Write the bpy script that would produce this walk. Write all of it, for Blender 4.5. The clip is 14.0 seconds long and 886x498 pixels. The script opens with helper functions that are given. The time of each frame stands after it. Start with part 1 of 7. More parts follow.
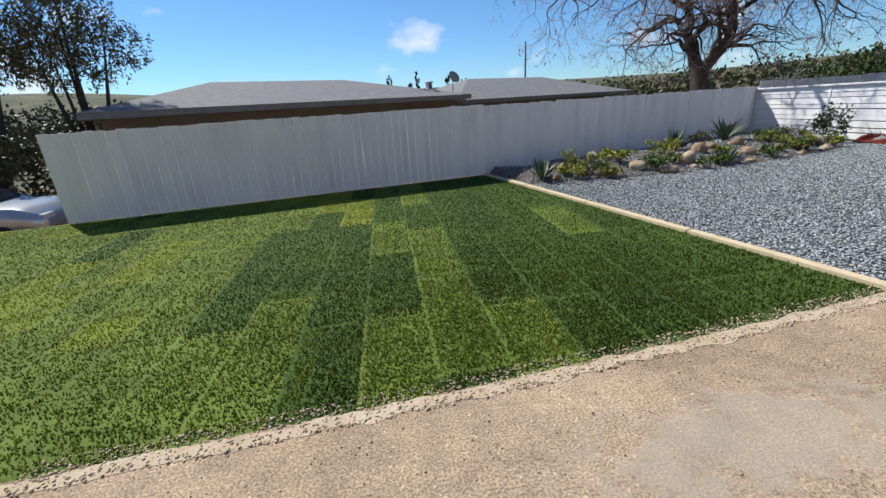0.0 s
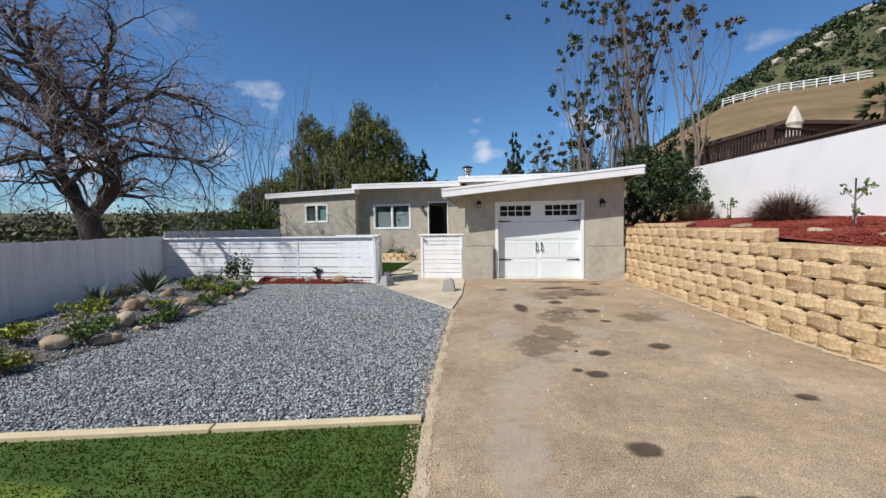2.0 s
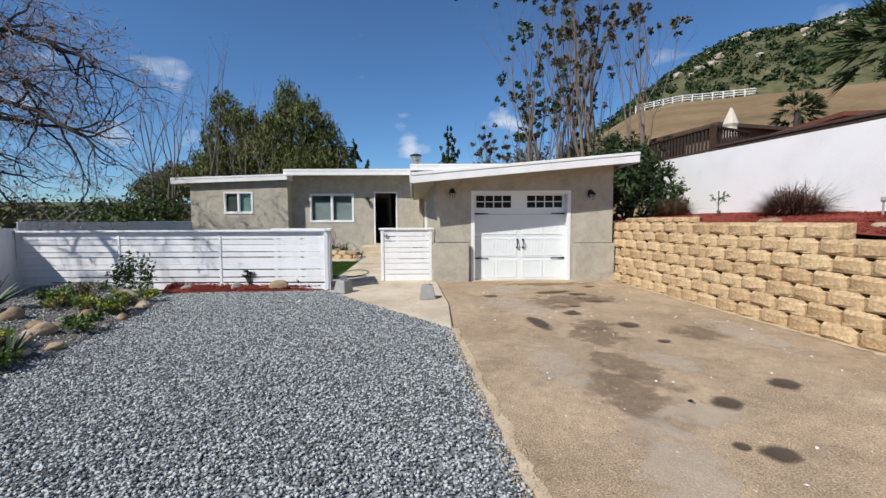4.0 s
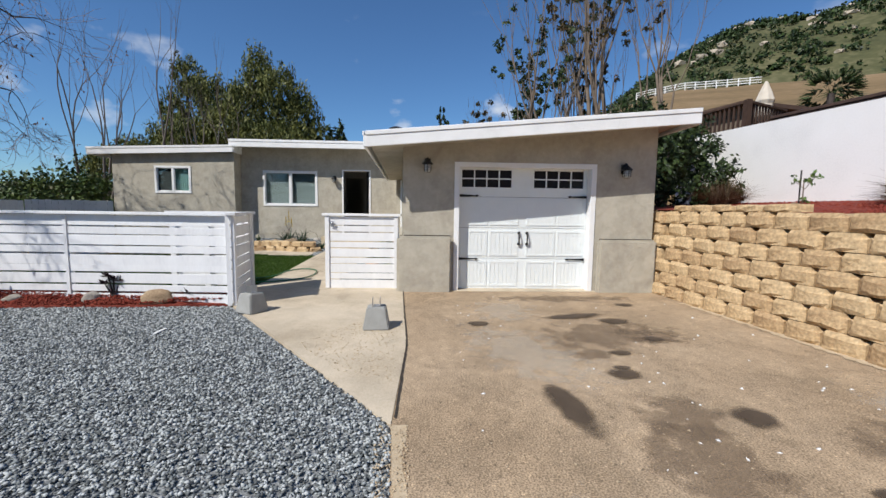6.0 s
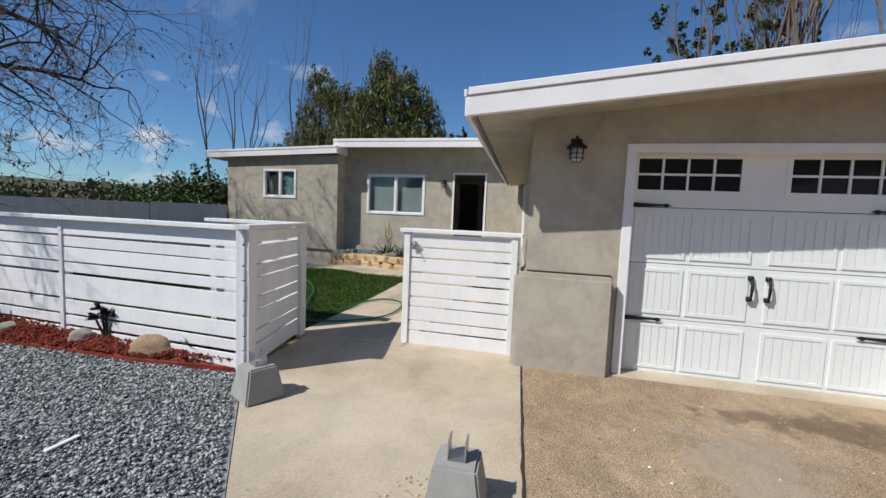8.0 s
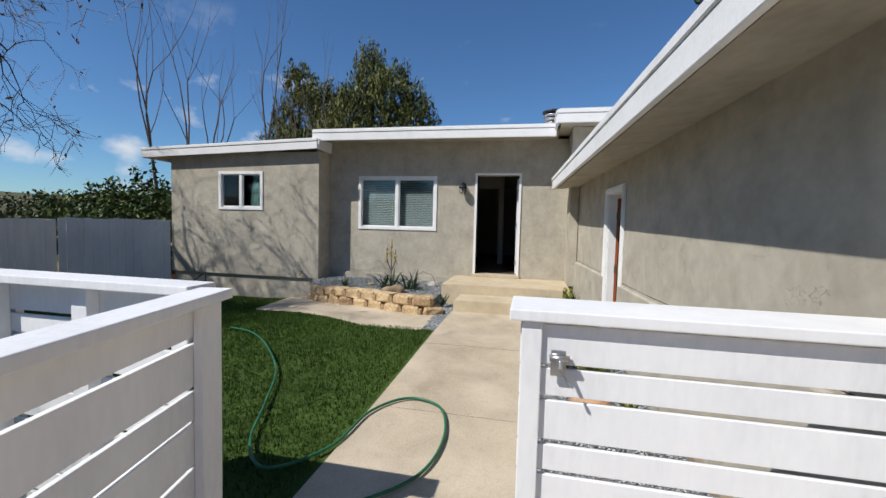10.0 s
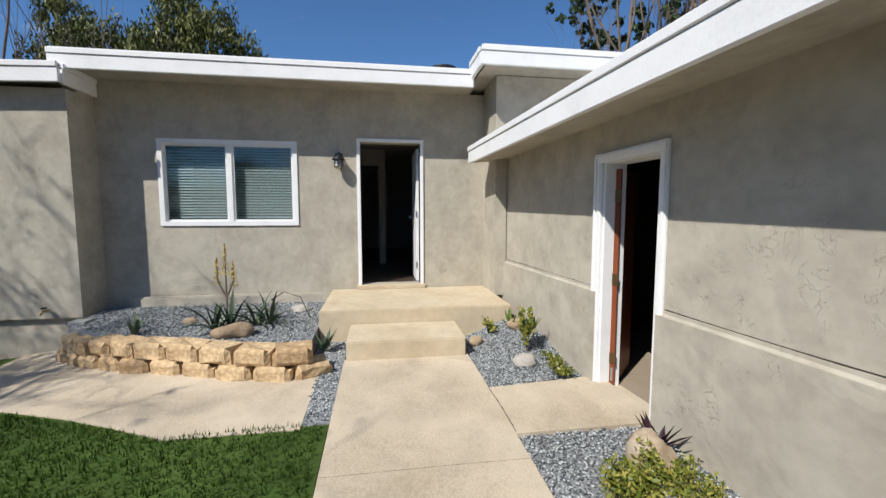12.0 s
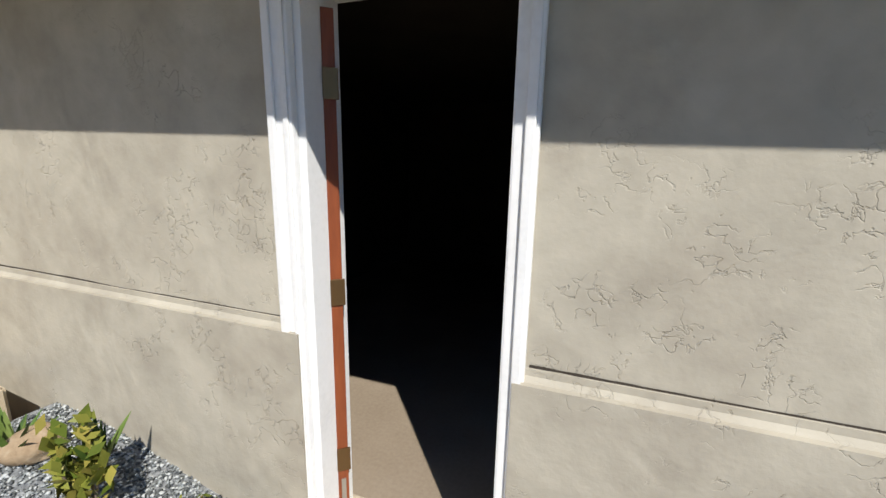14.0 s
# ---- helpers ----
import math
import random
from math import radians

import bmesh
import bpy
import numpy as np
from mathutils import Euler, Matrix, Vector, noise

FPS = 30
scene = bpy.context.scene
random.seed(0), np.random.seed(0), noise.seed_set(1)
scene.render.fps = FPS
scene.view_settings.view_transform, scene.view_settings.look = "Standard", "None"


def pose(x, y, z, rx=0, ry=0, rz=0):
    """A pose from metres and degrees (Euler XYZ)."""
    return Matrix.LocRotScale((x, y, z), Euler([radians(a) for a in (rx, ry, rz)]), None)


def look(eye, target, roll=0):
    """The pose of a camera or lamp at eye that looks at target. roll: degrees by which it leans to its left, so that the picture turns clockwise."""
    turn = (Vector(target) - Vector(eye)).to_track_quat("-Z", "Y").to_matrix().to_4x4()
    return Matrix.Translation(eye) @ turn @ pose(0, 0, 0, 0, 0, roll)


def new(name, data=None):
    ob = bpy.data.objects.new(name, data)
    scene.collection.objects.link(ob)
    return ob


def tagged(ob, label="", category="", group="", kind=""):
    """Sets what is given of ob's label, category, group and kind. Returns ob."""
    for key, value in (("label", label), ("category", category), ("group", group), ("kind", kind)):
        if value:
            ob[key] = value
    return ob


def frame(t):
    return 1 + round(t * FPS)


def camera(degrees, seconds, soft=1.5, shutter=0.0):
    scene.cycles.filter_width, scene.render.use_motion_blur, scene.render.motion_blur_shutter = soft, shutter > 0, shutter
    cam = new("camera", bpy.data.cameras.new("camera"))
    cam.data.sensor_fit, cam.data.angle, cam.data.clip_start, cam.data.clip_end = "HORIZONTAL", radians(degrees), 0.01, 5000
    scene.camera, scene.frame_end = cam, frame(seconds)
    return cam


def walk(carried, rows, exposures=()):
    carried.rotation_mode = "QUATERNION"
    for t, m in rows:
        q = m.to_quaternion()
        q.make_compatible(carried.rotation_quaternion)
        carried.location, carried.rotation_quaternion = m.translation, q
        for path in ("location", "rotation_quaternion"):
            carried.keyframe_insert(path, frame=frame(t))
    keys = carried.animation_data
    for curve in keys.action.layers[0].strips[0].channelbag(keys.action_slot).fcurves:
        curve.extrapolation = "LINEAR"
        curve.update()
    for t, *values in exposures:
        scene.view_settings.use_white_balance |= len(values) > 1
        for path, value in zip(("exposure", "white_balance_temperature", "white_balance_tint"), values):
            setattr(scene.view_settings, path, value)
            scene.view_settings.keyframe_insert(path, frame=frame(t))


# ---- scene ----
cam = camera(94.6, 14.0)
PATH = [
    (0, (0.101, 0.241, 1.373), (0.322, 2.117, 0.716), -3.9),
    (0.5, (0.068, 0.42, 1.332), (1.552, 1.674, 0.859), 0.5),
    (1, (0.013, 0.617, 1.433), (1.926, 1.152, 1.205), 0.4),
    (1.5, (0.132, 1.129, 1.482), (2.099, 1.464, 1.345), -0.7),
    (2, (0.391, 1.679, 1.492), (2.364, 1.988, 1.384), -0.9),
    (2.5, (0.777, 2.069, 1.513), (2.758, 2.332, 1.431), -1.0),
    (3, (1.12, 2.454, 1.443), (3.11, 2.629, 1.343), -1.2),
    (3.5, (1.623, 2.74, 1.42), (3.618, 2.813, 1.297), -0.7),
    (4, (2.212, 2.922, 1.436), (4.207, 2.872, 1.302), -0.3),
    (6.5, (5.857, 2.415, 1.365), (7.845, 2.342, 1.162), 1.1),
    (7, (6.537, 2.417, 1.395), (8.525, 2.546, 1.217), 1.7),
    (7.5, (7.211, 2.485, 1.428), (9.177, 2.81, 1.259), 2.2),
    (8, (7.9, 2.672, 1.434), (9.833, 3.158, 1.274), 2.4),
    (10.5, (11.349, 4.496, 1.6), (13.315, 4.849, 1.51), 0.8),
    (11, (11.973, 4.735, 1.614), (13.961, 4.932, 1.516), 0.6),
    (11.5, (12.627, 4.914, 1.619), (14.622, 4.903, 1.485), 0.2),
    (12, (13.289, 5.044, 1.605), (15.258, 4.741, 1.43), 0.0),
    (12.5, (13.951, 5.118, 1.598), (15.825, 4.455, 1.375), 0.1),
    (13, (14.603, 4.975, 1.574), (16.242, 3.864, 1.29), 0.4),
    (13.5, (15.148, 4.652, 1.529), (16.375, 3.115, 1.163), 1.3),
    (14, (15.612, 4.185, 1.502), (16.4, 2.394, 1.088), 1.1),
]
walk(cam, [(t, look(eye, target, roll)) for t, eye, target, roll in PATH], [(0, 0.28), (0.5, 0.16), (1.5, 0.04), (2.5, 0.14), (4, 0.1), (6.5, 0.0), (8, -0.13), (10.5, 0.06), (11, 0.16), (12.5, 0.12), (13.5, 0.08), (14, 0.2)])

# ---- world, sun, exposure ----
world = bpy.data.worlds.new("sky")
scene.world = world
world.use_nodes = True
wn, wl = world.node_tree.nodes, world.node_tree.links
SUN_WAY = Vector((0.76, -0.82, -1.2)).normalized()
SUN_EL = math.asin(-SUN_WAY.z)
SUN_AZ = math.atan2(-SUN_WAY.x, -SUN_WAY.y)
sky = wn.new("ShaderNodeTexSky")
sky.sky_type, sky.sun_disc = "NISHITA", False
sky.sun_elevation, sky.sun_rotation = SUN_EL, SUN_AZ
sky.air_density, sky.dust_density, sky.ozone_density = 1.0, 0.0, 5.0
bg = wn["Background"]
bg.inputs["Strength"].default_value = 0.086
tc = wn.new("ShaderNodeTexCoord")
cmap = wn.new("ShaderNodeMapping")
cmap.inputs["Scale"].default_value = (5.0, 5.0, 9.0)
cmap.inputs["Location"].default_value = (3.1, 0.4, 1.7)
cn = wn.new("ShaderNodeTexNoise")
cn.inputs["Scale"].default_value, cn.inputs["Detail"].default_value = 1.0, 7.0
cr = wn.new("ShaderNodeValToRGB")
cr.color_ramp.elements[0].position, cr.color_ramp.elements[1].position = 0.60, 0.74
sep = wn.new("ShaderNodeSeparateXYZ")
band = wn.new("ShaderNodeMapRange")
band.inputs["From Min"].default_value, band.inputs["From Max"].default_value = 0.42, 0.26
mul = wn.new("ShaderNodeMath")
mul.operation = "MULTIPLY"
mixc = wn.new("ShaderNodeMix")
mixc.data_type = "RGBA"
mixc.inputs["B"].default_value = (9.0, 9.3, 9.8, 1)
wl.new(tc.outputs["Generated"], cmap.inputs["Vector"])
wl.new(cmap.outputs["Vector"], cn.inputs["Vector"])
wl.new(cn.outputs["Fac"], cr.inputs["Fac"])
wl.new(tc.outputs["Generated"], sep.inputs["Vector"])
wl.new(sep.outputs["Z"], band.inputs["Value"])
wl.new(cr.outputs["Color"], mul.inputs[0])
wl.new(band.outputs["Result"], mul.inputs[1])
wl.new(mul.outputs["Value"], mixc.inputs["Factor"])
tone = wn.new("ShaderNodeMix")
tone.data_type, tone.blend_type = "RGBA", "MULTIPLY"
tone.inputs["Factor"].default_value, tone.inputs["B"].default_value = 1.0, (0.76, 1.02, 1.23, 1)
wl.new(sky.outputs["Color"], tone.inputs["A"])
wl.new(tone.outputs["Result"], mixc.inputs["A"])
wl.new(mixc.outputs["Result"], bg.inputs["Color"])
sun = new("sun", bpy.data.lights.new("sun", "SUN"))
sun.data.energy, sun.data.angle, sun.data.color = 5.0, radians(0.5), (1.0, 0.965, 0.91)
sun.matrix_world = look((0, 0, 30), Vector((0, 0, 30)) + SUN_WAY)

# ---- small helpers ----
RNG = np.random.default_rng(7)


def smooth(a, b, v):
    t = min(1.0, max(0.0, (v - a) / (b - a)))
    return t * t * (3 - 2 * t)


def box(bm, x0, x1, y0, y1, z0, z1):
    v = [bm.verts.new((x, y, z)) for x in (x0, x1) for y in (y0, y1) for z in (z0, z1)]
    for f in ((0, 1, 3, 2), (4, 6, 7, 5), (0, 4, 5, 1), (2, 3, 7, 6), (0, 2, 6, 4), (1, 5, 7, 3)):
        bm.faces.new([v[i] for i in f])
    return v


def boxes(*rows, bevel=0.0):
    bm = bmesh.new()
    for r in rows:
        box(bm, *r)
    if bevel:
        bmesh.ops.bevel(bm, geom=bm.edges[:], offset=bevel, segments=2, affect="EDGES", profile=0.6)
    return bm


def turned(bm, m):
    bm.transform(m)
    return bm


def prism(bm, pts, z0, z1):
    """An upright prism over a polygon of (x, y); z0 and z1 are heights or functions of x, y."""
    h0 = z0 if callable(z0) else (lambda x, y: z0)
    h1 = z1 if callable(z1) else (lambda x, y: z1)
    lo = [bm.verts.new((x, y, h0(x, y))) for x, y in pts]
    hi = [bm.verts.new((x, y, h1(x, y))) for x, y in pts]
    bm.faces.new(lo[::-1])
    bm.faces.new(hi)
    n = len(pts)
    for i in range(n):
        bm.faces.new((lo[i], lo[(i + 1) % n], hi[(i + 1) % n], hi[i]))
    return bm


def tube(bm, pts, radii, sides=8, cap=True):
    rings = []
    up = Vector((0.13, 0.31, 0.94)).normalized()
    for i, p in enumerate(pts):
        p = Vector(p)
        d = (Vector(pts[min(i + 1, len(pts) - 1)]) - Vector(pts[max(i - 1, 0)])).normalized()
        a = d.cross(up)
        a = a.normalized() if a.length > 1e-3 else Vector((1, 0, 0))
        b = d.cross(a)
        r = radii[i] if hasattr(radii, "__len__") else radii
        rings.append([bm.verts.new(p + r * (math.cos(2 * math.pi * k / sides) * a + math.sin(2 * math.pi * k / sides) * b)) for k in range(sides)])
    for u, v in zip(rings, rings[1:]):
        for k in range(sides):
            bm.faces.new((u[k], u[(k + 1) % sides], v[(k + 1) % sides], v[k]))
    if cap:
        bm.faces.new(rings[0][::-1])
        bm.faces.new(rings[-1])
    return bm


def lathe(bm, profile, x, y, sides=20):
    rings = [[bm.verts.new((x + r * math.cos(2 * math.pi * k / sides), y + r * math.sin(2 * math.pi * k / sides), z)) for k in range(sides)] for r, z in profile]
    for u, v in zip(rings, rings[1:]):
        for k in range(sides):
            bm.faces.new((u[k], u[(k + 1) % sides], v[(k + 1) % sides], v[k]))
    bm.faces.new(rings[0][::-1])
    bm.faces.new(rings[-1])
    return bm


def smooth_line(pts, n=8):
    p = [Vector(q) for q in pts]
    p = [p[0] * 2 - p[1]] + p + [p[-1] * 2 - p[-2]]
    out = []
    for i in range(1, len(p) - 2):
        for k in range(n):
            t = k / n
            a, b, c, d = p[i - 1], p[i], p[i + 1], p[i + 2]
            out.append(0.5 * ((2 * b) + (c - a) * t + (2 * a - 5 * b + 4 * c - d) * t * t + (3 * b - a - 3 * c + d) * t ** 3))
    return out + [p[-2]]


def mesh_of(name, bm, material, shade=False):
    bmesh.ops.recalc_face_normals(bm, faces=bm.faces[:])
    me = bpy.data.meshes.new(name)
    bm.to_mesh(me)
    bm.free()
    me.materials.append(material)
    if shade:
        me.polygons.foreach_set("use_smooth", [True] * len(me.polygons))
    return me


def thing(name, at, label, category, group="", kind=""):
    ob = new(name)
    ob.location = at
    ob.empty_display_size = 0.1
    return tagged(ob, label, category, group, kind)


def base_of(ob):
    out = Vector((0, 0, 0))
    while ob is not None:
        out += ob.location
        ob = ob.parent
    return out


def part(name, bm, material, parent, label="", shade=False):
    """A bmesh in world coordinates, as one mesh under a thing or a part."""
    bm.transform(Matrix.Translation(-base_of(parent)))
    ob = new(name, mesh_of(name, bm, material, shade))
    ob.parent = parent
    return tagged(ob, label)


def solid(name, bm, material, label, category, kind="structure", group="", shade=False):
    return tagged(new(name, mesh_of(name, bm, material, shade)), label, category, group, kind)


def tri_mesh(name, verts, tris, materials, index=None, shade=False):
    me = bpy.data.meshes.new(name)
    n, m = len(verts), len(tris)
    me.vertices.add(n)
    me.vertices.foreach_set("co", np.asarray(verts, np.float32).ravel())
    me.loops.add(3 * m)
    me.loops.foreach_set("vertex_index", np.asarray(tris, np.int32).ravel())
    me.polygons.add(m)
    me.polygons.foreach_set("loop_start", np.arange(0, 3 * m, 3, dtype=np.int32))
    for mt in materials:
        me.materials.append(mt)
    if index is not None:
        me.polygons.foreach_set("material_index", np.asarray(index, np.int32))
    if shade:
        me.polygons.foreach_set("use_smooth", np.ones(m, bool))
    me.update(calc_edges=True)
    me.validate()
    return me


# ---- materials ----
def material(name, stops, scale=6.0, rough=0.8, bump=0.2, fine=60.0, metal=0.0, spread=0.35, spec=0.3, per="", detail=6.0, stretch=(1, 1, 1), dist=0.02, fine_mix=0.35):
    """Colour from noise at two scales over the stops (colours from dark to light), fine relief, and a
    shift of tone from piece to piece (per: 'object' or 'island')."""
    mt = bpy.data.materials.new(name)
    mt.use_nodes = True
    nd, ln = mt.node_tree.nodes, mt.node_tree.links
    p = nd["Principled BSDF"]
    p.inputs["Roughness"].default_value, p.inputs["Metallic"].default_value = rough, metal
    p.inputs["Specular IOR Level"].default_value = spec
    co = nd.new("ShaderNodeTexCoord")
    mp = nd.new("ShaderNodeMapping")
    mp.inputs["Scale"].default_value = stretch
    ln.new(co.outputs["Object"], mp.inputs["Vector"])
    a, b = nd.new("ShaderNodeTexNoise"), nd.new("ShaderNodeTexNoise")
    for t, s, d in ((a, scale, detail), (b, fine, 3.0)):
        t.inputs["Scale"].default_value, t.inputs["Detail"].default_value = s, d
        ln.new(mp.outputs["Vector"], t.inputs["Vector"])
    mx = nd.new("ShaderNodeMix")
    mx.inputs["Factor"].default_value = fine_mix
    ln.new(a.outputs["Fac"], mx.inputs["A"])
    ln.new(b.outputs["Fac"], mx.inputs["B"])
    val = mx.outputs["Result"]
    if per:
        if per == "object":
            src = nd.new("ShaderNodeObjectInfo").outputs["Random"]
        else:
            src = nd.new("ShaderNodeNewGeometry").outputs["Random Per Island"]
        mr = nd.new("ShaderNodeMapRange")
        mr.inputs["To Min"].default_value, mr.inputs["To Max"].default_value = -0.5 * spread, 0.5 * spread
        ln.new(src, mr.inputs["Value"])
        ad = nd.new("ShaderNodeMath")
        ad.operation = "ADD"
        ln.new(val, ad.inputs[0])
        ln.new(mr.outputs["Result"], ad.inputs[1])
        val = ad.outputs["Value"]
    rp = nd.new("ShaderNodeValToRGB")
    el = rp.color_ramp.elements
    while len(el) < len(stops):
        el.new(0.5)
    for i, c in enumerate(stops):
        el[i].position = 0.28 + 0.44 * i / max(1, len(stops) - 1)
        el[i].color = (*c, 1)
    ln.new(val, rp.inputs["Fac"])
    ln.new(rp.outputs["Color"], p.inputs["Base Color"])
    if bump:
        bp = nd.new("ShaderNodeBump")
        bp.inputs["Strength"].default_value, bp.inputs["Distance"].default_value = bump, dist
        ln.new(mx.outputs["Result"], bp.inputs["Height"])
        ln.new(bp.outputs["Normal"], p.inputs["Normal"])
    return mt


def mottle(mt, scale, detail, low, high, a=0.36, b=0.64, distort=0.0):
    """Lighter and darker patches over a material's colour, at one more scale."""
    nd, ln = mt.node_tree.nodes, mt.node_tree.links
    p = nd["Principled BSDF"]
    src = p.inputs["Base Color"].links[0].from_socket
    t, r, m = nd.new("ShaderNodeTexNoise"), nd.new("ShaderNodeMapRange"), nd.new("ShaderNodeMix")
    t.inputs["Scale"].default_value, t.inputs["Detail"].default_value, t.inputs["Distortion"].default_value = scale, detail, distort
    ln.new(nd["Texture Coordinate"].outputs["Object"], t.inputs["Vector"])
    for k, v in (("From Min", a), ("From Max", b), ("To Min", low), ("To Max", high)):
        r.inputs[k].default_value = v
    ln.new(t.outputs["Fac"], r.inputs["Value"])
    m.data_type, m.blend_type = "RGBA", "MULTIPLY"
    m.inputs["Factor"].default_value = 1.0
    ln.new(src, m.inputs["A"])
    ln.new(r.outputs["Result"], m.inputs["B"])
    ln.new(m.outputs["Result"], p.inputs["Base Color"])
    return mt


def plain(name, colour, rough=0.5, metal=0.0, spec=0.4):
    c = colour
    return material(name, (tuple(0.92 * v for v in c), tuple(min(1, 1.06 * v) for v in c)), 9.0, rough, 0.05, 90.0, metal, spec=spec)




def stucco():
    """Trowelled stucco: cloudy patches, faint sweeps of the float, and crackle in a few places."""
    mt = material("grey_stucco", ((0.335, 0.30, 0.24), (0.385, 0.35, 0.283), (0.435, 0.40, 0.325), (0.465, 0.425, 0.345)), 3.2, 0.9, 0.0, 14.0, detail=4.0, fine_mix=0.3)
    nd, ln = mt.node_tree.nodes, mt.node_tree.links

    def tex(scale, detail, distort=0.0):
        t = nd.new("ShaderNodeTexNoise")
        t.inputs["Scale"].default_value, t.inputs["Detail"].default_value, t.inputs["Distortion"].default_value = scale, detail, distort
        ln.new(nd["Texture Coordinate"].outputs["Object"], t.inputs["Vector"])
        return t.outputs["Fac"]

    def op(kind, a, b=None, c=None):
        m = nd.new("ShaderNodeMath")
        m.operation = kind
        for i, v in enumerate((a, b, c)):
            if v is None:
                continue
            if isinstance(v, float):
                m.inputs[i].default_value = v
            else:
                ln.new(v, m.inputs[i])
        return m.outputs["Value"]

    def span(v, a, b):
        m = nd.new("ShaderNodeMapRange")
        m.inputs["From Min"].default_value, m.inputs["From Max"].default_value = a, b
        ln.new(v, m.inputs["Value"])
        return m.outputs["Result"]

    line = span(op("ABSOLUTE", op("SUBTRACT", tex(19.0, 7.0, 0.3), 0.5)), 0.022, 0.0)
    where = span(tex(1.15, 2.0), 0.50, 0.58)
    crackle = op("MULTIPLY", op("MULTIPLY", line, where), span(tex(6.5, 3.0), 0.50, 0.58))
    sweep = tex(2.2, 2.0, 1.5)
    grit = tex(55.0, 3.0)
    h = op("MULTIPLY_ADD", sweep, 0.9, op("MULTIPLY", grit, 0.10))
    h = op("MULTIPLY_ADD", crackle, -0.3, h)
    bp = nd.new("ShaderNodeBump")
    bp.inputs["Strength"].default_value, bp.inputs["Distance"].default_value = 0.55, 0.022
    ln.new(h, bp.inputs["Height"])
    ln.new(bp.outputs["Normal"], nd["Principled BSDF"].inputs["Normal"])
    return mt


STUCCO = mottle(stucco(), 5.0, 3.0, 0.97, 1.07, distort=1.0)
FASCIA = material("white_paint", ((0.70, 0.70, 0.69), (0.80, 0.80, 0.79), (0.84, 0.84, 0.83)), 3.0, 0.55, 0.08, 50.0)
FENCE_WHITE = material("fence_white_paint", ((0.68, 0.68, 0.685), (0.78, 0.78, 0.78), (0.84, 0.84, 0.835)), 4.0, 0.6, 0.15, 40.0, per="object", spread=0.16, stretch=(1, 1, 0.3))
WALL_WHITE = material("white_render", ((0.74, 0.73, 0.71), (0.82, 0.81, 0.79), (0.86, 0.85, 0.83)), 1.2, 0.85, 0.25, 30.0)
DOOR_WHITE = material("door_white_steel", ((0.735, 0.77, 0.76), (0.80, 0.835, 0.825)), 4.0, 0.42, 0.05, 80.0)
BLACK_IRON = plain("black_iron", (0.018, 0.018, 0.02), 0.5, 0.3)
GLASS_DARK = material("dark_glass", ((0.010, 0.012, 0.016), (0.018, 0.02, 0.026)), 2.0, 0.06, 0.0, 10.0, spec=0.12)
CONCRETE = material("pale_concrete", ((0.34, 0.275, 0.19), (0.50, 0.42, 0.31), (0.58, 0.50, 0.385)), 1.1, 0.9, 0.12, 70.0, detail=8.0)
mottle(mottle(CONCRETE, 2.3, 9.0, 0.90, 1.08, distort=0.6), 120.0, 2.0, 0.92, 1.06)
mottle(CONCRETE, 14.0, 8.0, 0.93, 1.0, 0.34, 0.42)
STEP_CONC = material("tan_concrete", ((0.44, 0.345, 0.225), (0.53, 0.44, 0.305), (0.60, 0.515, 0.375)), 2.2, 0.88, 0.1, 70.0)
BLOCK_CONC = material("grey_concrete", ((0.27, 0.27, 0.25), (0.36, 0.36, 0.34)), 8.0, 0.9, 0.25, 90.0)
TERRAIN = material("dry_hill", ((0.09, 0.066, 0.03), (0.19, 0.128, 0.062), (0.28, 0.19, 0.105)), 0.07, 0.95, 0.3, 0.9, detail=8.0, fine_mix=0.4)
HILL_GREEN = material("scrubby_green_hill", ((0.035, 0.04, 0.017), (0.075, 0.076, 0.032), (0.17, 0.15, 0.08)), 0.06, 0.95, 0.3, 0.7, detail=9.0, fine_mix=0.45)
RED_MULCH = material("red_bark_mulch", ((0.08, 0.014, 0.009), (0.20, 0.034, 0.02), (0.29, 0.07, 0.042)), 9.0, 0.95, 1.0, 55.0, dist=0.04)
SOIL = material("grey_soil", ((0.06, 0.05, 0.042), (0.13, 0.115, 0.10), (0.22, 0.20, 0.18)), 5.0, 0.95, 0.8, 60.0, dist=0.03)
BLOCK_TAN = material("tan_split_block", ((0.35, 0.225, 0.12), (0.51, 0.36, 0.20), (0.62, 0.465, 0.275)), 5.0, 0.92, 0.7, 38.0, per="object", spread=0.22, dist=0.03)
mottle(BLOCK_TAN, 24.0, 6.0, 0.74, 1.12)
mottle(STEP_CONC, 9.0, 8.0, 0.93, 1.03)
RED_WOOD = material("stained_red_wood", ((0.13, 0.03, 0.012), (0.30, 0.085, 0.03)), 6.0, 0.45, 0.1, 60.0, stretch=(1, 1, 0.15))
CURB_WOOD = material("pale_wood_edging", ((0.50, 0.40, 0.24), (0.66, 0.55, 0.36)), 6.0, 0.8, 0.2, 60.0)
ROOF_GREY = material("grey_shingle", ((0.15, 0.15, 0.15), (0.25, 0.25, 0.245)), 4.0, 0.9, 0.3, 30.0)
ROOF_WHITE = material("white_roof_coating", ((0.6, 0.6, 0.59), (0.74, 0.74, 0.73)), 3.0, 0.8, 0.1, 40.0)
DARK_WOOD = material("dark_brown_wood", ((0.035, 0.02, 0.014), (0.08, 0.048, 0.035)), 6.0, 0.7, 0.2, 50.0)
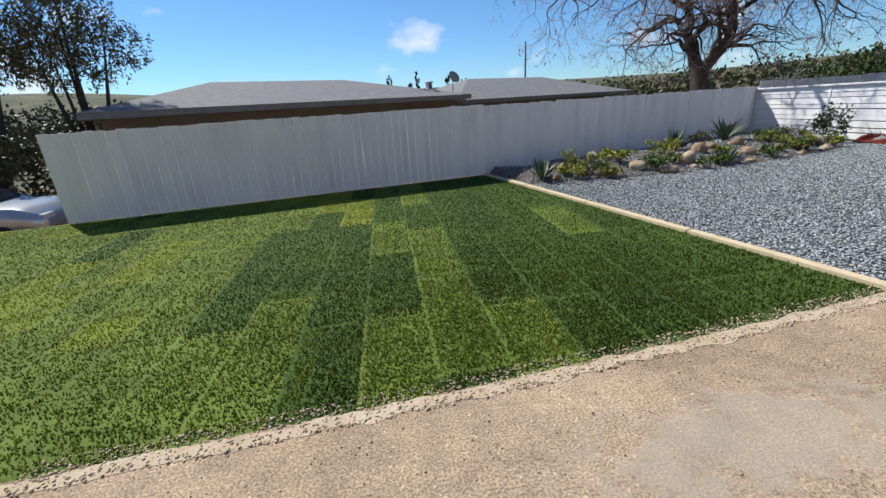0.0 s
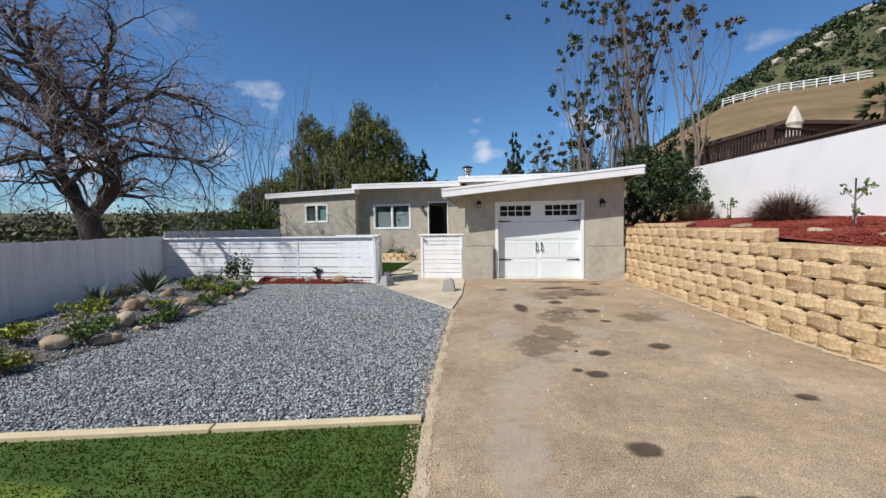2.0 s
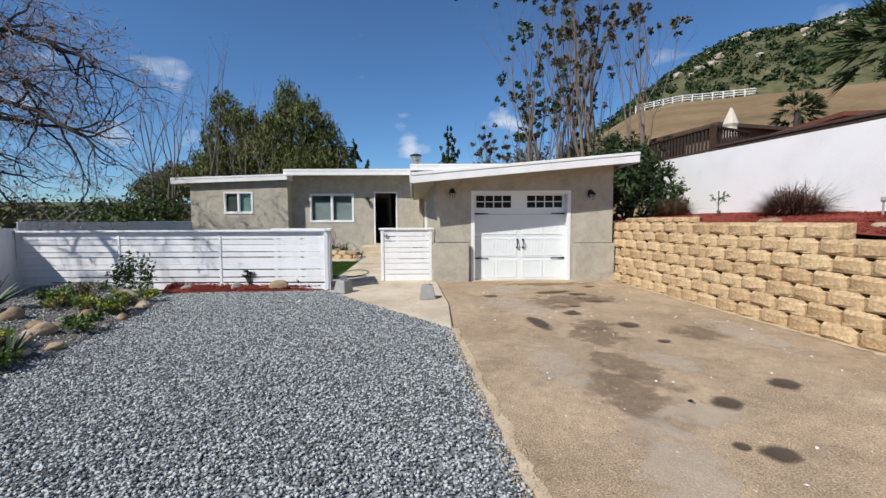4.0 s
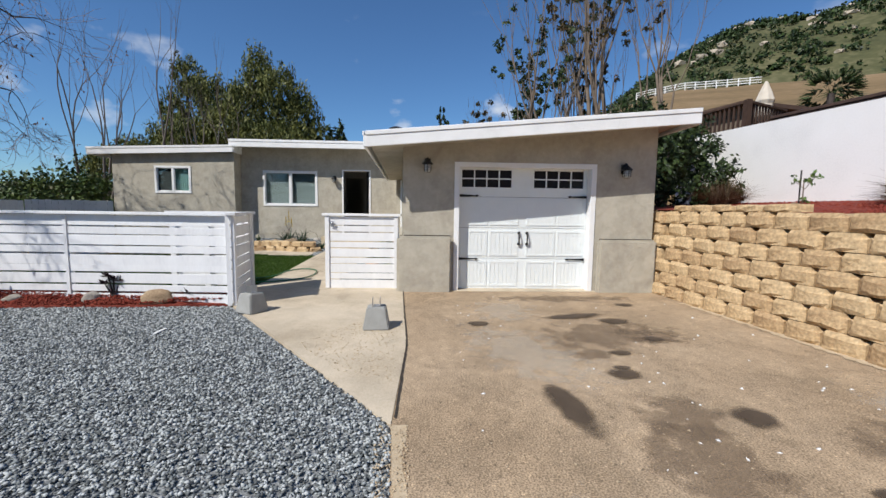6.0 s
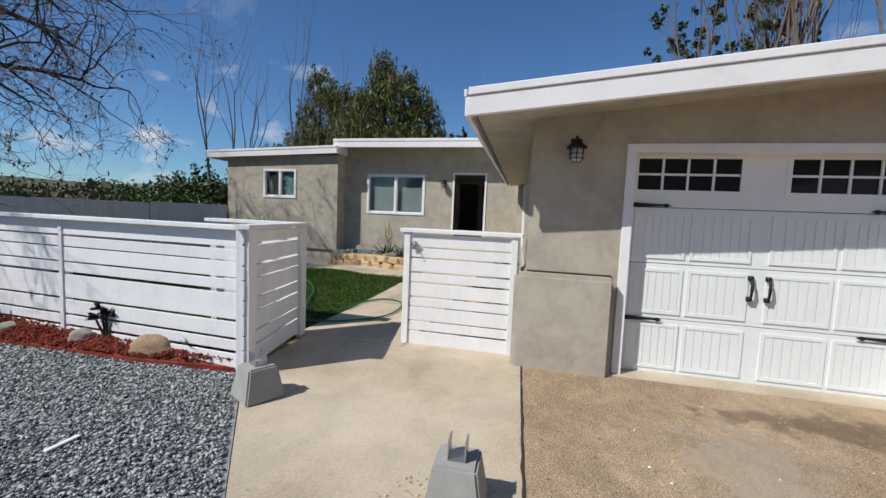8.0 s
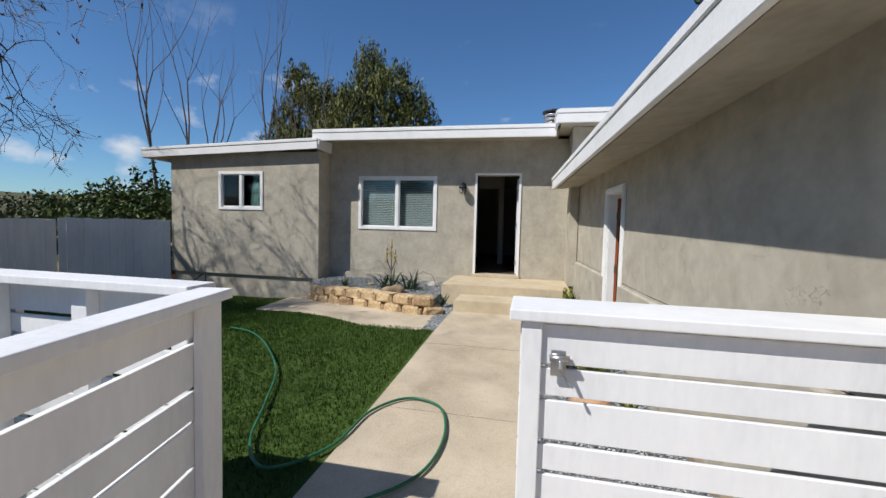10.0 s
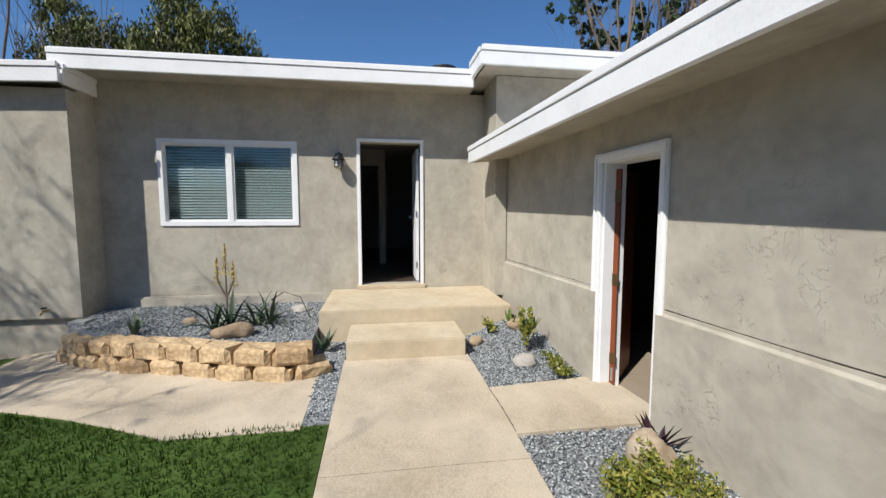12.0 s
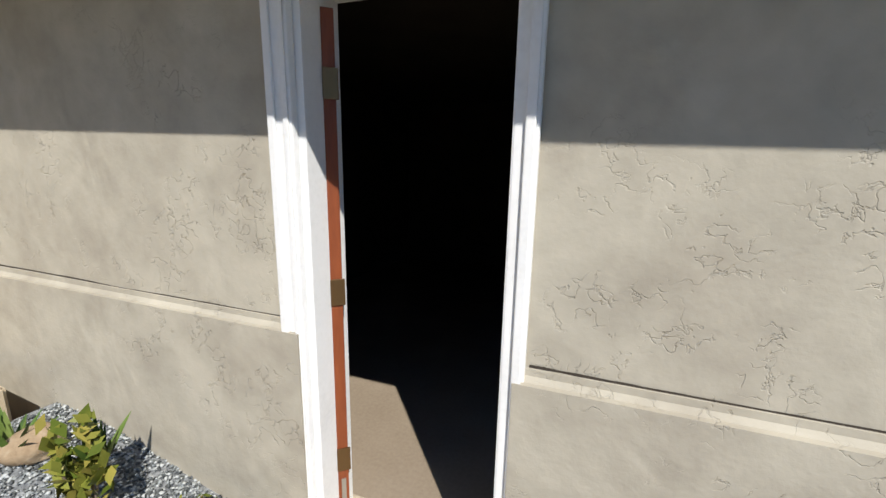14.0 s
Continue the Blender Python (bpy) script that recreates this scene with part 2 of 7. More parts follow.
INTERIOR = material("indoor_paint", ((0.30, 0.29, 0.27), (0.36, 0.35, 0.33)), 3.0, 0.8, 0.05, 50.0)
# one near-black brown for the garage's inner walls and ceiling
GARAGE_INSIDE = material("dark_brown_garage_inside", ((0.03, 0.025, 0.02), (0.06, 0.05, 0.04)), 3.0, 0.9, 0.1, 50.0)
FLOOR_DARK = material("dark_floor_boards", ((0.05, 0.035, 0.028), (0.09, 0.065, 0.05)), 4.0, 0.35, 0.05, 60.0)
GARAGE_FLOOR = material("garage_concrete", ((0.22, 0.17, 0.12), (0.33, 0.27, 0.2)), 2.0, 0.9, 0.1, 50.0)
STEEL = plain("galvanised_steel", (0.5, 0.5, 0.5), 0.35, 0.9)

# ---- ground heights ----


def court(x, y):
    """Ground height of the yard."""
    z = 0.10 * smooth(13.0, 17.0, x) * (1 - smooth(20, 30, x))
    z -= 0.32 * smooth(6.8, 10.3, y) * smooth(12.0, 17.5, x) * (1 - smooth(20, 40, x))
    return z


def hill_far(phi):
    """Steepness, seen from the yard, of the road shelf and of the hill's crest, by bearing."""
    shelf = float(np.interp(phi, (3, 12, 21.5, 26.5, 31, 38, 47, 90), (0.0, 0.085, 0.187, 0.238, 0.247, 0.240, 0.228, 0.20)))
    crest = float(np.interp(phi, (6, 14, 22, 26.5, 29, 31, 33.5, 36, 38.5, 41, 45, 60, 90), (0.0, 0.06, 0.17, 0.243, 0.266, 0.286, 0.312, 0.331, 0.341, 0.343, 0.337, 0.33, 0.30)))
    return shelf, crest


def land(x, y):
    """Height of the wide ground sheet: yard, slope and hill to the south, valley to the north."""
    z = court(x, y) - 0.05
    r, phi = math.hypot(x - 2, y - 3), math.degrees(math.atan2(-(y - 3), x - 2))
    if y < -5.2:
        shelf, crest = hill_far(phi)
        near = float(np.interp(r, (6, 14, 30), (1.6, 2.3, 4.4))) * (smooth(8, 24, phi) if x > 2 else 1.0)
        z1, z2 = max(near, 1.4 + 100 * shelf), 1.4 + 250 * crest
        prof = float(np.interp(r, (30, 100, 110, 150, 250, 900), (near, z1, z1 + 0.4, z1 + 0.46 * (z2 - z1), z2, 0.6 * z2)))
        z = max(z, z + prof * smooth(-5.2, -7.5, y))
        z += 0.035 * r * noise.noise((x * 0.035, y * 0.035, 0.3)) * smooth(118, 190, r) * smooth(18, 28, phi)
    if y > 7 and x < -4:
        z -= 1.0 * smooth(7.2, 9.0, y) * smooth(-4.5, -7.0, x) * (1 - smooth(20, 60, y))
    if y > 13:
        z -= 0.07 * (min(y, 150) - 13) * smooth(13, 40, y)
    if r > 160 and phi < 6:
        z += 40 * smooth(150, 520, r) * (0.75 + 0.55 * noise.noise((x * 0.004, y * 0.004, 1.7)))
    return z

# ---- ground, drive, lawn sheets ----
def axis(near0, near1, step, far):
    mid = list(np.arange(near0, near1 + 1e-6, step))
    out, s = [], step
    v = near1
    while v < far:
        s *= 1.11
        v += s
        out.append(v)
    low, s, v = [], step, near0
    while v > -far:
        s *= 1.11
        v -= s
        low.append(v)
    return low[::-1] + mid + out


def ground_sheet():
    xs, ys = axis(-8, 24, 1.0, 1800), axis(-14, 16, 1.0, 1800)
    bm = bmesh.new()
    vs = [[bm.verts.new((x, y, land(x, y))) for y in ys] for x in xs]
    for i in range(len(xs) - 1):
        for j in range(len(ys) - 1):
            bm.faces.new((vs[i][j], vs[i + 1][j], vs[i + 1][j + 1], vs[i][j + 1]))
    ob = solid("ground", bm, TERRAIN, "dry grassy ground rising to a scrubby hill", "ground", shade=True)
    ob.data.materials.append(HILL_GREEN)
    for f in ob.data.polygons:
        c = f.center
        if (c.y < -14 and math.hypot(c.x - 2, c.y - 3) > 107) or c.y > 24:
            f.material_index = 1
    return ob


def sheet(name, pts, mat, dz, label, category, step=0.5, thick=0.06):
    """A thin slab over a polygon of the yard that follows the ground."""
    bm = bmesh.new()
    prism(bm, pts, -1.0, 0.0)
    xs, ys = [p[0] for p in pts], [p[1] for p in pts]
    for a, b, n in ((min(xs), max(xs), (1, 0, 0)), (min(ys), max(ys), (0, 1, 0))):
        for v in np.arange(a + step, b, step):
            bmesh.ops.bisect_plane(bm, geom=bm.verts[:] + bm.edges[:] + bm.faces[:], plane_co=(v, v, 0), plane_no=n)
    for v in bm.verts:
        v.co.z = court(v.co.x, v.co.y) + dz - (thick if v.co.z < -0.5 else 0.0)
    return solid(name, bm, mat, label, category)


DRIVE_MAT = material("worn_tan_drive", ((0.225, 0.157, 0.096), (0.345, 0.252, 0.16), (0.40, 0.298, 0.195), (0.485, 0.38, 0.262)), 0.62, 0.95, 0.6, 42.0, detail=14.0, dist=0.015, fine_mix=0.36)
mottle(mottle(mottle(DRIVE_MAT, 1.7, 12.0, 0.88, 1.12, distort=0.8), 9.0, 8.0, 0.88, 1.08), 95.0, 2.0, 0.56, 1.28)
mottle(mottle(DRIVE_MAT, 30.0, 3.0, 1.0, 1.5, 0.64, 0.69), 22.0, 4.0, 0.62, 1.0, 0.31, 0.37)
GRAVEL_BED = material("grey_gravel_bed", ((0.10, 0.105, 0.11), (0.22, 0.23, 0.235), (0.36, 0.37, 0.37)), 30.0, 0.9, 1.0, 60.0, dist=0.02)
TURF = material("turf", ((0.030, 0.056, 0.009), (0.050, 0.088, 0.014), (0.075, 0.118, 0.022)), 1.2, 0.95, 0.4, 60.0)

EDGE = [(-9.0, 1.25), (-1.6, 1.80), (0.3, 1.96), (1.7, 2.11), (3.40, 2.33), (5.0, 2.48), (7.62, 2.68)]
ground_sheet()
sheet("driveway", [(-14, -4.5), (-1, -3.6), (4, -2.4), (7, -1.95), (12.0, -1.5), (12.0, 2.86), (9.3, 2.66)] + EDGE[::-1] + [(-14, 0.9)],
      DRIVE_MAT, 0.0, "worn tan driveway with dark oil stains", "driveway")
sheet("gravel_yard", EDGE[4:] + [(10.88, 5.2), (11.1, 11.9), (2.05, 8.75)], GRAVEL_BED, -0.012, "bed of loose blue-grey crushed gravel", "gravel")


def strip_tone(px, py):
    """Which of three tones a roll of turf has: 0 dark, 1 mid, 2 lime; and the place across and along the roll."""
    i = np.floor((px + 9.0) / 0.42)
    j = np.floor((py + 0.7 * (i % 3)) / 1.4)
    pick = np.abs(np.sin(i * 12.9898 + j * 78.233) * 43758.5453) % 1.0
    west = np.clip((1.2 - px) / 3.0, 0, 1)
    tone = np.where(pick < 0.22 * west * np.clip((py - 2.8) / 1.2, 0, 1), 2, np.where(pick < 0.06 + 0.85 * west, 1, 0))
    return tone, ((px + 9.0) / 0.42) % 1.0, ((py + 0.7 * (i % 3)) / 1.4) % 1.0


TURF_MID = mottle(material("turf_mid", ((0.07, 0.105, 0.016), (0.11, 0.155, 0.024), (0.15, 0.20, 0.036)), 1.2, 0.95, 0.4, 60.0), 3.0, 5.0, 0.8, 1.15)
TURF_LIME = mottle(material("turf_lime", ((0.10, 0.135, 0.012), (0.155, 0.19, 0.018), (0.215, 0.24, 0.03)), 1.2, 0.95, 0.4, 60.0), 3.0, 5.0, 0.7, 1.1)
lawn = sheet("front_lawn", EDGE[:5] + [(2.02, 8.45), (-5.0, 7.25), (-9, 6.6)], TURF, 0.0, "front lawn of newly laid turf strips", "lawn", step=0.42)
lawn.data.materials.append(TURF_MID)
lawn.data.materials.append(TURF_LIME)
for f in lawn.data.polygons:
    f.material_index = int(strip_tone(f.center.x, f.center.y)[0])
sheet("entry_pavement", [(7.62, 2.68), (9.3, 2.655), (12.0, 2.84), (12.5, 2.92), (12.5, 5.3), (10.9, 5.2)], CONCRETE, 0.006, "pale concrete entry pavement with a rough broken edge", "pavement")
sheet("path", [(12.0, 4.12), (17.45, 4.14), (17.45, 5.42), (12.0, 5.42)], CONCRETE, 0.012, "pale concrete garden path to the front door", "path")
sheet("side_pad", [(15.88, 3.02), (16.71, 3.05), (16.60, 4.14), (15.88, 4.14)], CONCRETE, 0.008, "pale concrete pad at the side door", "pavement")
sheet("patio_path", [(16.15, 5.62), (17.3, 5.62), (17.5, 6.5), (18.1, 8.0), (19.0, 8.5), (19.0, 9.45), (17.55, 9.3), (17.12, 8.4), (16.5, 7.2), (16.15, 6.5)], CONCRETE, 0.008, "pale concrete strip beside the planter", "pavement")
sheet("courtyard_lawn", [(12.0, 5.42), (16.25, 5.43), (16.22, 6.55), (16.6, 7.2), (17.2, 8.4), (17.62, 9.25), (18.95, 9.48), (18.95, 12.6), (17.5, 14.05), (11.2, 11.8), (10.95, 5.5)], TURF, 0.0, "mown green courtyard lawn with a hose on it", "lawn")
sheet("path_gravel", [(12.2, 2.9), (18.12, 3.25), (18.12, 4.14), (12.2, 4.14)], GRAVEL_BED, -0.02, "strip of grey gravel along the house wall", "gravel")
sheet("planter_gravel", [(16.2, 5.42), (18.12, 5.42), (18.12, 5.75), (17.2, 5.75), (16.2, 5.63)], GRAVEL_BED, 0.004, "narrow strip of grey gravel beside the steps", "gravel")


# ---- walls with openings ----
def wall_x(bm, x0, x1, y0, y1, z0, z1, holes=()):
    """A wall across x between y0 and y1, with holes (ya, yb, za, zb)."""
    ya = y0
    for a, b, c, d in sorted(holes):
        box(bm, x0, x1, ya, a, z0, z1)
        if c > z0:
            box(bm, x0, x1, a, b, z0, c)
        box(bm, x0, x1, a, b, d, z1)
        ya = b
    box(bm, x0, x1, ya, y1, z0, z1)
    return bm


# garage front, with a sloping head that follows the roof
def roof_z(y):
    return 2.33 + (3.36 - y) * 0.0895


bm = bmesh.new()
for ya, yb, z0 in ((-1.42, -0.32, -0.1), (-0.32, 1.92, 2.09), (1.92, 2.85, -0.1)):
    v = box(bm, 12.0, 12.2, ya, yb, z0, 2.4)
    for q in v:
        if q.co.z > 2.3:
            q.co.z = roof_z(q.co.y) + 0.10
solid("wall_garage_front", bm, STUCCO, "grey stucco garage front wall with a sloping top", "wall")
bm = bmesh.new()
box(bm, 11.86, 11.998, 2.03, 2.95, -0.1, 0.93)
bmesh.ops.bevel(bm, geom=bm.edges[:], offset=0.04, segments=4, affect="EDGES")
solid("trim_plinth_left", bm, STUCCO, "thick rounded grey stucco plinth beside the garage door", "plinth")
bm = bmesh.new()
box(bm, 11.885, 11.998, -1.46, -0.45, -0.1, 0.90)
bmesh.ops.bevel(bm, geom=bm.edges[:], offset=0.035, segments=4, affect="EDGES")
solid("trim_plinth_right", bm, STUCCO, "thick rounded grey stucco plinth beside the garage door", "plinth")

# garage side wall, turned a little off the garage front; built along u from the front corner
SIDE = pose(12.002, 2.85, 0, 0, 0, math.degrees(math.atan2(0.44, 6.9)))


def side(u, v, z=0.0):
    return SIDE @ Vector((u, v, z))


bm = bmesh.new()
for u0, u1, z0, z1 in ((0.2, 3.86, -0.1, 0.93), (0.2, 3.86, 0.93, 2.41), (3.86, 4.60, 2.03, 2.41), (4.60, 6.95, -0.1, 0.95), (4.60, 6.95, 0.95, 2.41)):
    low = z1 < 1
    box(bm, u0, u1, -0.2, 0.045 if low else 0.0, z0, z1)
bmesh.ops.bevel(bm, geom=[e for e in bm.edges if all(v.co.y > 0.03 for v in e.verts) and abs(e.verts[0].co.z - e.verts[1].co.z) < 0.01 and e.verts[0].co.z > 0.5], offset=0.035, segments=3, affect="EDGES")
solid("wall_garage_side", turned(bm, SIDE), STUCCO, "cracked grey stucco side wall with a rough lower band", "wall")
solid("wall_garage_rear", boxes((12.2, 18.8, -1.42, -1.25, -0.1, 2.68), (18.6, 18.8, -1.25, 3.05, -0.1, 2.6)), GARAGE_INSIDE, "dark brown walls inside the garage", "wall")
solid("floor_garage", boxes((12.2, 18.6, -1.25, 3.05, -0.06, 0.06)), GARAGE_FLOOR, "brown concrete garage floor", "floor")

# garage roof: slab with fascia boards
bm = bmesh.new()
RP = [(11.47, -1.72), (11.45, 3.33), (19.06, 3.70), (19.06, -1.77)]
prism(bm, RP, lambda x, y: roof_z(y) + 0.02, lambda x, y: roof_z(y) + 0.16)
solid("roof_garage", bm, STUCCO, "shed garage roof with a stuccoed soffit", "roof")


def fascia(name, a, b, za, zb, high, parent, thick=0.045, out=0.0):
    """A board along a-b hung so that its lower edge is at za, zb."""
    d = (Vector(b) - Vector(a)).normalized()
    n = Vector((d.y, -d.x))
    bm = bmesh.new()
    p = [Vector(a) + n * out, Vector(b) + n * out, Vector(b) + n * (out + thick), Vector(a) + n * (out + thick)]
    zs = [za, zb, zb, za]
    lo = [bm.verts.new((q.x, q.y, z)) for q, z in zip(p, zs)]
    hi = [bm.verts.new((q.x, q.y, z + high)) for q, z in zip(p, zs)]
    bm.faces.new(lo[::-1]), bm.faces.new(hi)
    for i in range(4):
        bm.faces.new((lo[i], lo[(i + 1) % 4], hi[(i + 1) % 4], hi[i]))
    bmesh.ops.bevel(bm, geom=bm.edges[:], offset=0.006, segments=1, affect="EDGES")
    return part(name, bm, FASCIA, parent)


def edging(name, at, runs, label):
    """White fascia boards with a drip edge above, round a roof."""
    t = thing(name, at, label, "fascia", kind="structure")
    for a, b, za, zb in runs:
        fascia("fascia_board", a, b, za - 0.03, zb - 0.03, 0.165, t)
        fascia("drip_edge", a, b, za + 0.138, zb + 0.138, 0.065, t, 0.03, 0.028)
    return t


edging("trim_roof_garage", (11.5, 0.5, 2.3), [((11.42, 3.38), (11.44, -1.75), roof_z(3.36) - 0.01, roof_z(-1.75) - 0.01), ((19.08, 3.745), (11.466, 3.38), roof_z(3.36) + 0.006, roof_z(3.36) + 0.006),
       ((11.485, -1.75), (19.06, -1.75), roof_z(-1.75) - 0.01, roof_z(-1.75) - 0.01)], "white painted fascia boards round the garage roof")
bm = bmesh.new()
prism(bm, [(11.43, -1.77), (11.43, 3.39), (19.06, 3.76), (19.06, -1.77)], lambda x, y: roof_z(y) + 0.165, lambda x, y: roof_z(y) + 0.185)
solid("roof_garage_coating", bm, ROOF_WHITE, "white coated flat roof surface", "roof")

# house: main block, wing on the north, block on the south
DOOR = (4.44, 5.32, 0.53, 2.64)
WIN = (6.22, 8.03, 1.44, 2.61)
WIN2 = (10.175, 11.31, 1.806, 2.66)
solid("wall_house_front", wall_x(bmesh.new(), 19.5, 19.68, 3.46, 8.775, -0.3, 3.38, (DOOR, WIN)), STUCCO, "grey stucco house front with trowelled patches", "wall")
bm = bmesh.new()
box(bm, 19.42, 19.498, 5.77, 8.48, -0.3, 0.44)
bmesh.ops.bevel(bm, geom=bm.edges[:], offset=0.02, segments=2, affect="EDGES")
solid("trim_plinth_house", bm, STUCCO, "pale footing ledge below the house wall", "plinth")
bm = wall_x(bmesh.new(), 19.0, 19.18, 8.775, 12.65, 0.29, 3.1, (WIN2,))
box(bm, 19.18, 19.5, 8.775, 8.93, 0.29, 3.36)
box(bm, 19.18, 26.0, 12.47, 12.65, 0.29, 3.04)
solid("wall_wing", bm, STUCCO, "grey stucco wing wall above a recessed footing", "wall")
solid("trim_plinth_wing", boxes((19.06, 19.17, 8.81, 12.61, -0.6, 0.287), (19.17, 19.5, 8.81, 8.9, -0.6, 0.287)), STUCCO, "grey recessed footing below the wing", "plinth")
bm = boxes((18.82, 19.5, 3.30, 3.46, 0.45, 3.46), (18.82, 19.0, -1.4, 3.30, 2.2, 3.46))
solid("wall_south_block", bm, STUCCO, "grey stucco return wall beside the landing", "wall")
solid("wall_house_rear", boxes((26.0, 26.2, -1.4, 12.65, -0.3, 3.3), (19.0, 26.0, -1.4, -1.2, -0.3, 3.4), (19.5, 26.0, 3.30, 3.46, 0.2, 3.4), (19.68, 26.0, 8.775, 8.93, -0.3, 3.3)), INTERIOR, "plain house walls behind the front", "wall")
solid("floor_house", boxes((19.68, 26.0, 3.46, 8.775, 0.40, 0.52)), FLOOR_DARK, "dark wooden floor of the dim hall", "floor")
solid("ceiling", boxes((19.68, 26.0, 3.46, 8.775, 2.95, 3.0)), INTERIOR, "pale ceiling of the dim hall", "ceiling")
solid("floor_wing", boxes((19.18, 26.0, 8.93, 12.47, 0.29, 0.42)), FLOOR_DARK, "dark floor of the wing room", "floor")

bm = bmesh.new()
prism(bm, [(19.02, 3.7), (26.4, 3.7), (26.4, 8.90), (19.02, 8.90)], 3.37, 3.53)
solid("roof_house", bm, STUCCO, "flat house roof with a stuccoed soffit", "roof")
solid("roof_house_coating", boxes((18.96, 26.4, 3.66, 8.9, 3.555, 3.575)), ROOF_WHITE, "white coated flat roof surface", "roof")
bm = bmesh.new()
prism(bm, [(18.47, -1.8), (26.4, -1.8), (26.4, 3.69), (18.47, 3.69)], 3.47, 3.63)
solid("roof_south_block", bm, STUCCO, "flat roof of the south block", "roof")
solid("roof_south_coating", boxes((18.41, 26.4, -1.8, 3.74, 3.678, 3.70)), ROOF_WHITE, "white coated flat roof surface", "roof")


def wing_z(y):
    return 3.02 + (13.3 - y) * 0.033


bm = bmesh.new()
prism(bm, [(18.9, 8.77), (26.4, 8.77), (26.4, 13.25), (18.9, 13.25)], lambda x, y: wing_z(y) + 0.015, lambda x, y: wing_z(y) + 0.15)
solid("roof_wing", bm, STUCCO, "gently sloping wing roof with a stuccoed soffit", "roof")
bm = bmesh.new()
prism(bm, [(18.87, 8.77), (26.4, 8.77), (26.4, 13.3), (18.87, 13.3)], lambda x, y: wing_z(y) + 0.19, lambda x, y: wing_z(y) + 0.205)
solid("roof_wing_coating", bm, ROOF_WHITE, "white coated roof surface", "roof")
edging("trim_roof_house", (18.9, 6, 3.3), [((18.97, 8.9), (18.97, 3.75), 3.35, 3.35)], "white painted fascia boards of the main roof")
edging("trim_roof_south", (18.4, 2, 3.4), [((18.42, 3.78), (18.42, -1.8), 3.47, 3.47), ((19.0, 3.742), (18.44, 3.742), 3.47, 3.47)], "white painted fascia boards of the south roof")
edging("trim_roof_wing", (18.4, 10, 2.9), [((18.86, 13.3), (18.86, 8.72), wing_z(13.3) - 0.01, wing_z(8.72) - 0.01), ((18.9, 8.765), (19.49, 8.765), wing_z(8.72) - 0.01, wing_z(8.72) - 0.01), ((26.4, 13.28), (18.88, 13.28), wing_z(13.3) - 0.01, wing_z(13.3) - 0.01)], "white painted fascia boards of the wing roof")

# landing and step
bm = boxes((18.10, 19.498, 3.44, 5.76, -0.1, 0.468))
bmesh.ops.bevel(bm, geom=bm.edges[:], offset=0.014, segments=2, affect="EDGES")
solid("landing", bm, STEP_CONC, "tan concrete landing before the front door", "landing")
bm = boxes((17.41, 18.098, 4.16, 5.40, -0.1, 0.303))
bmesh.ops.bevel(bm, geom=bm.edges[:], offset=0.014, segments=2, affect="EDGES")
solid("step", bm, STEP_CONC, "tan concrete step below the landing", "step")

# white boundary wall on the upper bank, and the mulched bank
bm = boxes((-14, 17.25, -5.22, -5.0, 0.5, 3.4))
for v in bm.verts:
    if v.co.z > 3:
        v.co.z = 3.19 + 0.040 * (v.co.x - 9.0)
solid("wall_boundary", bm, WALL_WHITE, "tall plain white rendered boundary wall", "wall")


def wall_foot(x):
    return float(np.interp(x, (-14, -3, 0, 2, 4, 5.5, 7.4, 9.5, 10.7, 12.1), (-5.0, -4.6, -3.6, -2.95, -2.3, -2.02, -1.82, -1.66, -1.56, -1.45)))


def top_level(x):
    return 1.5 if x > 9.75 else 1.4 if x > 7.0 else 1.2 if x > 5.0 else 1.0 if x > 2.6 else 0.8 if x > 0.5 else 0.6 if x > -2 else 0.4


def bank():
    bm = bmesh.new()
    xs = list(np.arange(-12, 18.01, 0.4))
    rows = []
    for x in xs:
        f = wall_foot(x) - 0.40 if x < 12 else -1.5
        ys = np.linspace(f, -5.0, 9)
        t = min(1.42, float(np.interp(x, (-3, 0, 3, 6, 9, 12), (0.4, 0.65, 0.95, 1.2, 1.36, 1.45))))
        rows.append([bm.verts.new((x, y, t + (0.0 if i == 0 else 0.04 * noise.noise((x * 1.3, y * 1.3, 0))) + 0.20 * i / 8)) for i, y in enumerate(ys)])
    for a, b in zip(rows, rows[1:]):
        for i in range(8):
            bm.faces.new((a[i], b[i], b[i + 1], a[i + 1]))
    return solid("mulch_bank", bm, RED_MULCH, "sloping bank covered with red bark mulch", "bank", shade=True)


bank()
bm = bmesh.new()
prism(bm, [(10.60, 8.45), (10.70, 7.3), (10.72, 6.2), (10.86, 5.22), (11.02, 5.22), (11.1, 8.6)], -0.06, lambda x, y: 0.03 if x < 10.87 else 0.17)
solid("mulch_strip", bm, RED_MULCH, "strip of red bark mulch below the slatted fence", "mulch")


# ---- fences ----
def lerp(a, b, t):
    return Vector(a) + (Vector(b) - Vector(a)) * t


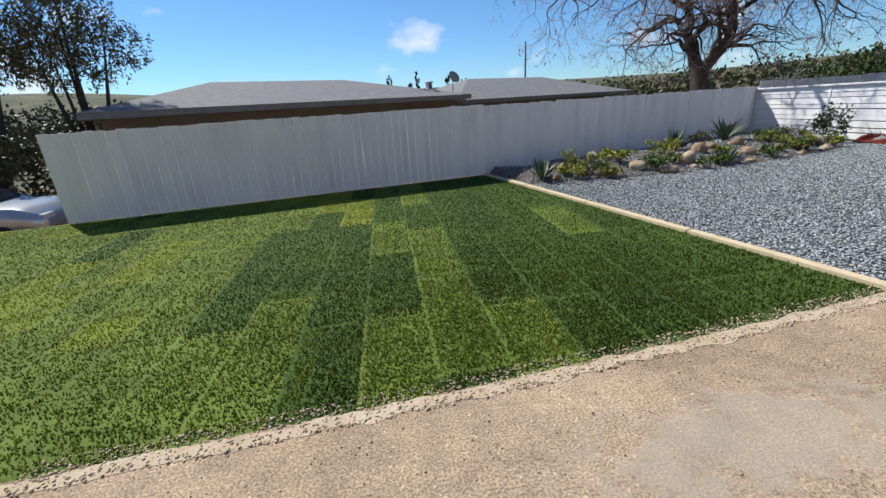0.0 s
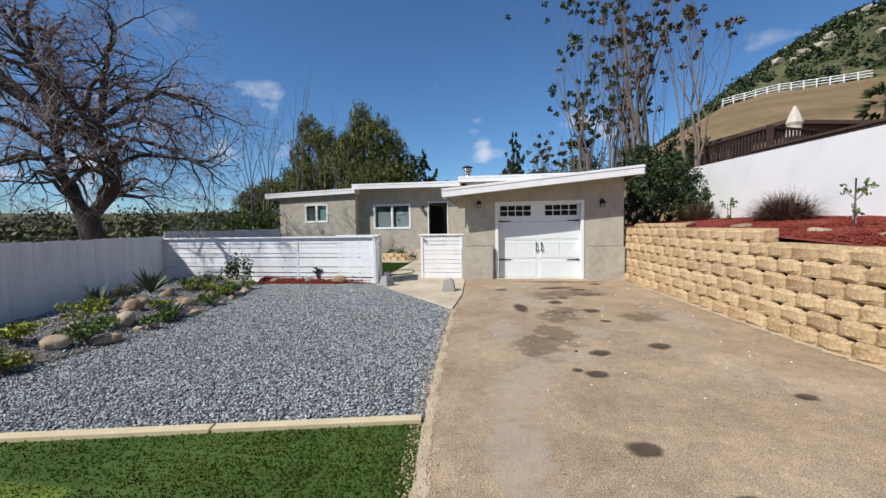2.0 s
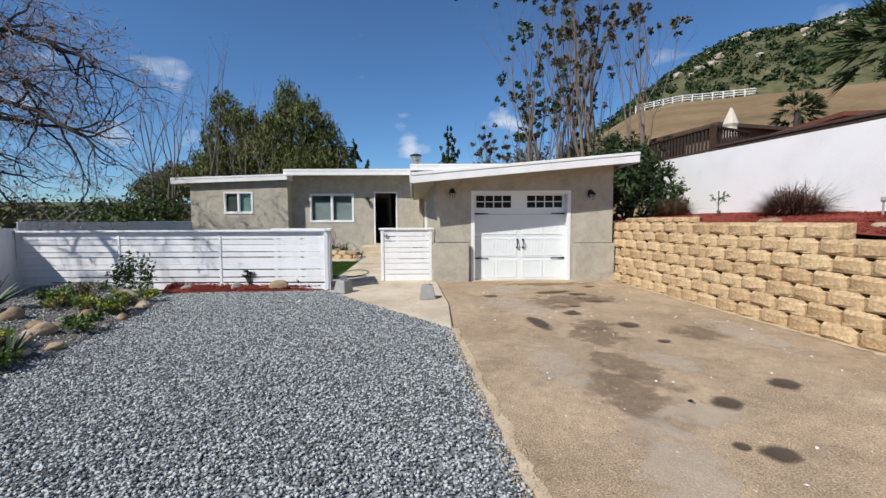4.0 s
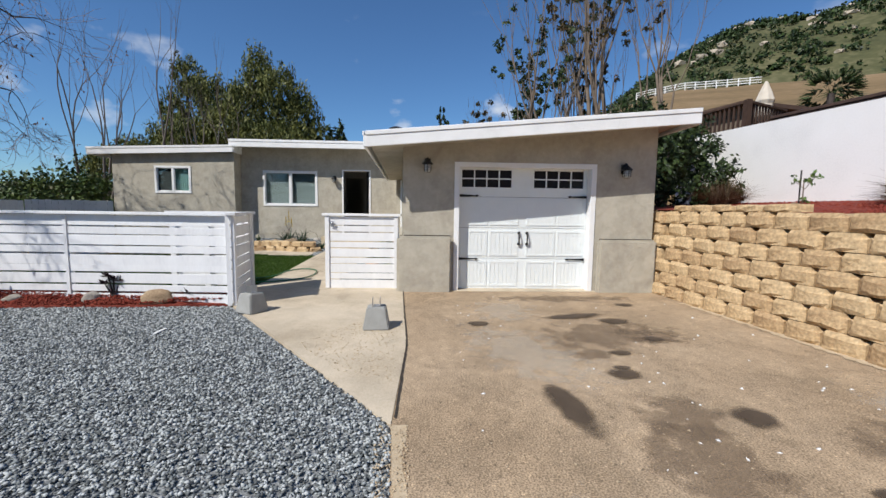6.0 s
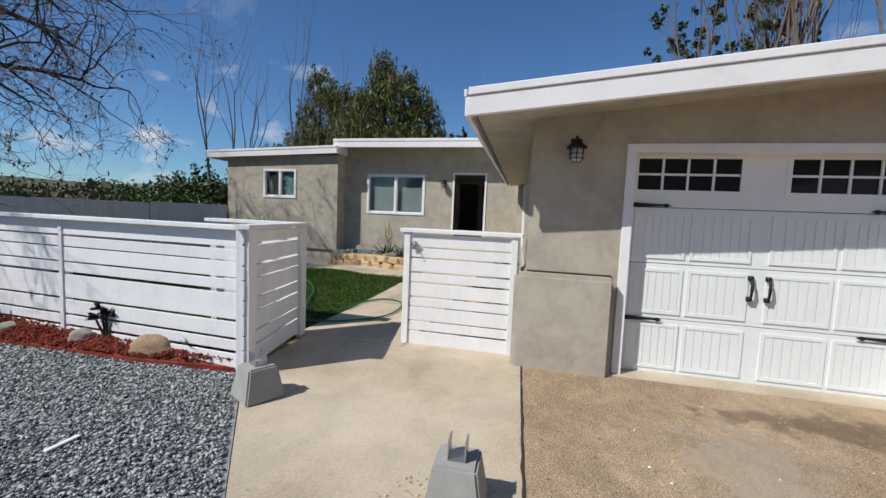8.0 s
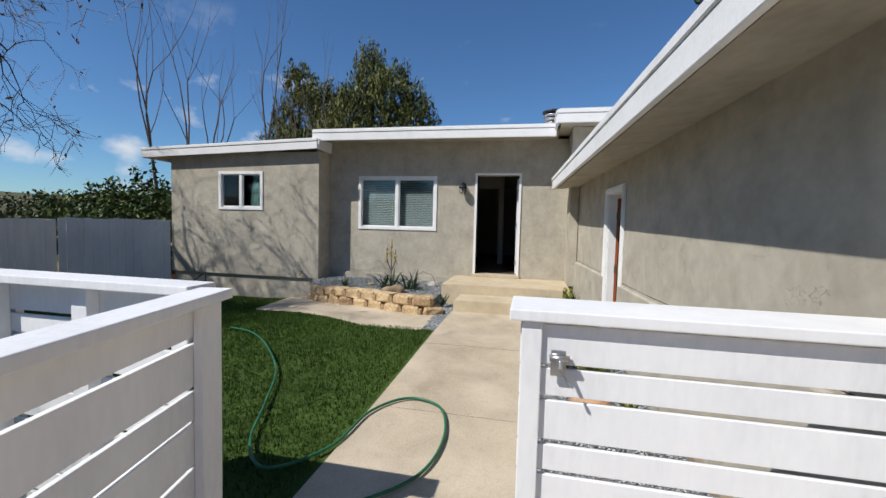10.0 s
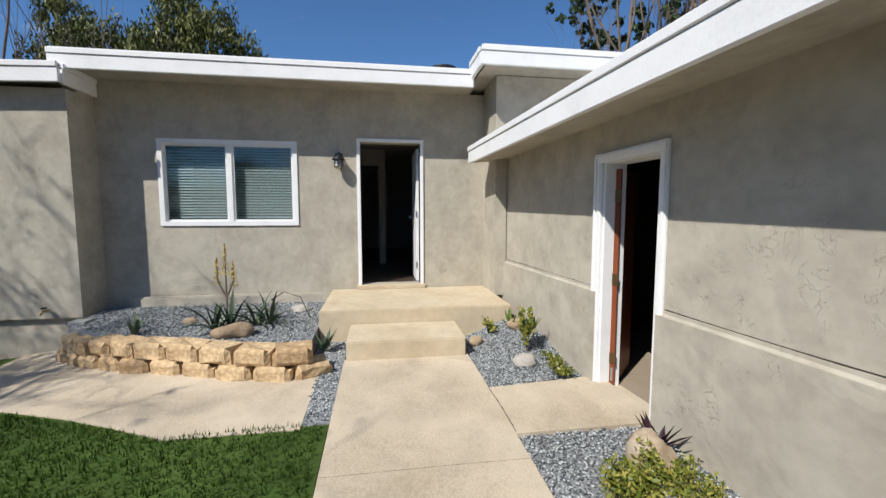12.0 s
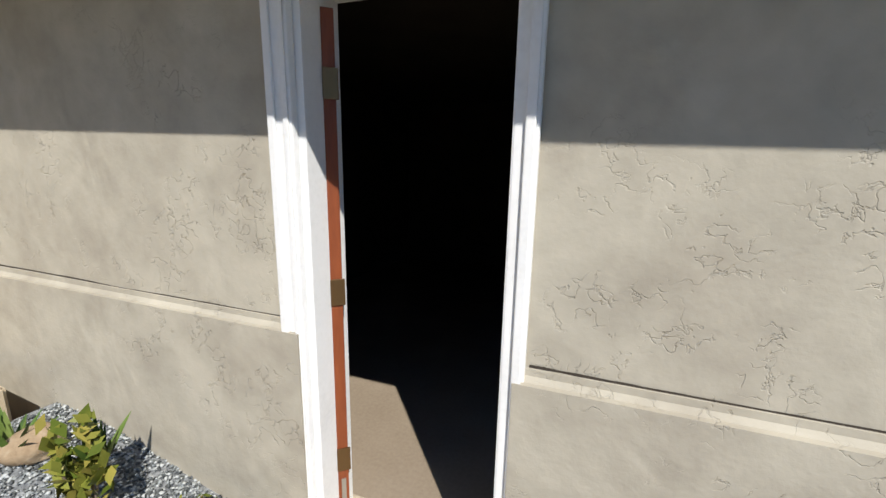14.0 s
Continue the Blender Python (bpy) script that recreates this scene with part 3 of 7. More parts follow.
def board_fence(name, a, b, z, high, label, wide=0.142):
    """Upright boards side by side from a to b, with rails on the far side."""
    t = thing(name, (a[0], a[1], z), label, "fence", kind="structure")
    d = Vector(b) - Vector(a)
    n, ang = int(d.length / wide), math.degrees(math.atan2(d.y, d.x))
    for k in range(n):
        w = d.length / n
        p = lerp(a, b, (k + 0.5) / n)
        bm = boxes((-w / 2 + 0.002, w / 2 - 0.002, -0.009, 0.009, 0.0, high + random.uniform(-0.008, 0.008)), bevel=0.003)
        part("board", turned(bm, pose(p.x, p.y, z + random.uniform(0.0, 0.015), random.uniform(-0.4, 0.4), 0, ang + random.uniform(-0.7, 0.7))), FENCE_WHITE, t)
    for h in (0.25, high - 0.22):
        bm = boxes((0, d.length, 0.02, 0.06, h, h + 0.09))
        part("rail", turned(bm, pose(a[0], a[1], z, 0, 0, ang)), FENCE_WHITE, t)
    return t


FENCE = [(-4.95, 7.2), (2.05, 8.48), (11.1, 11.78)]
board_fence("board_fence", FENCE[0], FENCE[1], 0.0, 1.35, "white painted upright board fence along the lawn")
board_fence("board_fence", FENCE[1], FENCE[2], 0.0, 1.33, "white painted upright board fence behind the rock bed")
board_fence("board_fence", (11.22, 11.84), (17.55, 14.15), -0.15, 1.62, "white painted board fence beside the courtyard lawn")
board_fence("board_fence", (17.58, 14.14), (18.96, 12.66), -0.2, 1.70, "short white board fence closing the courtyard beside the wing")


def slat_panel(name, a, b, z0, z1, posts, label, slats=9, outer=0.045, thick=0.02, cap=(-0.075, 0.055)):
    """Level slats with narrow gaps, a cap rail and posts."""
    t = thing(name, (a[0], a[1], z0), label, "fence")
    d = Vector(b) - Vector(a)
    L, m = d.length, pose(a[0], a[1], 0, 0, 0, math.degrees(math.atan2(d.y, d.x)))
    share = [1.17 if k % 2 == 0 else 0.83 for k in range(slats)]
    unit = (z1 - z0 - 0.04) / sum(share)
    for k in range(slats):
        h, pitch = z0 + 0.005 + unit * sum(share[:k]), unit * share[k]
        gap = 0.014 + 0.008 * random.random()
        bm = boxes((0.0, L, -thick / 2, thick / 2, h, h + pitch - gap), bevel=0.003)
        part("slat", turned(bm, m @ pose(0, 0, random.uniform(-0.002, 0.002), 0, random.uniform(-0.12, 0.12), 0)), FENCE_WHITE, t)
    part("cap_rail", turned(boxes((-0.04, L + 0.03, cap[0], cap[1], z1 - 0.04, z1), bevel=0.005), m), FENCE_WHITE, t)
    for u, w in posts:
        part("post", turned(boxes((u * L - w / 2, u * L + w / 2, -outer, -thick / 2 - 0.001, z0 - 0.03, z1 - 0.042), bevel=0.004), m), FENCE_WHITE, t)
        part("post", turned(boxes((u * L - w / 2, u * L + w / 2, thick / 2 + 0.001, 0.07, z0 - 0.03, z1 - 0.042), bevel=0.004), m), FENCE_WHITE, t)
    return t


slat_panel("slat_fence", (11.12, 11.75), (10.86, 5.12), 0.02, 1.285, ((0.004, 0.09), (0.33, 0.05), (0.655, 0.05), (0.993, 0.09)), "white slatted fence with level boards and a cap rail", 9, 0.024)
slat_panel("slat_return", (10.79, 5.12), (12.07, 5.39), 0.04, 1.295, ((0.06, 0.13), (0.95, 0.13)), "white slatted return panel beside the entry", 8)
slat_panel("slat_gate", (12.17, 4.185), (12.17, 2.93), 0.0, 1.285, ((0.03, 0.07), (0.96, 0.07)), "white slatted gate panel beside the garage corner", 9, 0.03, cap=(-0.05, 0.23))
slat_panel("open_gate", (12.22, 5.56), (12.22, 6.76), 0.03, 1.29, ((0.04, 0.09), (0.5, 0.09), (0.96, 0.09)), "white slatted gate leaf standing open over the lawn", 9, cap=(-0.03, 0.13))
lt = thing("gate_latch", (12.12, 4.06, 1.14), "small steel gate latch on a white slat", "latch")
part("plate", boxes((12.128, 12.138, 4.03, 4.08, 1.06, 1.15), bevel=0.003), STEEL, lt)
part("barrel", tube(bmesh.new(), [(12.12, 4.085, 1.125), (12.12, 4.02, 1.125)], 0.012, 8), STEEL, lt, "", True)
part("lever", tube(bmesh.new(), [(12.118, 4.05, 1.12), (12.09, 4.05, 1.10), (12.09, 4.02, 1.045)], 0.007, 6), STEEL, lt)

# curb between lawn and gravel
cu = thing("curb_edging", (3.4, 2.36, 0), "pale timber edging between lawn and gravel", "edging", kind="structure")
for i in range(4):
    a, b = lerp((3.40, 2.34), (2.05, 8.45), i / 4), lerp((3.40, 2.34), (2.05, 8.45), (i + 1) / 4 - 0.003)
    d = b - a
    part("board", turned(boxes((0, d.length, -0.045, 0.045, -0.05, 0.035), bevel=0.006), pose(a.x, a.y, 0, 0, 0, math.degrees(math.atan2(d.y, d.x)))), CURB_WOOD, cu)


# ---- garage door ----
def garage_door():
    t = thing("garage_door", (12.05, 0.8, 0.0), "closed white panelled garage door with small top windows", "garage door", kind="structure")
    x = 12.16
    seams = (0.012, 0.545, 1.075, 1.605, 2.09)
    for i in range(3):
        z0, z1 = seams[i], seams[i + 1] - 0.006
        s = part("section", boxes((x, x + 0.04, -0.311, 1.911, z0, z1), bevel=0.003), DOOR_WHITE, t)
        for y0, y1 in ((1.44, 1.83), (0.90, 1.34), (0.26, 0.70), (-0.24, 0.16)):
            a, b = z0 + 0.075, z1 - 0.075
            part("panel_frame", boxes((x - 0.010, x - 0.001, y0 - 0.03, y1 + 0.03, a - 0.03, a), (x - 0.010, x - 0.001, y0 - 0.03, y1 + 0.03, b, b + 0.03),
                                      (x - 0.010, x - 0.001, y0 - 0.03, y0, a, b), (x - 0.010, x - 0.001, y1, y1 + 0.03, a, b)), DOOR_WHITE, s)
            bm = bmesh.new()
            n = 6
            w = (y1 - y0) / n
            for k in range(n):
                box(bm, x - 0.005, x - 0.001, y0 + k * w + 0.003, y0 + (k + 1) * w - 0.003, a, b)
            part("bead_board", bm, DOOR_WHITE, s)
    z0, z1 = seams[3], seams[4]
    bm = wall_x(bmesh.new(), x, x + 0.04, -0.311, 1.911, z0, z1, ((1.01, 1.86, 1.765, 2.055), (-0.24, 0.62, 1.765, 2.055)))
    s = part("section", bm, DOOR_WHITE, t)
    for y0, y1 in ((1.01, 1.86), (-0.24, 0.62)):
        for k in range(4):
            for j in range(2):
                w, h = (y1 - y0) / 4, 0.145
                part("pane", boxes((x + 0.018, x + 0.022, y0 + k * w, y0 + (k + 1) * w, 1.765 + j * h, 1.765 + (j + 1) * h)), GLASS_DARK, s, "dark glass pane")
        bm = boxes((x - 0.006, x + 0.016, y0 - 0.04, y1 + 0.04, 1.725, 1.765), (x - 0.006, x + 0.016, y0 - 0.04, y1 + 0.04, 2.055, 2.085), (x - 0.006, x + 0.016, y0 - 0.04, y0, 1.765, 2.055), (x - 0.006, x + 0.016, y1, y1 + 0.04, 1.765, 2.055))
        for k in range(1, 4):
            box(bm, x + 0.002, x + 0.017, y0 + k * w - 0.01, y0 + k * w + 0.01, 1.766, 2.054)
        box(bm, x + 0.001, x + 0.0165, y0 + 0.001, y1 - 0.001, 1.90, 1.92)
        part("muntin_grid", bm, DOOR_WHITE, s)
    for z in (1.62, 0.535):
        for y0, dy in ((1.90, -1), (-0.30, 1)):
            bm = bmesh.new()
            L = 0.34 * dy
            pts = [(y0, z - 0.022), (y0 + 0.8 * L, z - 0.009), (y0 + 0.86 * L, z - 0.02), (y0 + L, z), (y0 + 0.86 * L, z + 0.02), (y0 + 0.8 * L, z + 0.009), (y0, z + 0.022)]
            f = [bm.verts.new((x - 0.03, *p)) for p in pts]
            r = [bm.verts.new((x - 0.022, *p)) for p in pts]
            bm.faces.new(f), bm.faces.new(r[::-1])
            for i in range(7):
                bm.faces.new((f[i], f[(i + 1) % 7], r[(i + 1) % 7], r[i]))
            part("strap_hinge", bm, BLACK_IRON, t, "black iron strap hinge")
    for y, o in ((0.86, 0.0), (0.72, 0.0)):
        bm = tube(bmesh.new(), [(x - 0.02, y, 0.985), (x - 0.055, y, 0.97), (x - 0.065, y, 0.90), (x - 0.055, y, 0.82), (x - 0.02, y, 0.805)], [0.012, 0.011, 0.014, 0.011, 0.012], 8)
        for z in (0.99, 0.80):
            lathe(bm, [(0.022, z - 0.02), (0.026, z), (0.022, z + 0.02)], x - 0.02, y, 10)
        part("pull_handle", bm, BLACK_IRON, t, "black iron pull handle", True)
    f = thing("garage_door_frame", (12.0, 0.8, 0.0), "white painted garage door frame", "door frame", kind="structure")
    part("jamb", boxes((11.985, 12.21, 1.915, 2.0, -0.02, 2.086), bevel=0.006), FASCIA, f)
    part("jamb", boxes((11.985, 12.21, -0.40, -0.315, -0.02, 2.086), bevel=0.006), FASCIA, f)
    part("head", boxes((11.985, 12.21, -0.40, 2.0, 2.086, 2.165), bevel=0.006), FASCIA, f)
    solid("sill_garage", boxes((11.93, 12.2, -0.45, 2.03, -0.05, 0.012), bevel=0.008), CONCRETE, "worn pale concrete sill under the garage door", "sill")


garage_door()


# ---- lanterns ----
LAMP_GLASS = material("frosted_lamp_glass", ((0.5, 0.49, 0.45), (0.62, 0.6, 0.55)), 8.0, 0.25, 0.02, 40.0)


def lantern(at, label):
    """A wall lantern on a wall that faces -x: plate, arm, cap, glass and cage."""
    x, y, z = at
    t = thing("wall_lantern", at, label, "lamp", "wall lanterns")
    part("wall_plate", boxes((x - 0.02, x, y - 0.05, y + 0.05, z - 0.02, z + 0.14), bevel=0.008), BLACK_IRON, t)
    part("arm", tube(bmesh.new(), [(x - 0.01, y, z + 0.10), (x - 0.07, y, z + 0.15), (x - 0.12, y, z + 0.13), (x - 0.12, y, z + 0.10)], 0.011, 8), BLACK_IRON, t, "", True)
    part("cap", lathe(bmesh.new(), [(0.012, z + 0.115), (0.03, z + 0.10), (0.09, z + 0.045), (0.092, z + 0.035), (0.06, z + 0.034)], x - 0.12, y), BLACK_IRON, t, "", True)
    part("glass", lathe(bmesh.new(), [(0.055, z + 0.03), (0.055, z - 0.06), (0.045, z - 0.085)], x - 0.12, y), LAMP_GLASS, t, "frosted lamp glass", True)
    for k in range(6):
        a = k * math.pi / 3
        c, s = math.cos(a), math.sin(a)
        part("cage_bar", tube(bmesh.new(), [(x - 0.12 + 0.062 * c, y + 0.062 * s, z + 0.036), (x - 0.12 + 0.062 * c, y + 0.062 * s, z - 0.06), (x - 0.12 + 0.03 * c, y + 0.03 * s, z - 0.095)], 0.005, 5), BLACK_IRON, t)
    for h in (-0.02, -0.062):
        part("cage_ring", lathe(bmesh.new(), [(0.066, z + h), (0.067, z + h + 0.006), (0.06, z + h + 0.006), (0.06, z + h)], x - 0.12, y, 16), BLACK_IRON, t)
    return t


lantern((12.0, 2.45, 2.07), "black wall lantern with a caged glass by the garage door")
lantern((12.0, -0.86, 2.03), "black wall lantern with a caged glass by the garage door")
lantern((19.5, 5.62, 2.33), "dark wall lantern beside the front door")

# ---- windows ----
CLEAR = bpy.data.materials.new("window_glass")
CLEAR.use_nodes = True
cnod, clin = CLEAR.node_tree.nodes, CLEAR.node_tree.links
ctr, cgl, cfr, cmx = cnod.new("ShaderNodeBsdfTransparent"), cnod.new("ShaderNodeBsdfGlossy"), cnod.new("ShaderNodeFresnel"), cnod.new("ShaderNodeMixShader")
ctr.inputs["Color"].default_value = (0.72, 0.80, 0.80, 1)
cgl.inputs["Roughness"].default_value = 0.02
cfr.inputs["IOR"].default_value = 1.65
clin.new(cfr.outputs["Fac"], cmx.inputs["Fac"])
clin.new(ctr.outputs["BSDF"], cmx.inputs[1])
clin.new(cgl.outputs["BSDF"], cmx.inputs[2])
clin.new(cmx.outputs["Shader"], cnod["Material Output"].inputs["Surface"])
BLIND = material("blind_slats", ((0.60, 0.63, 0.65), (0.70, 0.72, 0.73)), 5.0, 0.6, 0.02, 40.0)
# cloth colour that also paints in the teal reflection of the wing's pane
CURTAIN_REFLECTION = plain("pale_green_cloth_reflection", (0.34, 0.50, 0.48), 0.9)
SCREEN = plain("insect_screen", (0.10, 0.10, 0.10), 0.9)


def window(name, x, hole, blinds, label):
    y0, y1, z0, z1 = hole
    t = thing(name, (x, (y0 + y1) / 2, z0), label, "window", kind="structure")
    w = 0.05
    fr = boxes((x - 0.02, x + 0.08, y0 - 0.012, y1 + 0.012, z0 - 0.012, z0 + w), (x - 0.02, x + 0.08, y0 - 0.012, y1 + 0.012, z1 - w, z1 + 0.012),
               (x - 0.02, x + 0.08, y0 - 0.012, y0 + w, z0 + w, z1 - w), (x - 0.02, x + 0.08, y1 - w, y1 + 0.012, z0 + w, z1 - w))
    f = part("window_frame", fr, FASCIA, t)
    m = (y0 + y1) / 2
    part("mullion", boxes((x - 0.012, x + 0.07, m - 0.035, m + 0.035, z0 + w, z1 - w), bevel=0.004), FASCIA, t)
    for a, b, o in ((y0 + w, m - 0.035, 0.02), (m + 0.035, y1 - w, 0.04)):
        g = part("pane", boxes((x + o, x + o + 0.005, a, b, z0 + w, z1 - w)), CLEAR, t, "reflecting window glass")
        g.visible_shadow = False
        part("sash", boxes((x + o - 0.012, x + o + 0.012, a, a + 0.025, z0 + w, z1 - w), (x + o - 0.012, x + o + 0.012, b - 0.025, b, z0 + w, z1 - w),
                           (x + o - 0.0115, x + o + 0.0115, a + 0.025, b - 0.025, z0 + w, z0 + w + 0.025), (x + o - 0.0115, x + o + 0.0115, a + 0.025, b - 0.025, z1 - w - 0.025, z1 - w)), FASCIA, t)
    if blinds:
        bl = thing("window_blind", (x + 0.12, m, z1 - w), "lowered pale slatted blind behind the window", "blind")
        n = 27
        for a, b in ((y0 + w, m - 0.01), (m + 0.01, y1 - w)):
            for k in range(n):
                h = z0 + w + (k + 0.5) * (z1 - z0 - 2 * w) / n
                part("slat", turned(boxes((-0.02, 0.02, a, b, -0.0012, 0.0012)), pose(x + 0.12, 0, h, 0, -38 + random.uniform(-3, 3), 0)), BLIND, bl)
        part("head_rail", boxes((x + 0.10, x + 0.15, y0 + w, y1 - w, z1 - w - 0.03, z1 - w + 0.02)), BLIND, bl)
    else:
        part("insect_screen", boxes((x + 0.062, x + 0.065, m + 0.035, y1 - w, z0 + w, z1 - w)), SCREEN, t, "dark insect screen")
        # curtain close behind the glass, its tint standing in for the pane's reflection
        cu = thing("window_curtain", (x + 0.10, m, z0), "pale green curtain behind half the window, coloured for its reflection", "curtain")
        bm = bmesh.new()
        n = 40
        top = [bm.verts.new((x + 0.10 + 0.012 * math.sin(k * 1.3), y0 + (m - y0) * k / n, z1)) for k in range(n + 1)]
        low = [bm.verts.new((x + 0.10 + 0.014 * math.sin(k * 1.3 + 0.2), y0 + (m - y0) * k / n, z0 - 0.1)) for k in range(n + 1)]
        for k in range(n):
            bm.faces.new((top[k], top[k + 1], low[k + 1], low[k]))
        part("cloth", bm, CURTAIN_REFLECTION, cu, "", True)
    return t


window("window_1", 19.5, WIN, True, "white framed sliding window with blinds in the house front")
window("window_2", 19.0, WIN2, False, "white framed sliding window in the wing")

# ---- doors ----
f = thing("front_door_frame", (19.5, 4.88, 0.5), "white painted front door frame", "door frame", kind="structure")
part("jamb", boxes((19.475, 19.69, 5.32, 5.37, 0.50, 2.645), bevel=0.005), FASCIA, f)
part("jamb", boxes((19.475, 19.69, 4.39, 4.44, 0.50, 2.645), bevel=0.005), FASCIA, f)
part("head", boxes((19.475, 19.69, 4.39, 5.37, 2.645, 2.69), bevel=0.005), FASCIA, f)
part("threshold", boxes((19.42, 19.69, 4.37, 5.39, 0.469, 0.528), bevel=0.008), STEP_CONC, f, "worn grey threshold")
d = thing("front_door", (19.7, 4.46, 0.53), "white front door standing wide open inward", "door")
part("door_leaf", boxes((19.70, 20.50, 4.44, 4.482, 0.535, 2.59), bevel=0.004), FASCIA, d)
for z in (0.75, 1.55, 2.35):
    part("hinge", boxes((19.685, 19.705, 4.475, 4.49, z, z + 0.09)), STEEL, d, "steel hinge")
part("knob", lathe(bmesh.new(), [(0.012, 1.50), (0.03, 1.52), (0.028, 1.55), (0.01, 1.57)], 20.44, 4.52, 12), STEEL, d)
solid("wall_hall_partition", boxes((22.2, 22.3, 4.92, 5.06, 0.52, 2.95), (22.2, 22.3, 5.75, 8.7, 0.52, 2.95), (22.2, 22.3, 5.06, 5.75, 2.6, 2.95)), INTERIOR, "white partition inside the dim hall", "wall")

f = thing("side_door_frame", side(4.2, 0, 0.0), "white painted side door frame with moulded casing", "door frame", kind="structure")
for rows in (((3.83, 3.90, 0.0, 0.03, 0.0, 2.028),), ((4.585, 4.68, 0.0, 0.03, 0.0, 2.028),), ((3.83, 4.68, 0.0, 0.03, 2.028, 2.11),)):
    part("casing", turned(boxes(*rows, bevel=0.008), SIDE), FASCIA, f)
for rows in (((3.838, 3.865, 0.03, 0.042, 0.0, 2.09),), ((4.645, 4.672, 0.03, 0.042, 0.0, 2.09),), ((3.865, 4.645, 0.03, 0.042, 2.068, 2.095),), ((4.595, 4.615, 0.03, 0.038, 0.0, 2.01),)):
    part("moulding", turned(boxes(*rows, bevel=0.004), SIDE), FASCIA, f)
for rows in (((3.86, 3.90, -0.2, -0.001, 0.06, 2.03),), ((4.56, 4.60, -0.2, -0.001, 0.06, 2.03),), ((3.90, 4.56, -0.2, -0.001, 2.02, 2.03),)):
    part("jamb", turned(boxes(*rows, bevel=0.003), SIDE), FASCIA, f)
part("threshold", turned(boxes((3.87, 4.63, -0.22, 0.05, -0.05, 0.062), bevel=0.008), SIDE), CONCRETE, f, "pale worn threshold")
LEAF = SIDE @ Matrix.Translation((4.557, -0.095, 0)) @ pose(0, 0, 0, 0, 0, 42)
d = thing("side_door", LEAF @ Vector((0, 0, 0.07)), "red-brown wooden side door standing open inward", "door")
part("door_leaf", turned(boxes((-0.042, 0.0, -0.66, 0.0, 0.075, 1.98), bevel=0.004), LEAF), RED_WOOD, d)
BRASS = plain("aged_brass", (0.18, 0.11, 0.05), 0.4, 0.8)
for z in (0.28, 0.98, 1.70):
    part("hinge", turned(boxes((-0.05, 0.002, 0.001, 0.007, z, z + 0.1), bevel=0.002), LEAF), BRASS, d, "aged brass hinge")
part("latch_strip", turned(boxes((-0.03, -0.012, 0.001, 0.004, 0.12, 0.24)), LEAF), STEEL, d, "steel weather strip end")
solid("ceiling_garage", boxes((12.25, 18.58, -1.24, 2.84, 2.28, 2.32)), GARAGE_INSIDE, "dark brown garage ceiling", "ceiling")


# ---- retaining wall of split-face blocks ----
def split_block(w, h, d, seed):
    """A block with a rounded, uneven split face towards -y and notched upper corners."""
    r = random.Random(seed)
    nx, nz = 4, 3
    v, f = [], []
    for k in range(nz + 1):
        for i in range(nx + 1):
            a, b = (0.0, 0.13, 0.5, 0.87, 1.0)[i], (0.0, 0.22, 0.74, 1.0)[k]
            end, rim = i in (0, nx), k in (0, nz)
            out = 0.012 if end else 0.052 + r.uniform(-0.014, 0.014)
            out -= (0.026 if k == nz else 0.012) if rim and not end else 0.0
            x = (a - 0.5) * (w - 0.01)
            z = b * (h - 0.004) + (r.uniform(-0.004, 0.004) if rim else r.uniform(-0.012, 0.012))
            if end:
                x *= (1.0, 0.99, 0.96, 0.84)[k] + r.uniform(-0.02, 0.02)
            if k == nz:
                z -= r.uniform(0.026, 0.05) if end else 0.0
                out -= 0.02 if end else 0.0
            v.append((x, -out, max(0.0, z)))
    n = len(v)
    for x, z in ((-0.46, 0), (0.46, 0), (-0.46, 1), (0.46, 1)):
        v.append((x * w, d, z * (h - 0.006)))
    q = nx + 1
    for k in range(nz):
        for i in range(nx):
            f.append((k * q + i, k * q + i + 1, (k + 1) * q + i + 1, (k + 1) * q + i))
    f.append(tuple(range(nx, -1, -1)) + (n, n + 1))
    f.append(tuple(range(nz * q, nz * q + nx + 1)) + (n + 3, n + 2))
    f.append((0, q, 2 * q, 3 * q, n + 2, n))
    f.append((3 * q + nx, 2 * q + nx, q + nx, nx, n + 1, n + 3))
    me = bpy.data.meshes.new("block")
    me.from_pydata(v, [], f)
    me.materials.append(BLOCK_TAN)
    me.update()
    return me


BLOCKS = [split_block(0.415, 0.2, 0.26, 20 + i) for i in range(7)]
CAPS = [split_block(0.415, 0.1, 0.26, 40 + i) for i in range(4)]
PLANTER_BLOCKS = [split_block(0.36, 0.158, 0.18, 60 + i) for i in range(5)]


def put_block(me, parent, x, y, z, ang):
    ob = new("block", me)
    ob.parent = parent
    ob.matrix_basis = Matrix.Translation(Vector((x, y, z)) - parent.location) @ pose(0, 0, 0, random.uniform(-1.2, 1.2), random.uniform(-0.8, 0.8), ang + random.uniform(-2, 2))
    return ob


rw = thing("retaining_wall", (8, -1.8, 0), "stepped retaining wall of tan split-face concrete blocks", "retaining wall", kind="structure")
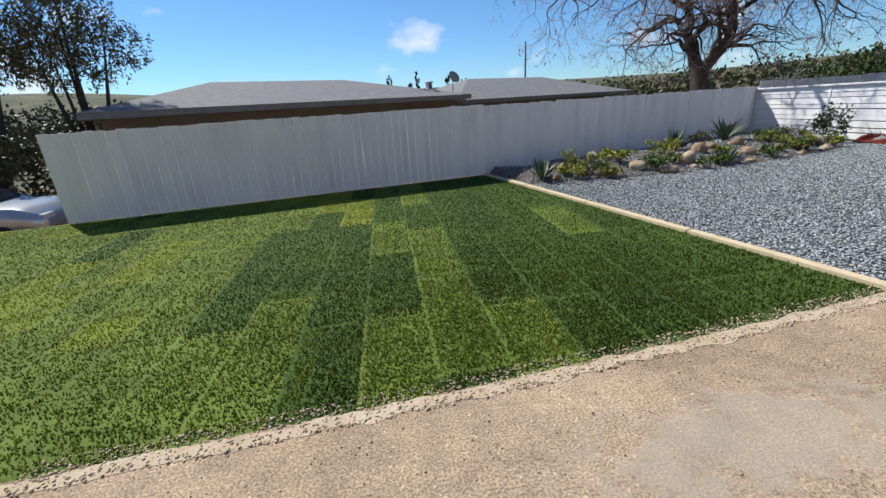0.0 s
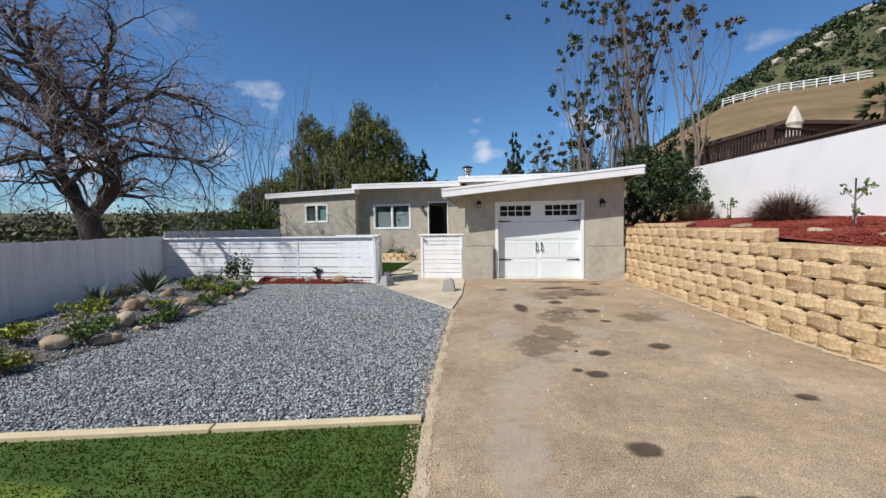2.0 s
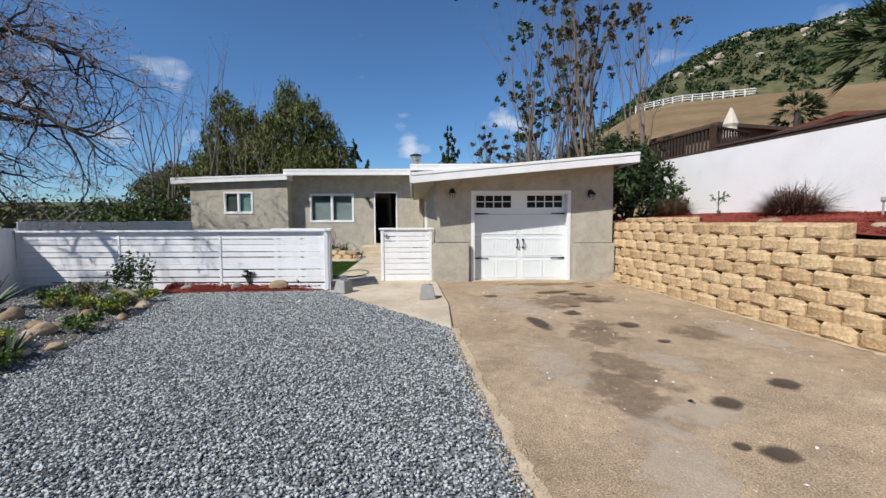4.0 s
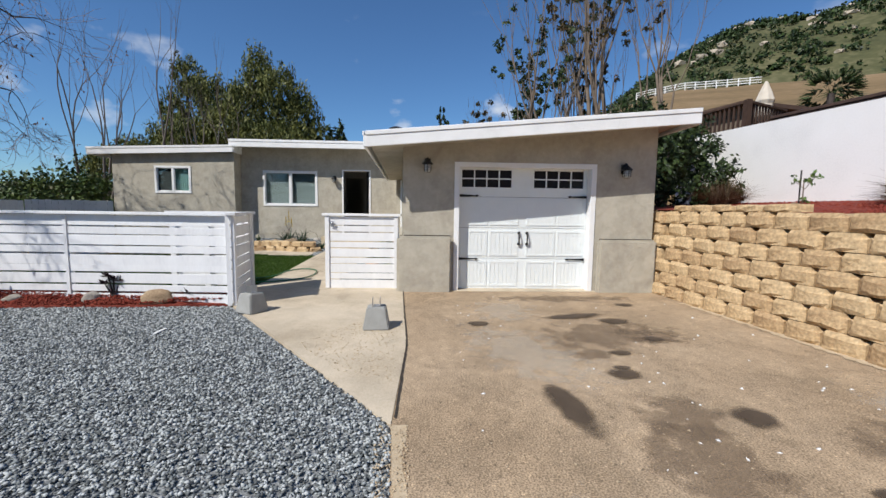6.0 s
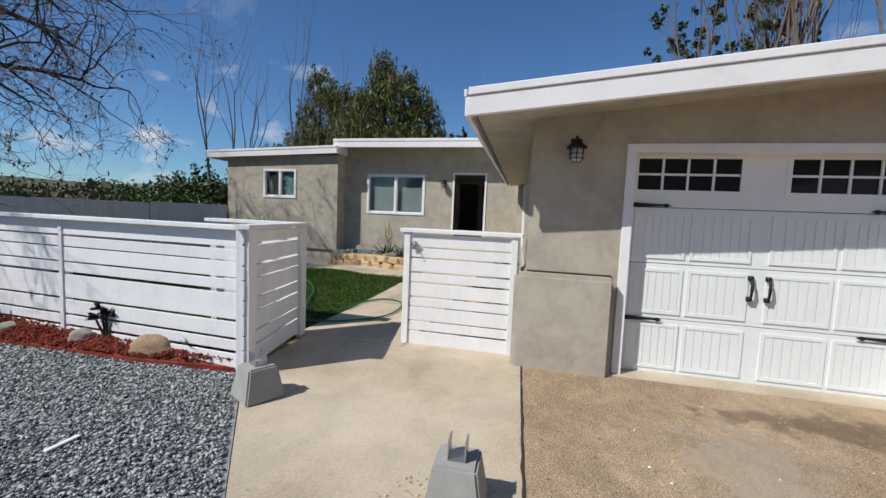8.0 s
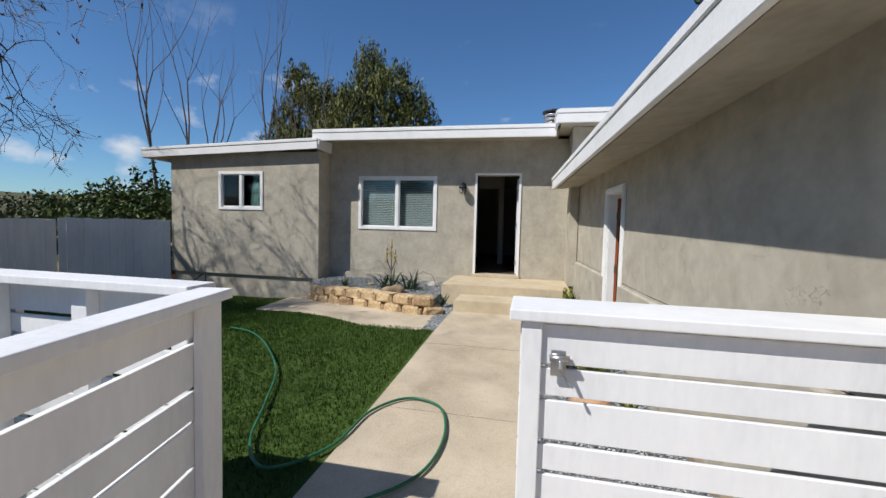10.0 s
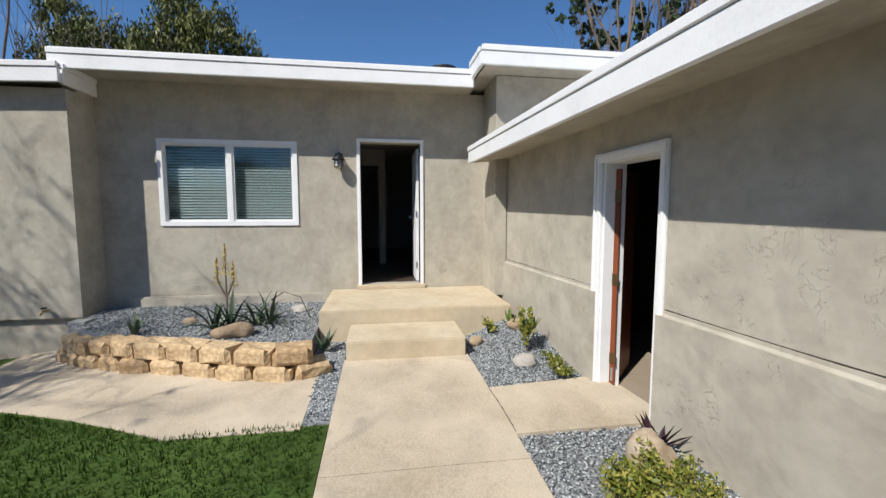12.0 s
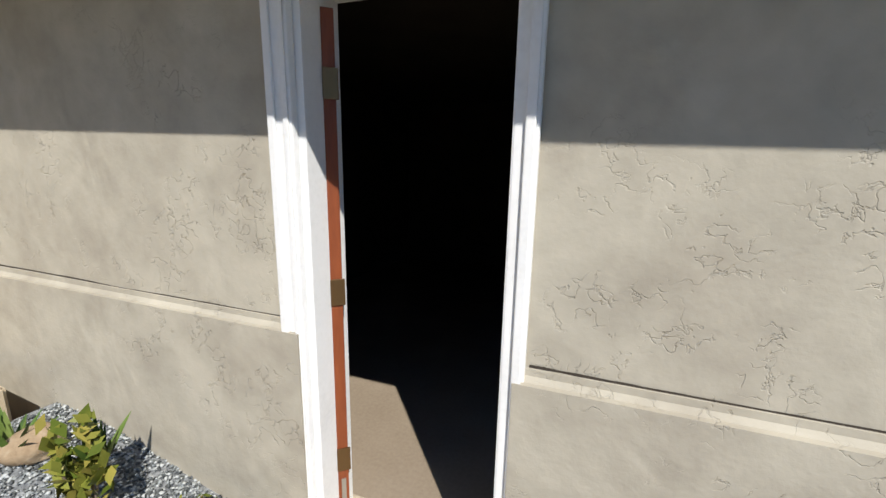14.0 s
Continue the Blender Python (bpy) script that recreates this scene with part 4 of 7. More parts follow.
for c in range(8):
    z = 0.2 * c
    u, x = 0.0, 12.02 - (0.21 if c % 2 else 0.0)
    while x > -6.5:
        y = wall_foot(x) - 0.028 * c
        x2 = x - 0.40
        y2 = wall_foot(x2) - 0.028 * c
        mx, my = (x + x2) / 2, (y + y2) / 2
        ang = math.degrees(math.atan2(y - y2, x - x2)) + 180
        top = top_level(mx)
        if z + 0.2 <= top + 0.001:
            put_block(random.choice(BLOCKS), rw, mx, my, z, ang)
        elif z + 0.1 <= top + 0.001:
            put_block(random.choice(CAPS), rw, mx, my, z, ang)
        x -= 0.415 * math.cos(math.atan2(y - y2, x - x2))
for c in range(7):
    put_block(BLOCKS[c % 7], rw, 12.02 + 0.10, -1.50 - 0.01 * c, 0.2 * c, 180)

# ---- plants: generators ----
BARK = material("dark_bark", ((0.036, 0.029, 0.026), (0.088, 0.073, 0.065)), 5.0, 0.95, 0.7, 30.0, stretch=(1, 1, 0.3), dist=0.04)
TWIG = material("mauve_grey_twigs", ((0.22, 0.18, 0.183), (0.40, 0.34, 0.342)), 3.0, 0.9, 0.0, 30.0)
PALE_TWIG = material("pale_brown_twigs", ((0.13, 0.10, 0.075), (0.24, 0.19, 0.145)), 3.0, 0.9, 0.0, 30.0)


SAPLING = material("grey_brown_bark", ((0.085, 0.07, 0.06), (0.16, 0.135, 0.115)), 3.0, 0.9, 0.0, 30.0)


def leafy(name, stops, rough=0.55):
    return material(name, stops, 1.5, rough, 0.0, 12.0, per="island", spread=0.55, spec=0.25)


SEED_POD = leafy("dry_seed_pods", ((0.10, 0.05, 0.025), (0.24, 0.13, 0.06)), 0.9)
PEPPER = leafy("pepper_tree_leaves", ((0.035, 0.048, 0.011), (0.085, 0.10, 0.024), (0.18, 0.185, 0.05)))
DARK_LEAF = leafy("dark_green_leaves", ((0.012, 0.022, 0.008), (0.03, 0.05, 0.016), (0.055, 0.085, 0.025)))
GREEN_LEAF = leafy("fresh_green_leaves", ((0.03, 0.07, 0.012), (0.08, 0.14, 0.025), (0.15, 0.2, 0.05)))
OLIVE_LEAF = leafy("olive_leaves", ((0.04, 0.046, 0.02), (0.085, 0.09, 0.036), (0.15, 0.125, 0.05)))
YELLOW_LEAF = leafy("yellow_green_succulent", ((0.10, 0.15, 0.015), (0.24, 0.27, 0.03), (0.38, 0.36, 0.05)))
JADE_LEAF = leafy("jade_succulent", ((0.08, 0.11, 0.015), (0.19, 0.20, 0.035), (0.30, 0.26, 0.06)), 0.4)
AGAVE_LEAF = leafy("blue_green_agave", ((0.035, 0.06, 0.035), (0.07, 0.105, 0.06), (0.12, 0.155, 0.08)), 0.5)
DRY_GRASS = leafy("purple_brown_grass", ((0.07, 0.035, 0.03), (0.15, 0.09, 0.07), (0.27, 0.19, 0.13)), 0.9)
TAN_GRASS = leafy("tan_grass", ((0.12, 0.085, 0.05), (0.22, 0.16, 0.10), (0.32, 0.25, 0.16)), 0.9)
AEONIUM = leafy("dark_purple_rosette", ((0.018, 0.008, 0.012), (0.05, 0.02, 0.03)), 0.4)
YELLOW_FLOWER = leafy("yellow_flower", ((0.45, 0.30, 0.03), (0.6, 0.45, 0.08)))


class Soup:
    """Triangles gathered into one mesh."""

    def __init__(self):
        self.v, self.f, self.n = [], [], 0

    def add(self, v, f):
        self.v.append(np.asarray(v, float))
        self.f.append(np.asarray(f, int) + self.n)
        self.n += len(v)

    def mesh(self, name, mat, base, shade=False):
        return tri_mesh(name, np.concatenate(self.v) - np.asarray(base), np.concatenate(self.f), [mat], None, shade)


def soup_part(name, soup, mat, parent, label="", shade=False):
    ob = new(name, soup.mesh(name, mat, base_of(parent), shade))
    ob.parent = parent
    fine = name in ("stem", "foliage", "fine_branching", "seed_pod", "crown", "blade_tuft", "frond_crown", "flower_head")
    return tagged(ob, label, kind="stuff" if fine else "")


def limb(soup, pts, radii, sides):
    pts = np.asarray(pts, float)
    n = len(pts)
    d = np.gradient(pts, axis=0)
    d /= np.linalg.norm(d, axis=1)[:, None] + 1e-9
    a = np.cross(d, (0.31, 0.17, 0.93))
    a /= np.linalg.norm(a, axis=1)[:, None] + 1e-9
    b = np.cross(d, a)
    k = np.arange(sides) * 2 * np.pi / sides
    v = pts[:, None] + np.asarray(radii)[:, None, None] * (np.cos(k)[None, :, None] * a[:, None] + np.sin(k)[None, :, None] * b[:, None])
    f = []
    for i in range(n - 1):
        for j in range(sides):
            p, q = i * sides + j, i * sides + (j + 1) % sides
            f += [(p, q, q + sides), (p, q + sides, p + sides)]
    soup.add(v.reshape(-1, 3), f)


def grow(thick, thin, p, d, length, r, level, rng, tips, droop=0.0, spread=0.75, kids=(2, 4), bend=0.22, up=0.08, ratio=0.72):
    """A branch that forks until level 0; thick and thin wood go to two soups."""
    n = 5 if level > 1 else 4 if level else 3
    pts, radii, q, v = [np.array(p)], [r], np.array(p, float), np.array(d, float)
    for i in range(1, n):
        v = v + rng.normal(0, bend, 3) + (0, 0, up - droop * (i / n))
        v /= np.linalg.norm(v)
        q = q + v * length / (n - 1)
        pts.append(q.copy())
        radii.append(r * (1 - (0.38 if level else 0.75) * i / (n - 1)))
    limb(thick if level > 1 else thin, pts, radii, 7 if level > 3 else 5 if level > 1 else 3)
    if level == 0:
        tips.append(pts[-1])
        tips.append(pts[-2])
        return
    for j in range(rng.integers(kids[0], kids[1] + 1)):
        i = n - 1 if j < 2 else int(rng.integers(1, n))
        w = v + rng.normal(0, spread, 3)
        w[2] += 0.05
        w /= np.linalg.norm(w)
        grow(thick, thin, pts[i], w, length * ratio * rng.uniform(0.8, 1.15), max(0.006, radii[i] * rng.uniform(0.58, 0.74)), level - 1, rng, tips, droop, spread, kids, bend, up, ratio)


def leaves(soup, centres, count, reach, size, rng, hang=0.0, slim=0.45):
    """Loose single leaves round each centre."""
    c = np.repeat(np.asarray(centres, float), count, 0)
    n = len(c)
    off = rng.normal(0, 1, (n, 3))
    off /= np.linalg.norm(off, axis=1)[:, None]
    c = c + off * (rng.random((n, 1)) ** 0.5) * np.asarray(reach)
    a = rng.normal(0, 1, (n, 3))
    a[:, 2] -= hang * 2.5
    a /= np.linalg.norm(a, axis=1)[:, None]
    b = np.cross(a, rng.normal(0, 1, (n, 3)))
    b /= np.linalg.norm(b, axis=1)[:, None]
    s = size * rng.uniform(0.6, 1.3, (n, 1))
    v = np.stack([c - a * s, c + b * s * slim, c + a * s, c - b * s * slim], 1).reshape(-1, 3)
    i = np.arange(n)[:, None] * 4
    soup.add(v, np.concatenate([i + (0, 1, 2), i + (0, 2, 3)]))


def blades(soup, at, n, length, width, lean, rng, curl=0.5, stiff=False):
    """Tapered leaves fanning out from one foot."""
    at = np.asarray(at, float)
    for _ in range(n):
        az, ln = rng.uniform(0, 2 * np.pi), length * rng.uniform(0.6, 1.1)
        tilt = lean * rng.uniform(0.15, 1.0)
        o = np.array((np.cos(az), np.sin(az), 0))
        side_ = np.array((-np.sin(az), np.cos(az), 0))
        w = width * rng.uniform(0.7, 1.2)
        rows = []
        for k in range(4):
            t = k / 3
            ang = tilt + curl * t * (0.2 if stiff else 1.0) * tilt
            p = at + o * (0.02 + ln * t * np.sin(ang)) + (0, 0, ln * t * np.cos(ang) - (0 if stiff else 0.1 * ln * t * t))
            ww = w * (0.75, 1.0, 0.7, 0.05)[k]
            rows += [p - side_ * ww / 2 + (0, 0, 0.25 * ww), p + (0, 0, -0.1 * ww), p + side_ * ww / 2 + (0, 0, 0.25 * ww)]
        f = []
        for k in range(3):
            i = 3 * k
            f += [(i, i + 1, i + 4), (i, i + 4, i + 3), (i + 1, i + 2, i + 5), (i + 1, i + 5, i + 4)]
        soup.add(rows, f)


def agave(at, size, n, label, mat=None, lean=1.0):
    t = thing("agave", at, label, "succulent")
    s = Soup()
    blades(s, at, n, size, size * 0.16, lean, np.random.default_rng(int(at[0] * 100)), 0.3, True)
    soup_part("foliage", s, mat or AGAVE_LEAF, t)
    return t


def clump(name, at, reach, n, size, mat, label, category="shrub", stems=7):
    """A low leafy clump: stems with leaves crowded at their ends."""
    t = thing(name, at, label, category)
    rng = np.random.default_rng(int(abs(at[0] * 37 + at[1] * 101)) + 3)
    w, s, tips = Soup(), Soup(), []
    for _ in range(stems):
        az, r = rng.uniform(0, 6.28), rng.uniform(0.2, 0.9)
        end = np.array(at) + (np.cos(az) * r * reach[0], np.sin(az) * r * reach[1], reach[2] * rng.uniform(0.7, 1.7))
        mid = np.array(at) * 0.55 + end * 0.45 + (0, 0, 0.02)
        limb(w, [at, mid, end], [0.008, 0.006, 0.004], 4)
        tips += [end, mid * 0.4 + end * 0.6]
    leaves(s, tips, max(4, n // len(tips)), (reach[0] * 0.38, reach[1] * 0.38, reach[2] * 0.42), size, rng)
    soup_part("stem", w, PALE_TWIG, t)
    soup_part("foliage", s, mat, t)
    return t


STONE_TAN = material("tan_fieldstone", ((0.19, 0.125, 0.075), (0.33, 0.245, 0.155), (0.47, 0.39, 0.29)), 4.0, 0.9, 0.5, 40.0, per="object", spread=0.35)
STONE_GREY = material("grey_fieldstone", ((0.20, 0.18, 0.15), (0.34, 0.31, 0.27), (0.46, 0.43, 0.38)), 4.0, 0.9, 0.5, 40.0, per="object", spread=0.3)


def rock(at, size, mat, label, turn=0.0, group=""):
    bm = bmesh.new()
    bmesh.ops.create_icosphere(bm, subdivisions=3, radius=1.0)
    k = at[0] * 3.7 + at[1]
    for v in bm.verts:
        c = v.co.copy()
        n = noise.noise(c * 0.9 + Vector((k, 0, 0))) * 0.45 + noise.noise(c * 2.6 + Vector((0, k, 0))) * 0.16
        v.co = c * (1 + n)
        if v.co.z < -0.45:
            v.co.z = -0.45
    bm.transform(Matrix.Diagonal((*size, 1)))
    lo = min(v.co.z for v in bm.verts)
    ob = solid("rock", bm, mat, label, "rock", "object", group, True)
    ob.matrix_basis = pose(at[0], at[1], at[2] - lo - 0.15 * size[2], 0, 0, turn)
    return ob


# ---- rock bed along the fence ----
BED = [(2.25, 7.6), (2.6, 7.0), (4.0, 6.85), (5.2, 6.85), (6.6, 7.05), (8.9, 7.6), (9.9, 8.0), (10.45, 8.6), (10.95, 8.9), (11.05, 11.6), (2.15, 8.44)]


def bed_z(x, y):
    fy = float(np.interp(x, (2.05, 11.1), (8.48, 11.78)))
    ey = float(np.interp(x, (2.25, 2.6, 4.0, 5.2, 6.6, 8.9, 9.9, 10.45), (7.6, 7.0, 6.85, 6.85, 7.05, 7.6, 8.0, 8.6)))
    t = min(1, max(0, (y - ey) / max(0.2, fy - ey)))
    return -0.012 + 0.19 * math.sin(math.pi * min(1, t * 0.93)) + 0.05 * noise.noise((x * 1.5, y * 1.5, 3.0)) * min(1, 4 * t)


bm = bmesh.new()
prism(bm, BED, -0.05, 0.03)
for v_ in np.arange(2.4, 11.2, 0.3):
    bmesh.ops.bisect_plane(bm, geom=bm.verts[:] + bm.edges[:] + bm.faces[:], plane_co=(v_, 0, 0), plane_no=(1, 0, 0))
for v_ in np.arange(7.0, 11.7, 0.3):
    bmesh.ops.bisect_plane(bm, geom=bm.verts[:] + bm.edges[:] + bm.faces[:], plane_co=(0, v_, 0), plane_no=(0, 1, 0))
for v in bm.verts:
    if v.co.z > 0:
        v.co.z = bed_z(v.co.x, v.co.y)
solid("planting_bed", bm, SOIL, "raised bed of stony grey soil along the fence", "bed", shade=True)


def on_bed(x, y):
    return (x, y, bed_z(x, y))


for x, y, s in ((6.4, 8.0, 0.17), (5.75, 7.5, 0.2), (7.3, 7.75, 0.15), (8.05, 7.85, 0.14), (4.6, 7.25, 0.15), (3.6, 7.3, 0.12), (8.9, 8.2, 0.16), (9.4, 8.3, 0.2), (9.9, 8.5, 0.15), (7.0, 8.4, 0.12), (7.8, 8.6, 0.15), (5.0, 7.0, 0.1),
                (6.9, 7.25, 0.08), (10.2, 8.9, 0.14), (8.4, 7.6, 0.09), (3.0, 7.7, 0.11), (4.2, 8.2, 0.13), (9.2, 7.85, 0.1), (5.3, 7.8, 0.1)):
    rock(on_bed(x, y), (s * 1.05, s * 0.8, s * 0.7), STONE_TAN if (x * 7) % 2 < 1.2 else STONE_GREY, "rounded fieldstone half sunk in the planting bed", x * 70, "bed stones")
agave(on_bed(6.25, 8.55), 0.55, 26, "spiky blue-green agave rosette in the bed")
agave(on_bed(2.75, 7.15), 0.42, 24, "spiky blue-green agave at the gravel's edge")
agave(on_bed(6.45, 7.3), 0.36, 22, "small green agave between stones")
agave(on_bed(8.1, 9.3), 0.6, 26, "dark agave rosette near the fence corner")
agave(on_bed(5.0, 7.35), 0.28, 18, "small green agave among succulents")
for x, y, r, mt, lab in ((4.9, 7.15, 0.3, GREEN_LEAF, "low leafy green succulent clump"), (5.5, 7.9, 0.36, YELLOW_LEAF, "yellow-green succulent clump in the bed"), (6.7, 7.7, 0.2, YELLOW_LEAF, "bright yellow-flowered succulent clump"),
                         (3.3, 7.15, 0.3, YELLOW_LEAF, "yellow-green succulent clump near the edging"), (3.9, 7.0, 0.26, JADE_LEAF, "olive succulent clump at the bed's edge"), (7.6, 7.5, 0.24, GREEN_LEAF, "low leafy green clump among stones"),
                         (8.6, 7.9, 0.26, GREEN_LEAF, "low leafy green clump among stones"), (7.2, 9.0, 0.32, OLIVE_LEAF, "dry olive clump behind the stones"), (9.3, 8.9, 0.35, OLIVE_LEAF, "dry olive clump behind the stones"), (9.7, 8.1, 0.24, YELLOW_LEAF, "yellow-green succulent clump at the bed's end"),
                         (4.5, 7.7, 0.3, YELLOW_LEAF, "yellow-green succulent clump in the bed"), (6.2, 7.2, 0.2, GREEN_LEAF, "low leafy green clump among stones"), (8.8, 8.9, 0.3, GREEN_LEAF, "leafy green clump near the fence")):
    clump("succulent_clump", on_bed(x, y), (r, r, r * 0.5), 460, 0.03, mt, lab, "succulent", 11)
clump("garden_shrub", on_bed(10.35, 8.75), (0.42, 0.42, 0.45), 700, 0.04, DARK_LEAF, "dark green rounded shrub before the slatted fence", "shrub", 12)

rng = np.random.default_rng(77)
for k in range(26):
    x = rng.uniform(3.0, 10.2)
    y = float(np.interp(x, (2.6, 5.2, 6.6, 8.9, 9.9, 10.3), (7.1, 6.95, 7.15, 7.7, 8.1, 8.5))) + rng.uniform(0.05, 1.3)
    mt, lab = ((YELLOW_LEAF, "small yellow-green succulent in the bed"), (GREEN_LEAF, "small leafy green plant in the bed"), (OLIVE_LEAF, "small dry olive plant in the bed"), (JADE_LEAF, "small jade succulent in the bed"))[k % 4]
    q = rng.uniform(0.12, 0.24)
    clump("succulent_clump", on_bed(x, y), (q, q, q * 0.7), 200, 0.027, mt, lab, "succulent")
for k in range(34):
    x = rng.uniform(2.8, 10.2)
    y = float(np.interp(x, (2.6, 5.2, 6.6, 8.9, 9.9, 10.3), (7.05, 6.9, 7.1, 7.65, 8.05, 8.5))) + rng.uniform(0.0, 0.9)
    q = rng.uniform(0.04, 0.09)
    rock(on_bed(x, y), (q * 1.2, q, q * 0.8), STONE_TAN if k % 3 else STONE_GREY, "small fieldstone at the edge of the bed", 50 * x, "bed stones")

# mulch strip plants and stones
rock((10.88, 6.15, 0.05), (0.11, 0.23, 0.12), STONE_TAN, "large tan stone on red mulch", 15)
rock((10.88, 7.05, 0.06), (0.09, 0.11, 0.09), STONE_GREY, "small grey stone on red mulch", 40)
rock((10.86, 8.1, 0.06), (0.1, 0.12, 0.07), STONE_GREY, "small grey stone on red mulch", 10)
t = thing("tree_aeonium", (10.9, 6.78, 0.12), "dark purple rosette plant on bare stems in red mulch", "succulent")
w, s = Soup(), Soup()
for dx, dy, h in ((0, 0.07, 0.34), (0.03, -0.06, 0.27), (0, 0.0, 0.30), (-0.03, 0.1, 0.24)):
    limb(w, [(10.9, 6.78, 0.10), (10.9 + dx * 0.4, 6.78 + dy * 0.3, 0.15), (10.9 + dx, 6.78 + dy, 0.06 + h)], [0.016, 0.012, 0.01], 5)
    blades(s, (10.9 + dx, 6.78 + dy, 0.05 + h), 22, 0.085, 0.035, 1.5, np.random.default_rng(int(h * 100)), 0.1, True)
soup_part("stem", w, BARK, t)
soup_part("rosette", s, AEONIUM, t)
agave((10.95, 5.78, 0.09), 0.2, 16, "small spiky succulent in red mulch", AEONIUM, 0.8)
bm = boxes((9.5, 9.68, 5.33, 5.36, 0.012, 0.022), bevel=0.004)
solid("plastic_strip", turned(bm, pose(0, 0, 0)), FASCIA, "short white plastic strip lying on gravel", "strip", "object")


# ---- pier blocks with brackets ----
def pier_block(m, label):
    t = new("pier_block")
    tagged(t, label, "concrete block")
    bm = bmesh.new()
    v = [bm.verts.new(c) for c in ((-0.15, -0.15, 0), (0.15, -0.15, 0), (0.15, 0.15, 0), (-0.15, 0.15, 0), (-0.105, -0.105, 0.25), (0.105, -0.105, 0.25), (0.105, 0.105, 0.25), (-0.105, 0.105, 0.25))]
    for f in ((3, 2, 1, 0), (4, 5, 6, 7), (0, 1, 5, 4), (1, 2, 6, 5), (2, 3, 7, 6), (3, 0, 4, 7)):
        bm.faces.new([v[i] for i in f])
    bmesh.ops.bevel(bm, geom=bm.edges[:], offset=0.012, segments=2, affect="EDGES")
    part("block", bm, BLOCK_CONC, t)
    part("bracket", boxes((-0.05, 0.05, -0.045, -0.04, 0.245, 0.35), (-0.05, 0.05, 0.04, 0.045, 0.245, 0.35), (-0.05, 0.05, -0.04, 0.04, 0.252, 0.257)), STEEL, t, "galvanised post bracket")
    t.matrix_basis = m
    return t


pier_block(pose(10.50, 4.74, 0.006, 0, 0, 62), "grey concrete pier block standing beside the fence post")
pier_block(pose(9.80, 3.03, 0.006, 0, 0, 3), "grey concrete pier block standing on the entry pavement")

# ---- front planter by the house ----
pw = thing("planter_wall", (17.4, 6.6, 0.0), "low curved planter wall of tan blocks", "planter wall")
CURVE = [(18.5, 8.7), (18.0, 8.17), (17.52, 7.4), (17.15, 6.45), (17.03, 5.98), (17.07, 5.72), (17.22, 5.45)]


def along(pts, s):
    for a, b in zip(pts, pts[1:]):
        L = (Vector(b) - Vector(a)).length
        if s <= L:
            return lerp(a, b, s / L), math.degrees(math.atan2(b[1] - a[1], b[0] - a[0]))
        s -= L
    return Vector(pts[-1]), 0


total = sum((Vector(b) - Vector(a)).length for a, b in zip(CURVE, CURVE[1:]))
for c in range(2):
    s = 0.18 + 0.18 * c
    while s < total - 0.05 - 0.25 * c:
        p, ang = along(CURVE, s)
        put_block(random.choice(PLANTER_BLOCKS), pw, p.x + 0.02 * c, p.y, court(p.x, p.y) - 0.02 + 0.158 * c, ang)
        s += 0.365
bm = bmesh.new()
prism(bm, [(18.58, 8.66), (18.1, 8.1), (17.63, 7.35), (17.27, 6.42), (17.17, 5.97), (17.26, 5.77), (19.43, 5.77), (19.43, 8.75)], -0.4, lambda x, y: 0.27 + 0.02 * (x - 17.4))
solid("planter_fill", bm, GRAVEL_BED, "planter filled with grey gravel", "gravel")


def fill_z(x):
    return 0.275 + 0.02 * (x - 17.4)


t = thing("flowering_aloe", (18.2, 6.75, fill_z(18.2)), "grey-green aloe with tall yellow flower spikes", "succulent")
s, w, fl = Soup(), Soup(), Soup()
rng = np.random.default_rng(5)
for dx, dy in ((0, 0), (0.1, -0.25), (-0.05, 0.15), (0.1, -0.4)):
    blades(s, (18.2 + dx, 6.75 + dy, fill_z(18.2)), 14, 0.5, 0.04, 0.9, rng, 0.7)
for dy, h in ((0.0, 0.98), (0.09, 0.82), (-0.08, 0.78)):
    z = fill_z(18.2)
    limb(w, [(18.2, 6.78, z), (18.2, 6.78, z + 0.35), (18.2, 6.78 + dy, z + 0.55), (18.2, 6.78 + dy, z + h)], [0.012, 0.011, 0.009, 0.004], 5)
    for k in range(60):
        hh = z + h * (0.62 + 0.36 * k / 60)
        a = k * 2.4
        r = 0.035 * (1.1 - k / 60)
        leaves(fl, [(18.2 + r * math.cos(a), 6.78 + dy + r * math.sin(a), hh)], 1, (0.004, 0.004, 0.004), 0.022, rng, 1.0, 0.3)
soup_part("foliage", s, AGAVE_LEAF, t)
soup_part("flower_stalk", w, PALE_TWIG, t)
soup_part("flower_head", fl, YELLOW_FLOWER, t, "yellow tubular flowers")
agave((17.75, 5.66, court(17.7, 5.6) + 0.02), 0.25, 14, "small grey-green aloe beside the step", AGAVE_LEAF, 0.8)
agave((18.1, 7.7, fill_z(18.1)), 0.25, 10, "thin dry aloe in the planter", AGAVE_LEAF, 0.9)
rock((17.9, 6.62, fill_z(17.9)), (0.13, 0.19, 0.11), STONE_TAN, "flat tan stone before the aloe", 0)
rock((18.5, 7.3, fill_z(18.5)), (0.07, 0.09, 0.05), STONE_TAN, "small tan stone on gravel", 0)
rock((18.9, 6.1, fill_z(18.9)), (0.09, 0.12, 0.07), STONE_GREY, "small grey stone on gravel", 0)
bm = boxes((18.60, 18.78, 8.50, 8.68, -0.2, 0.33), bevel=0.01)
solid("concrete_stub", bm, BLOCK_CONC, "short grey concrete post beside the wing corner", "post", "object")
t = thing("dead_stem", (18.5, 5.9, fill_z(18.5)), "dry arching flower stem in the planter", "plant")
w = Soup()
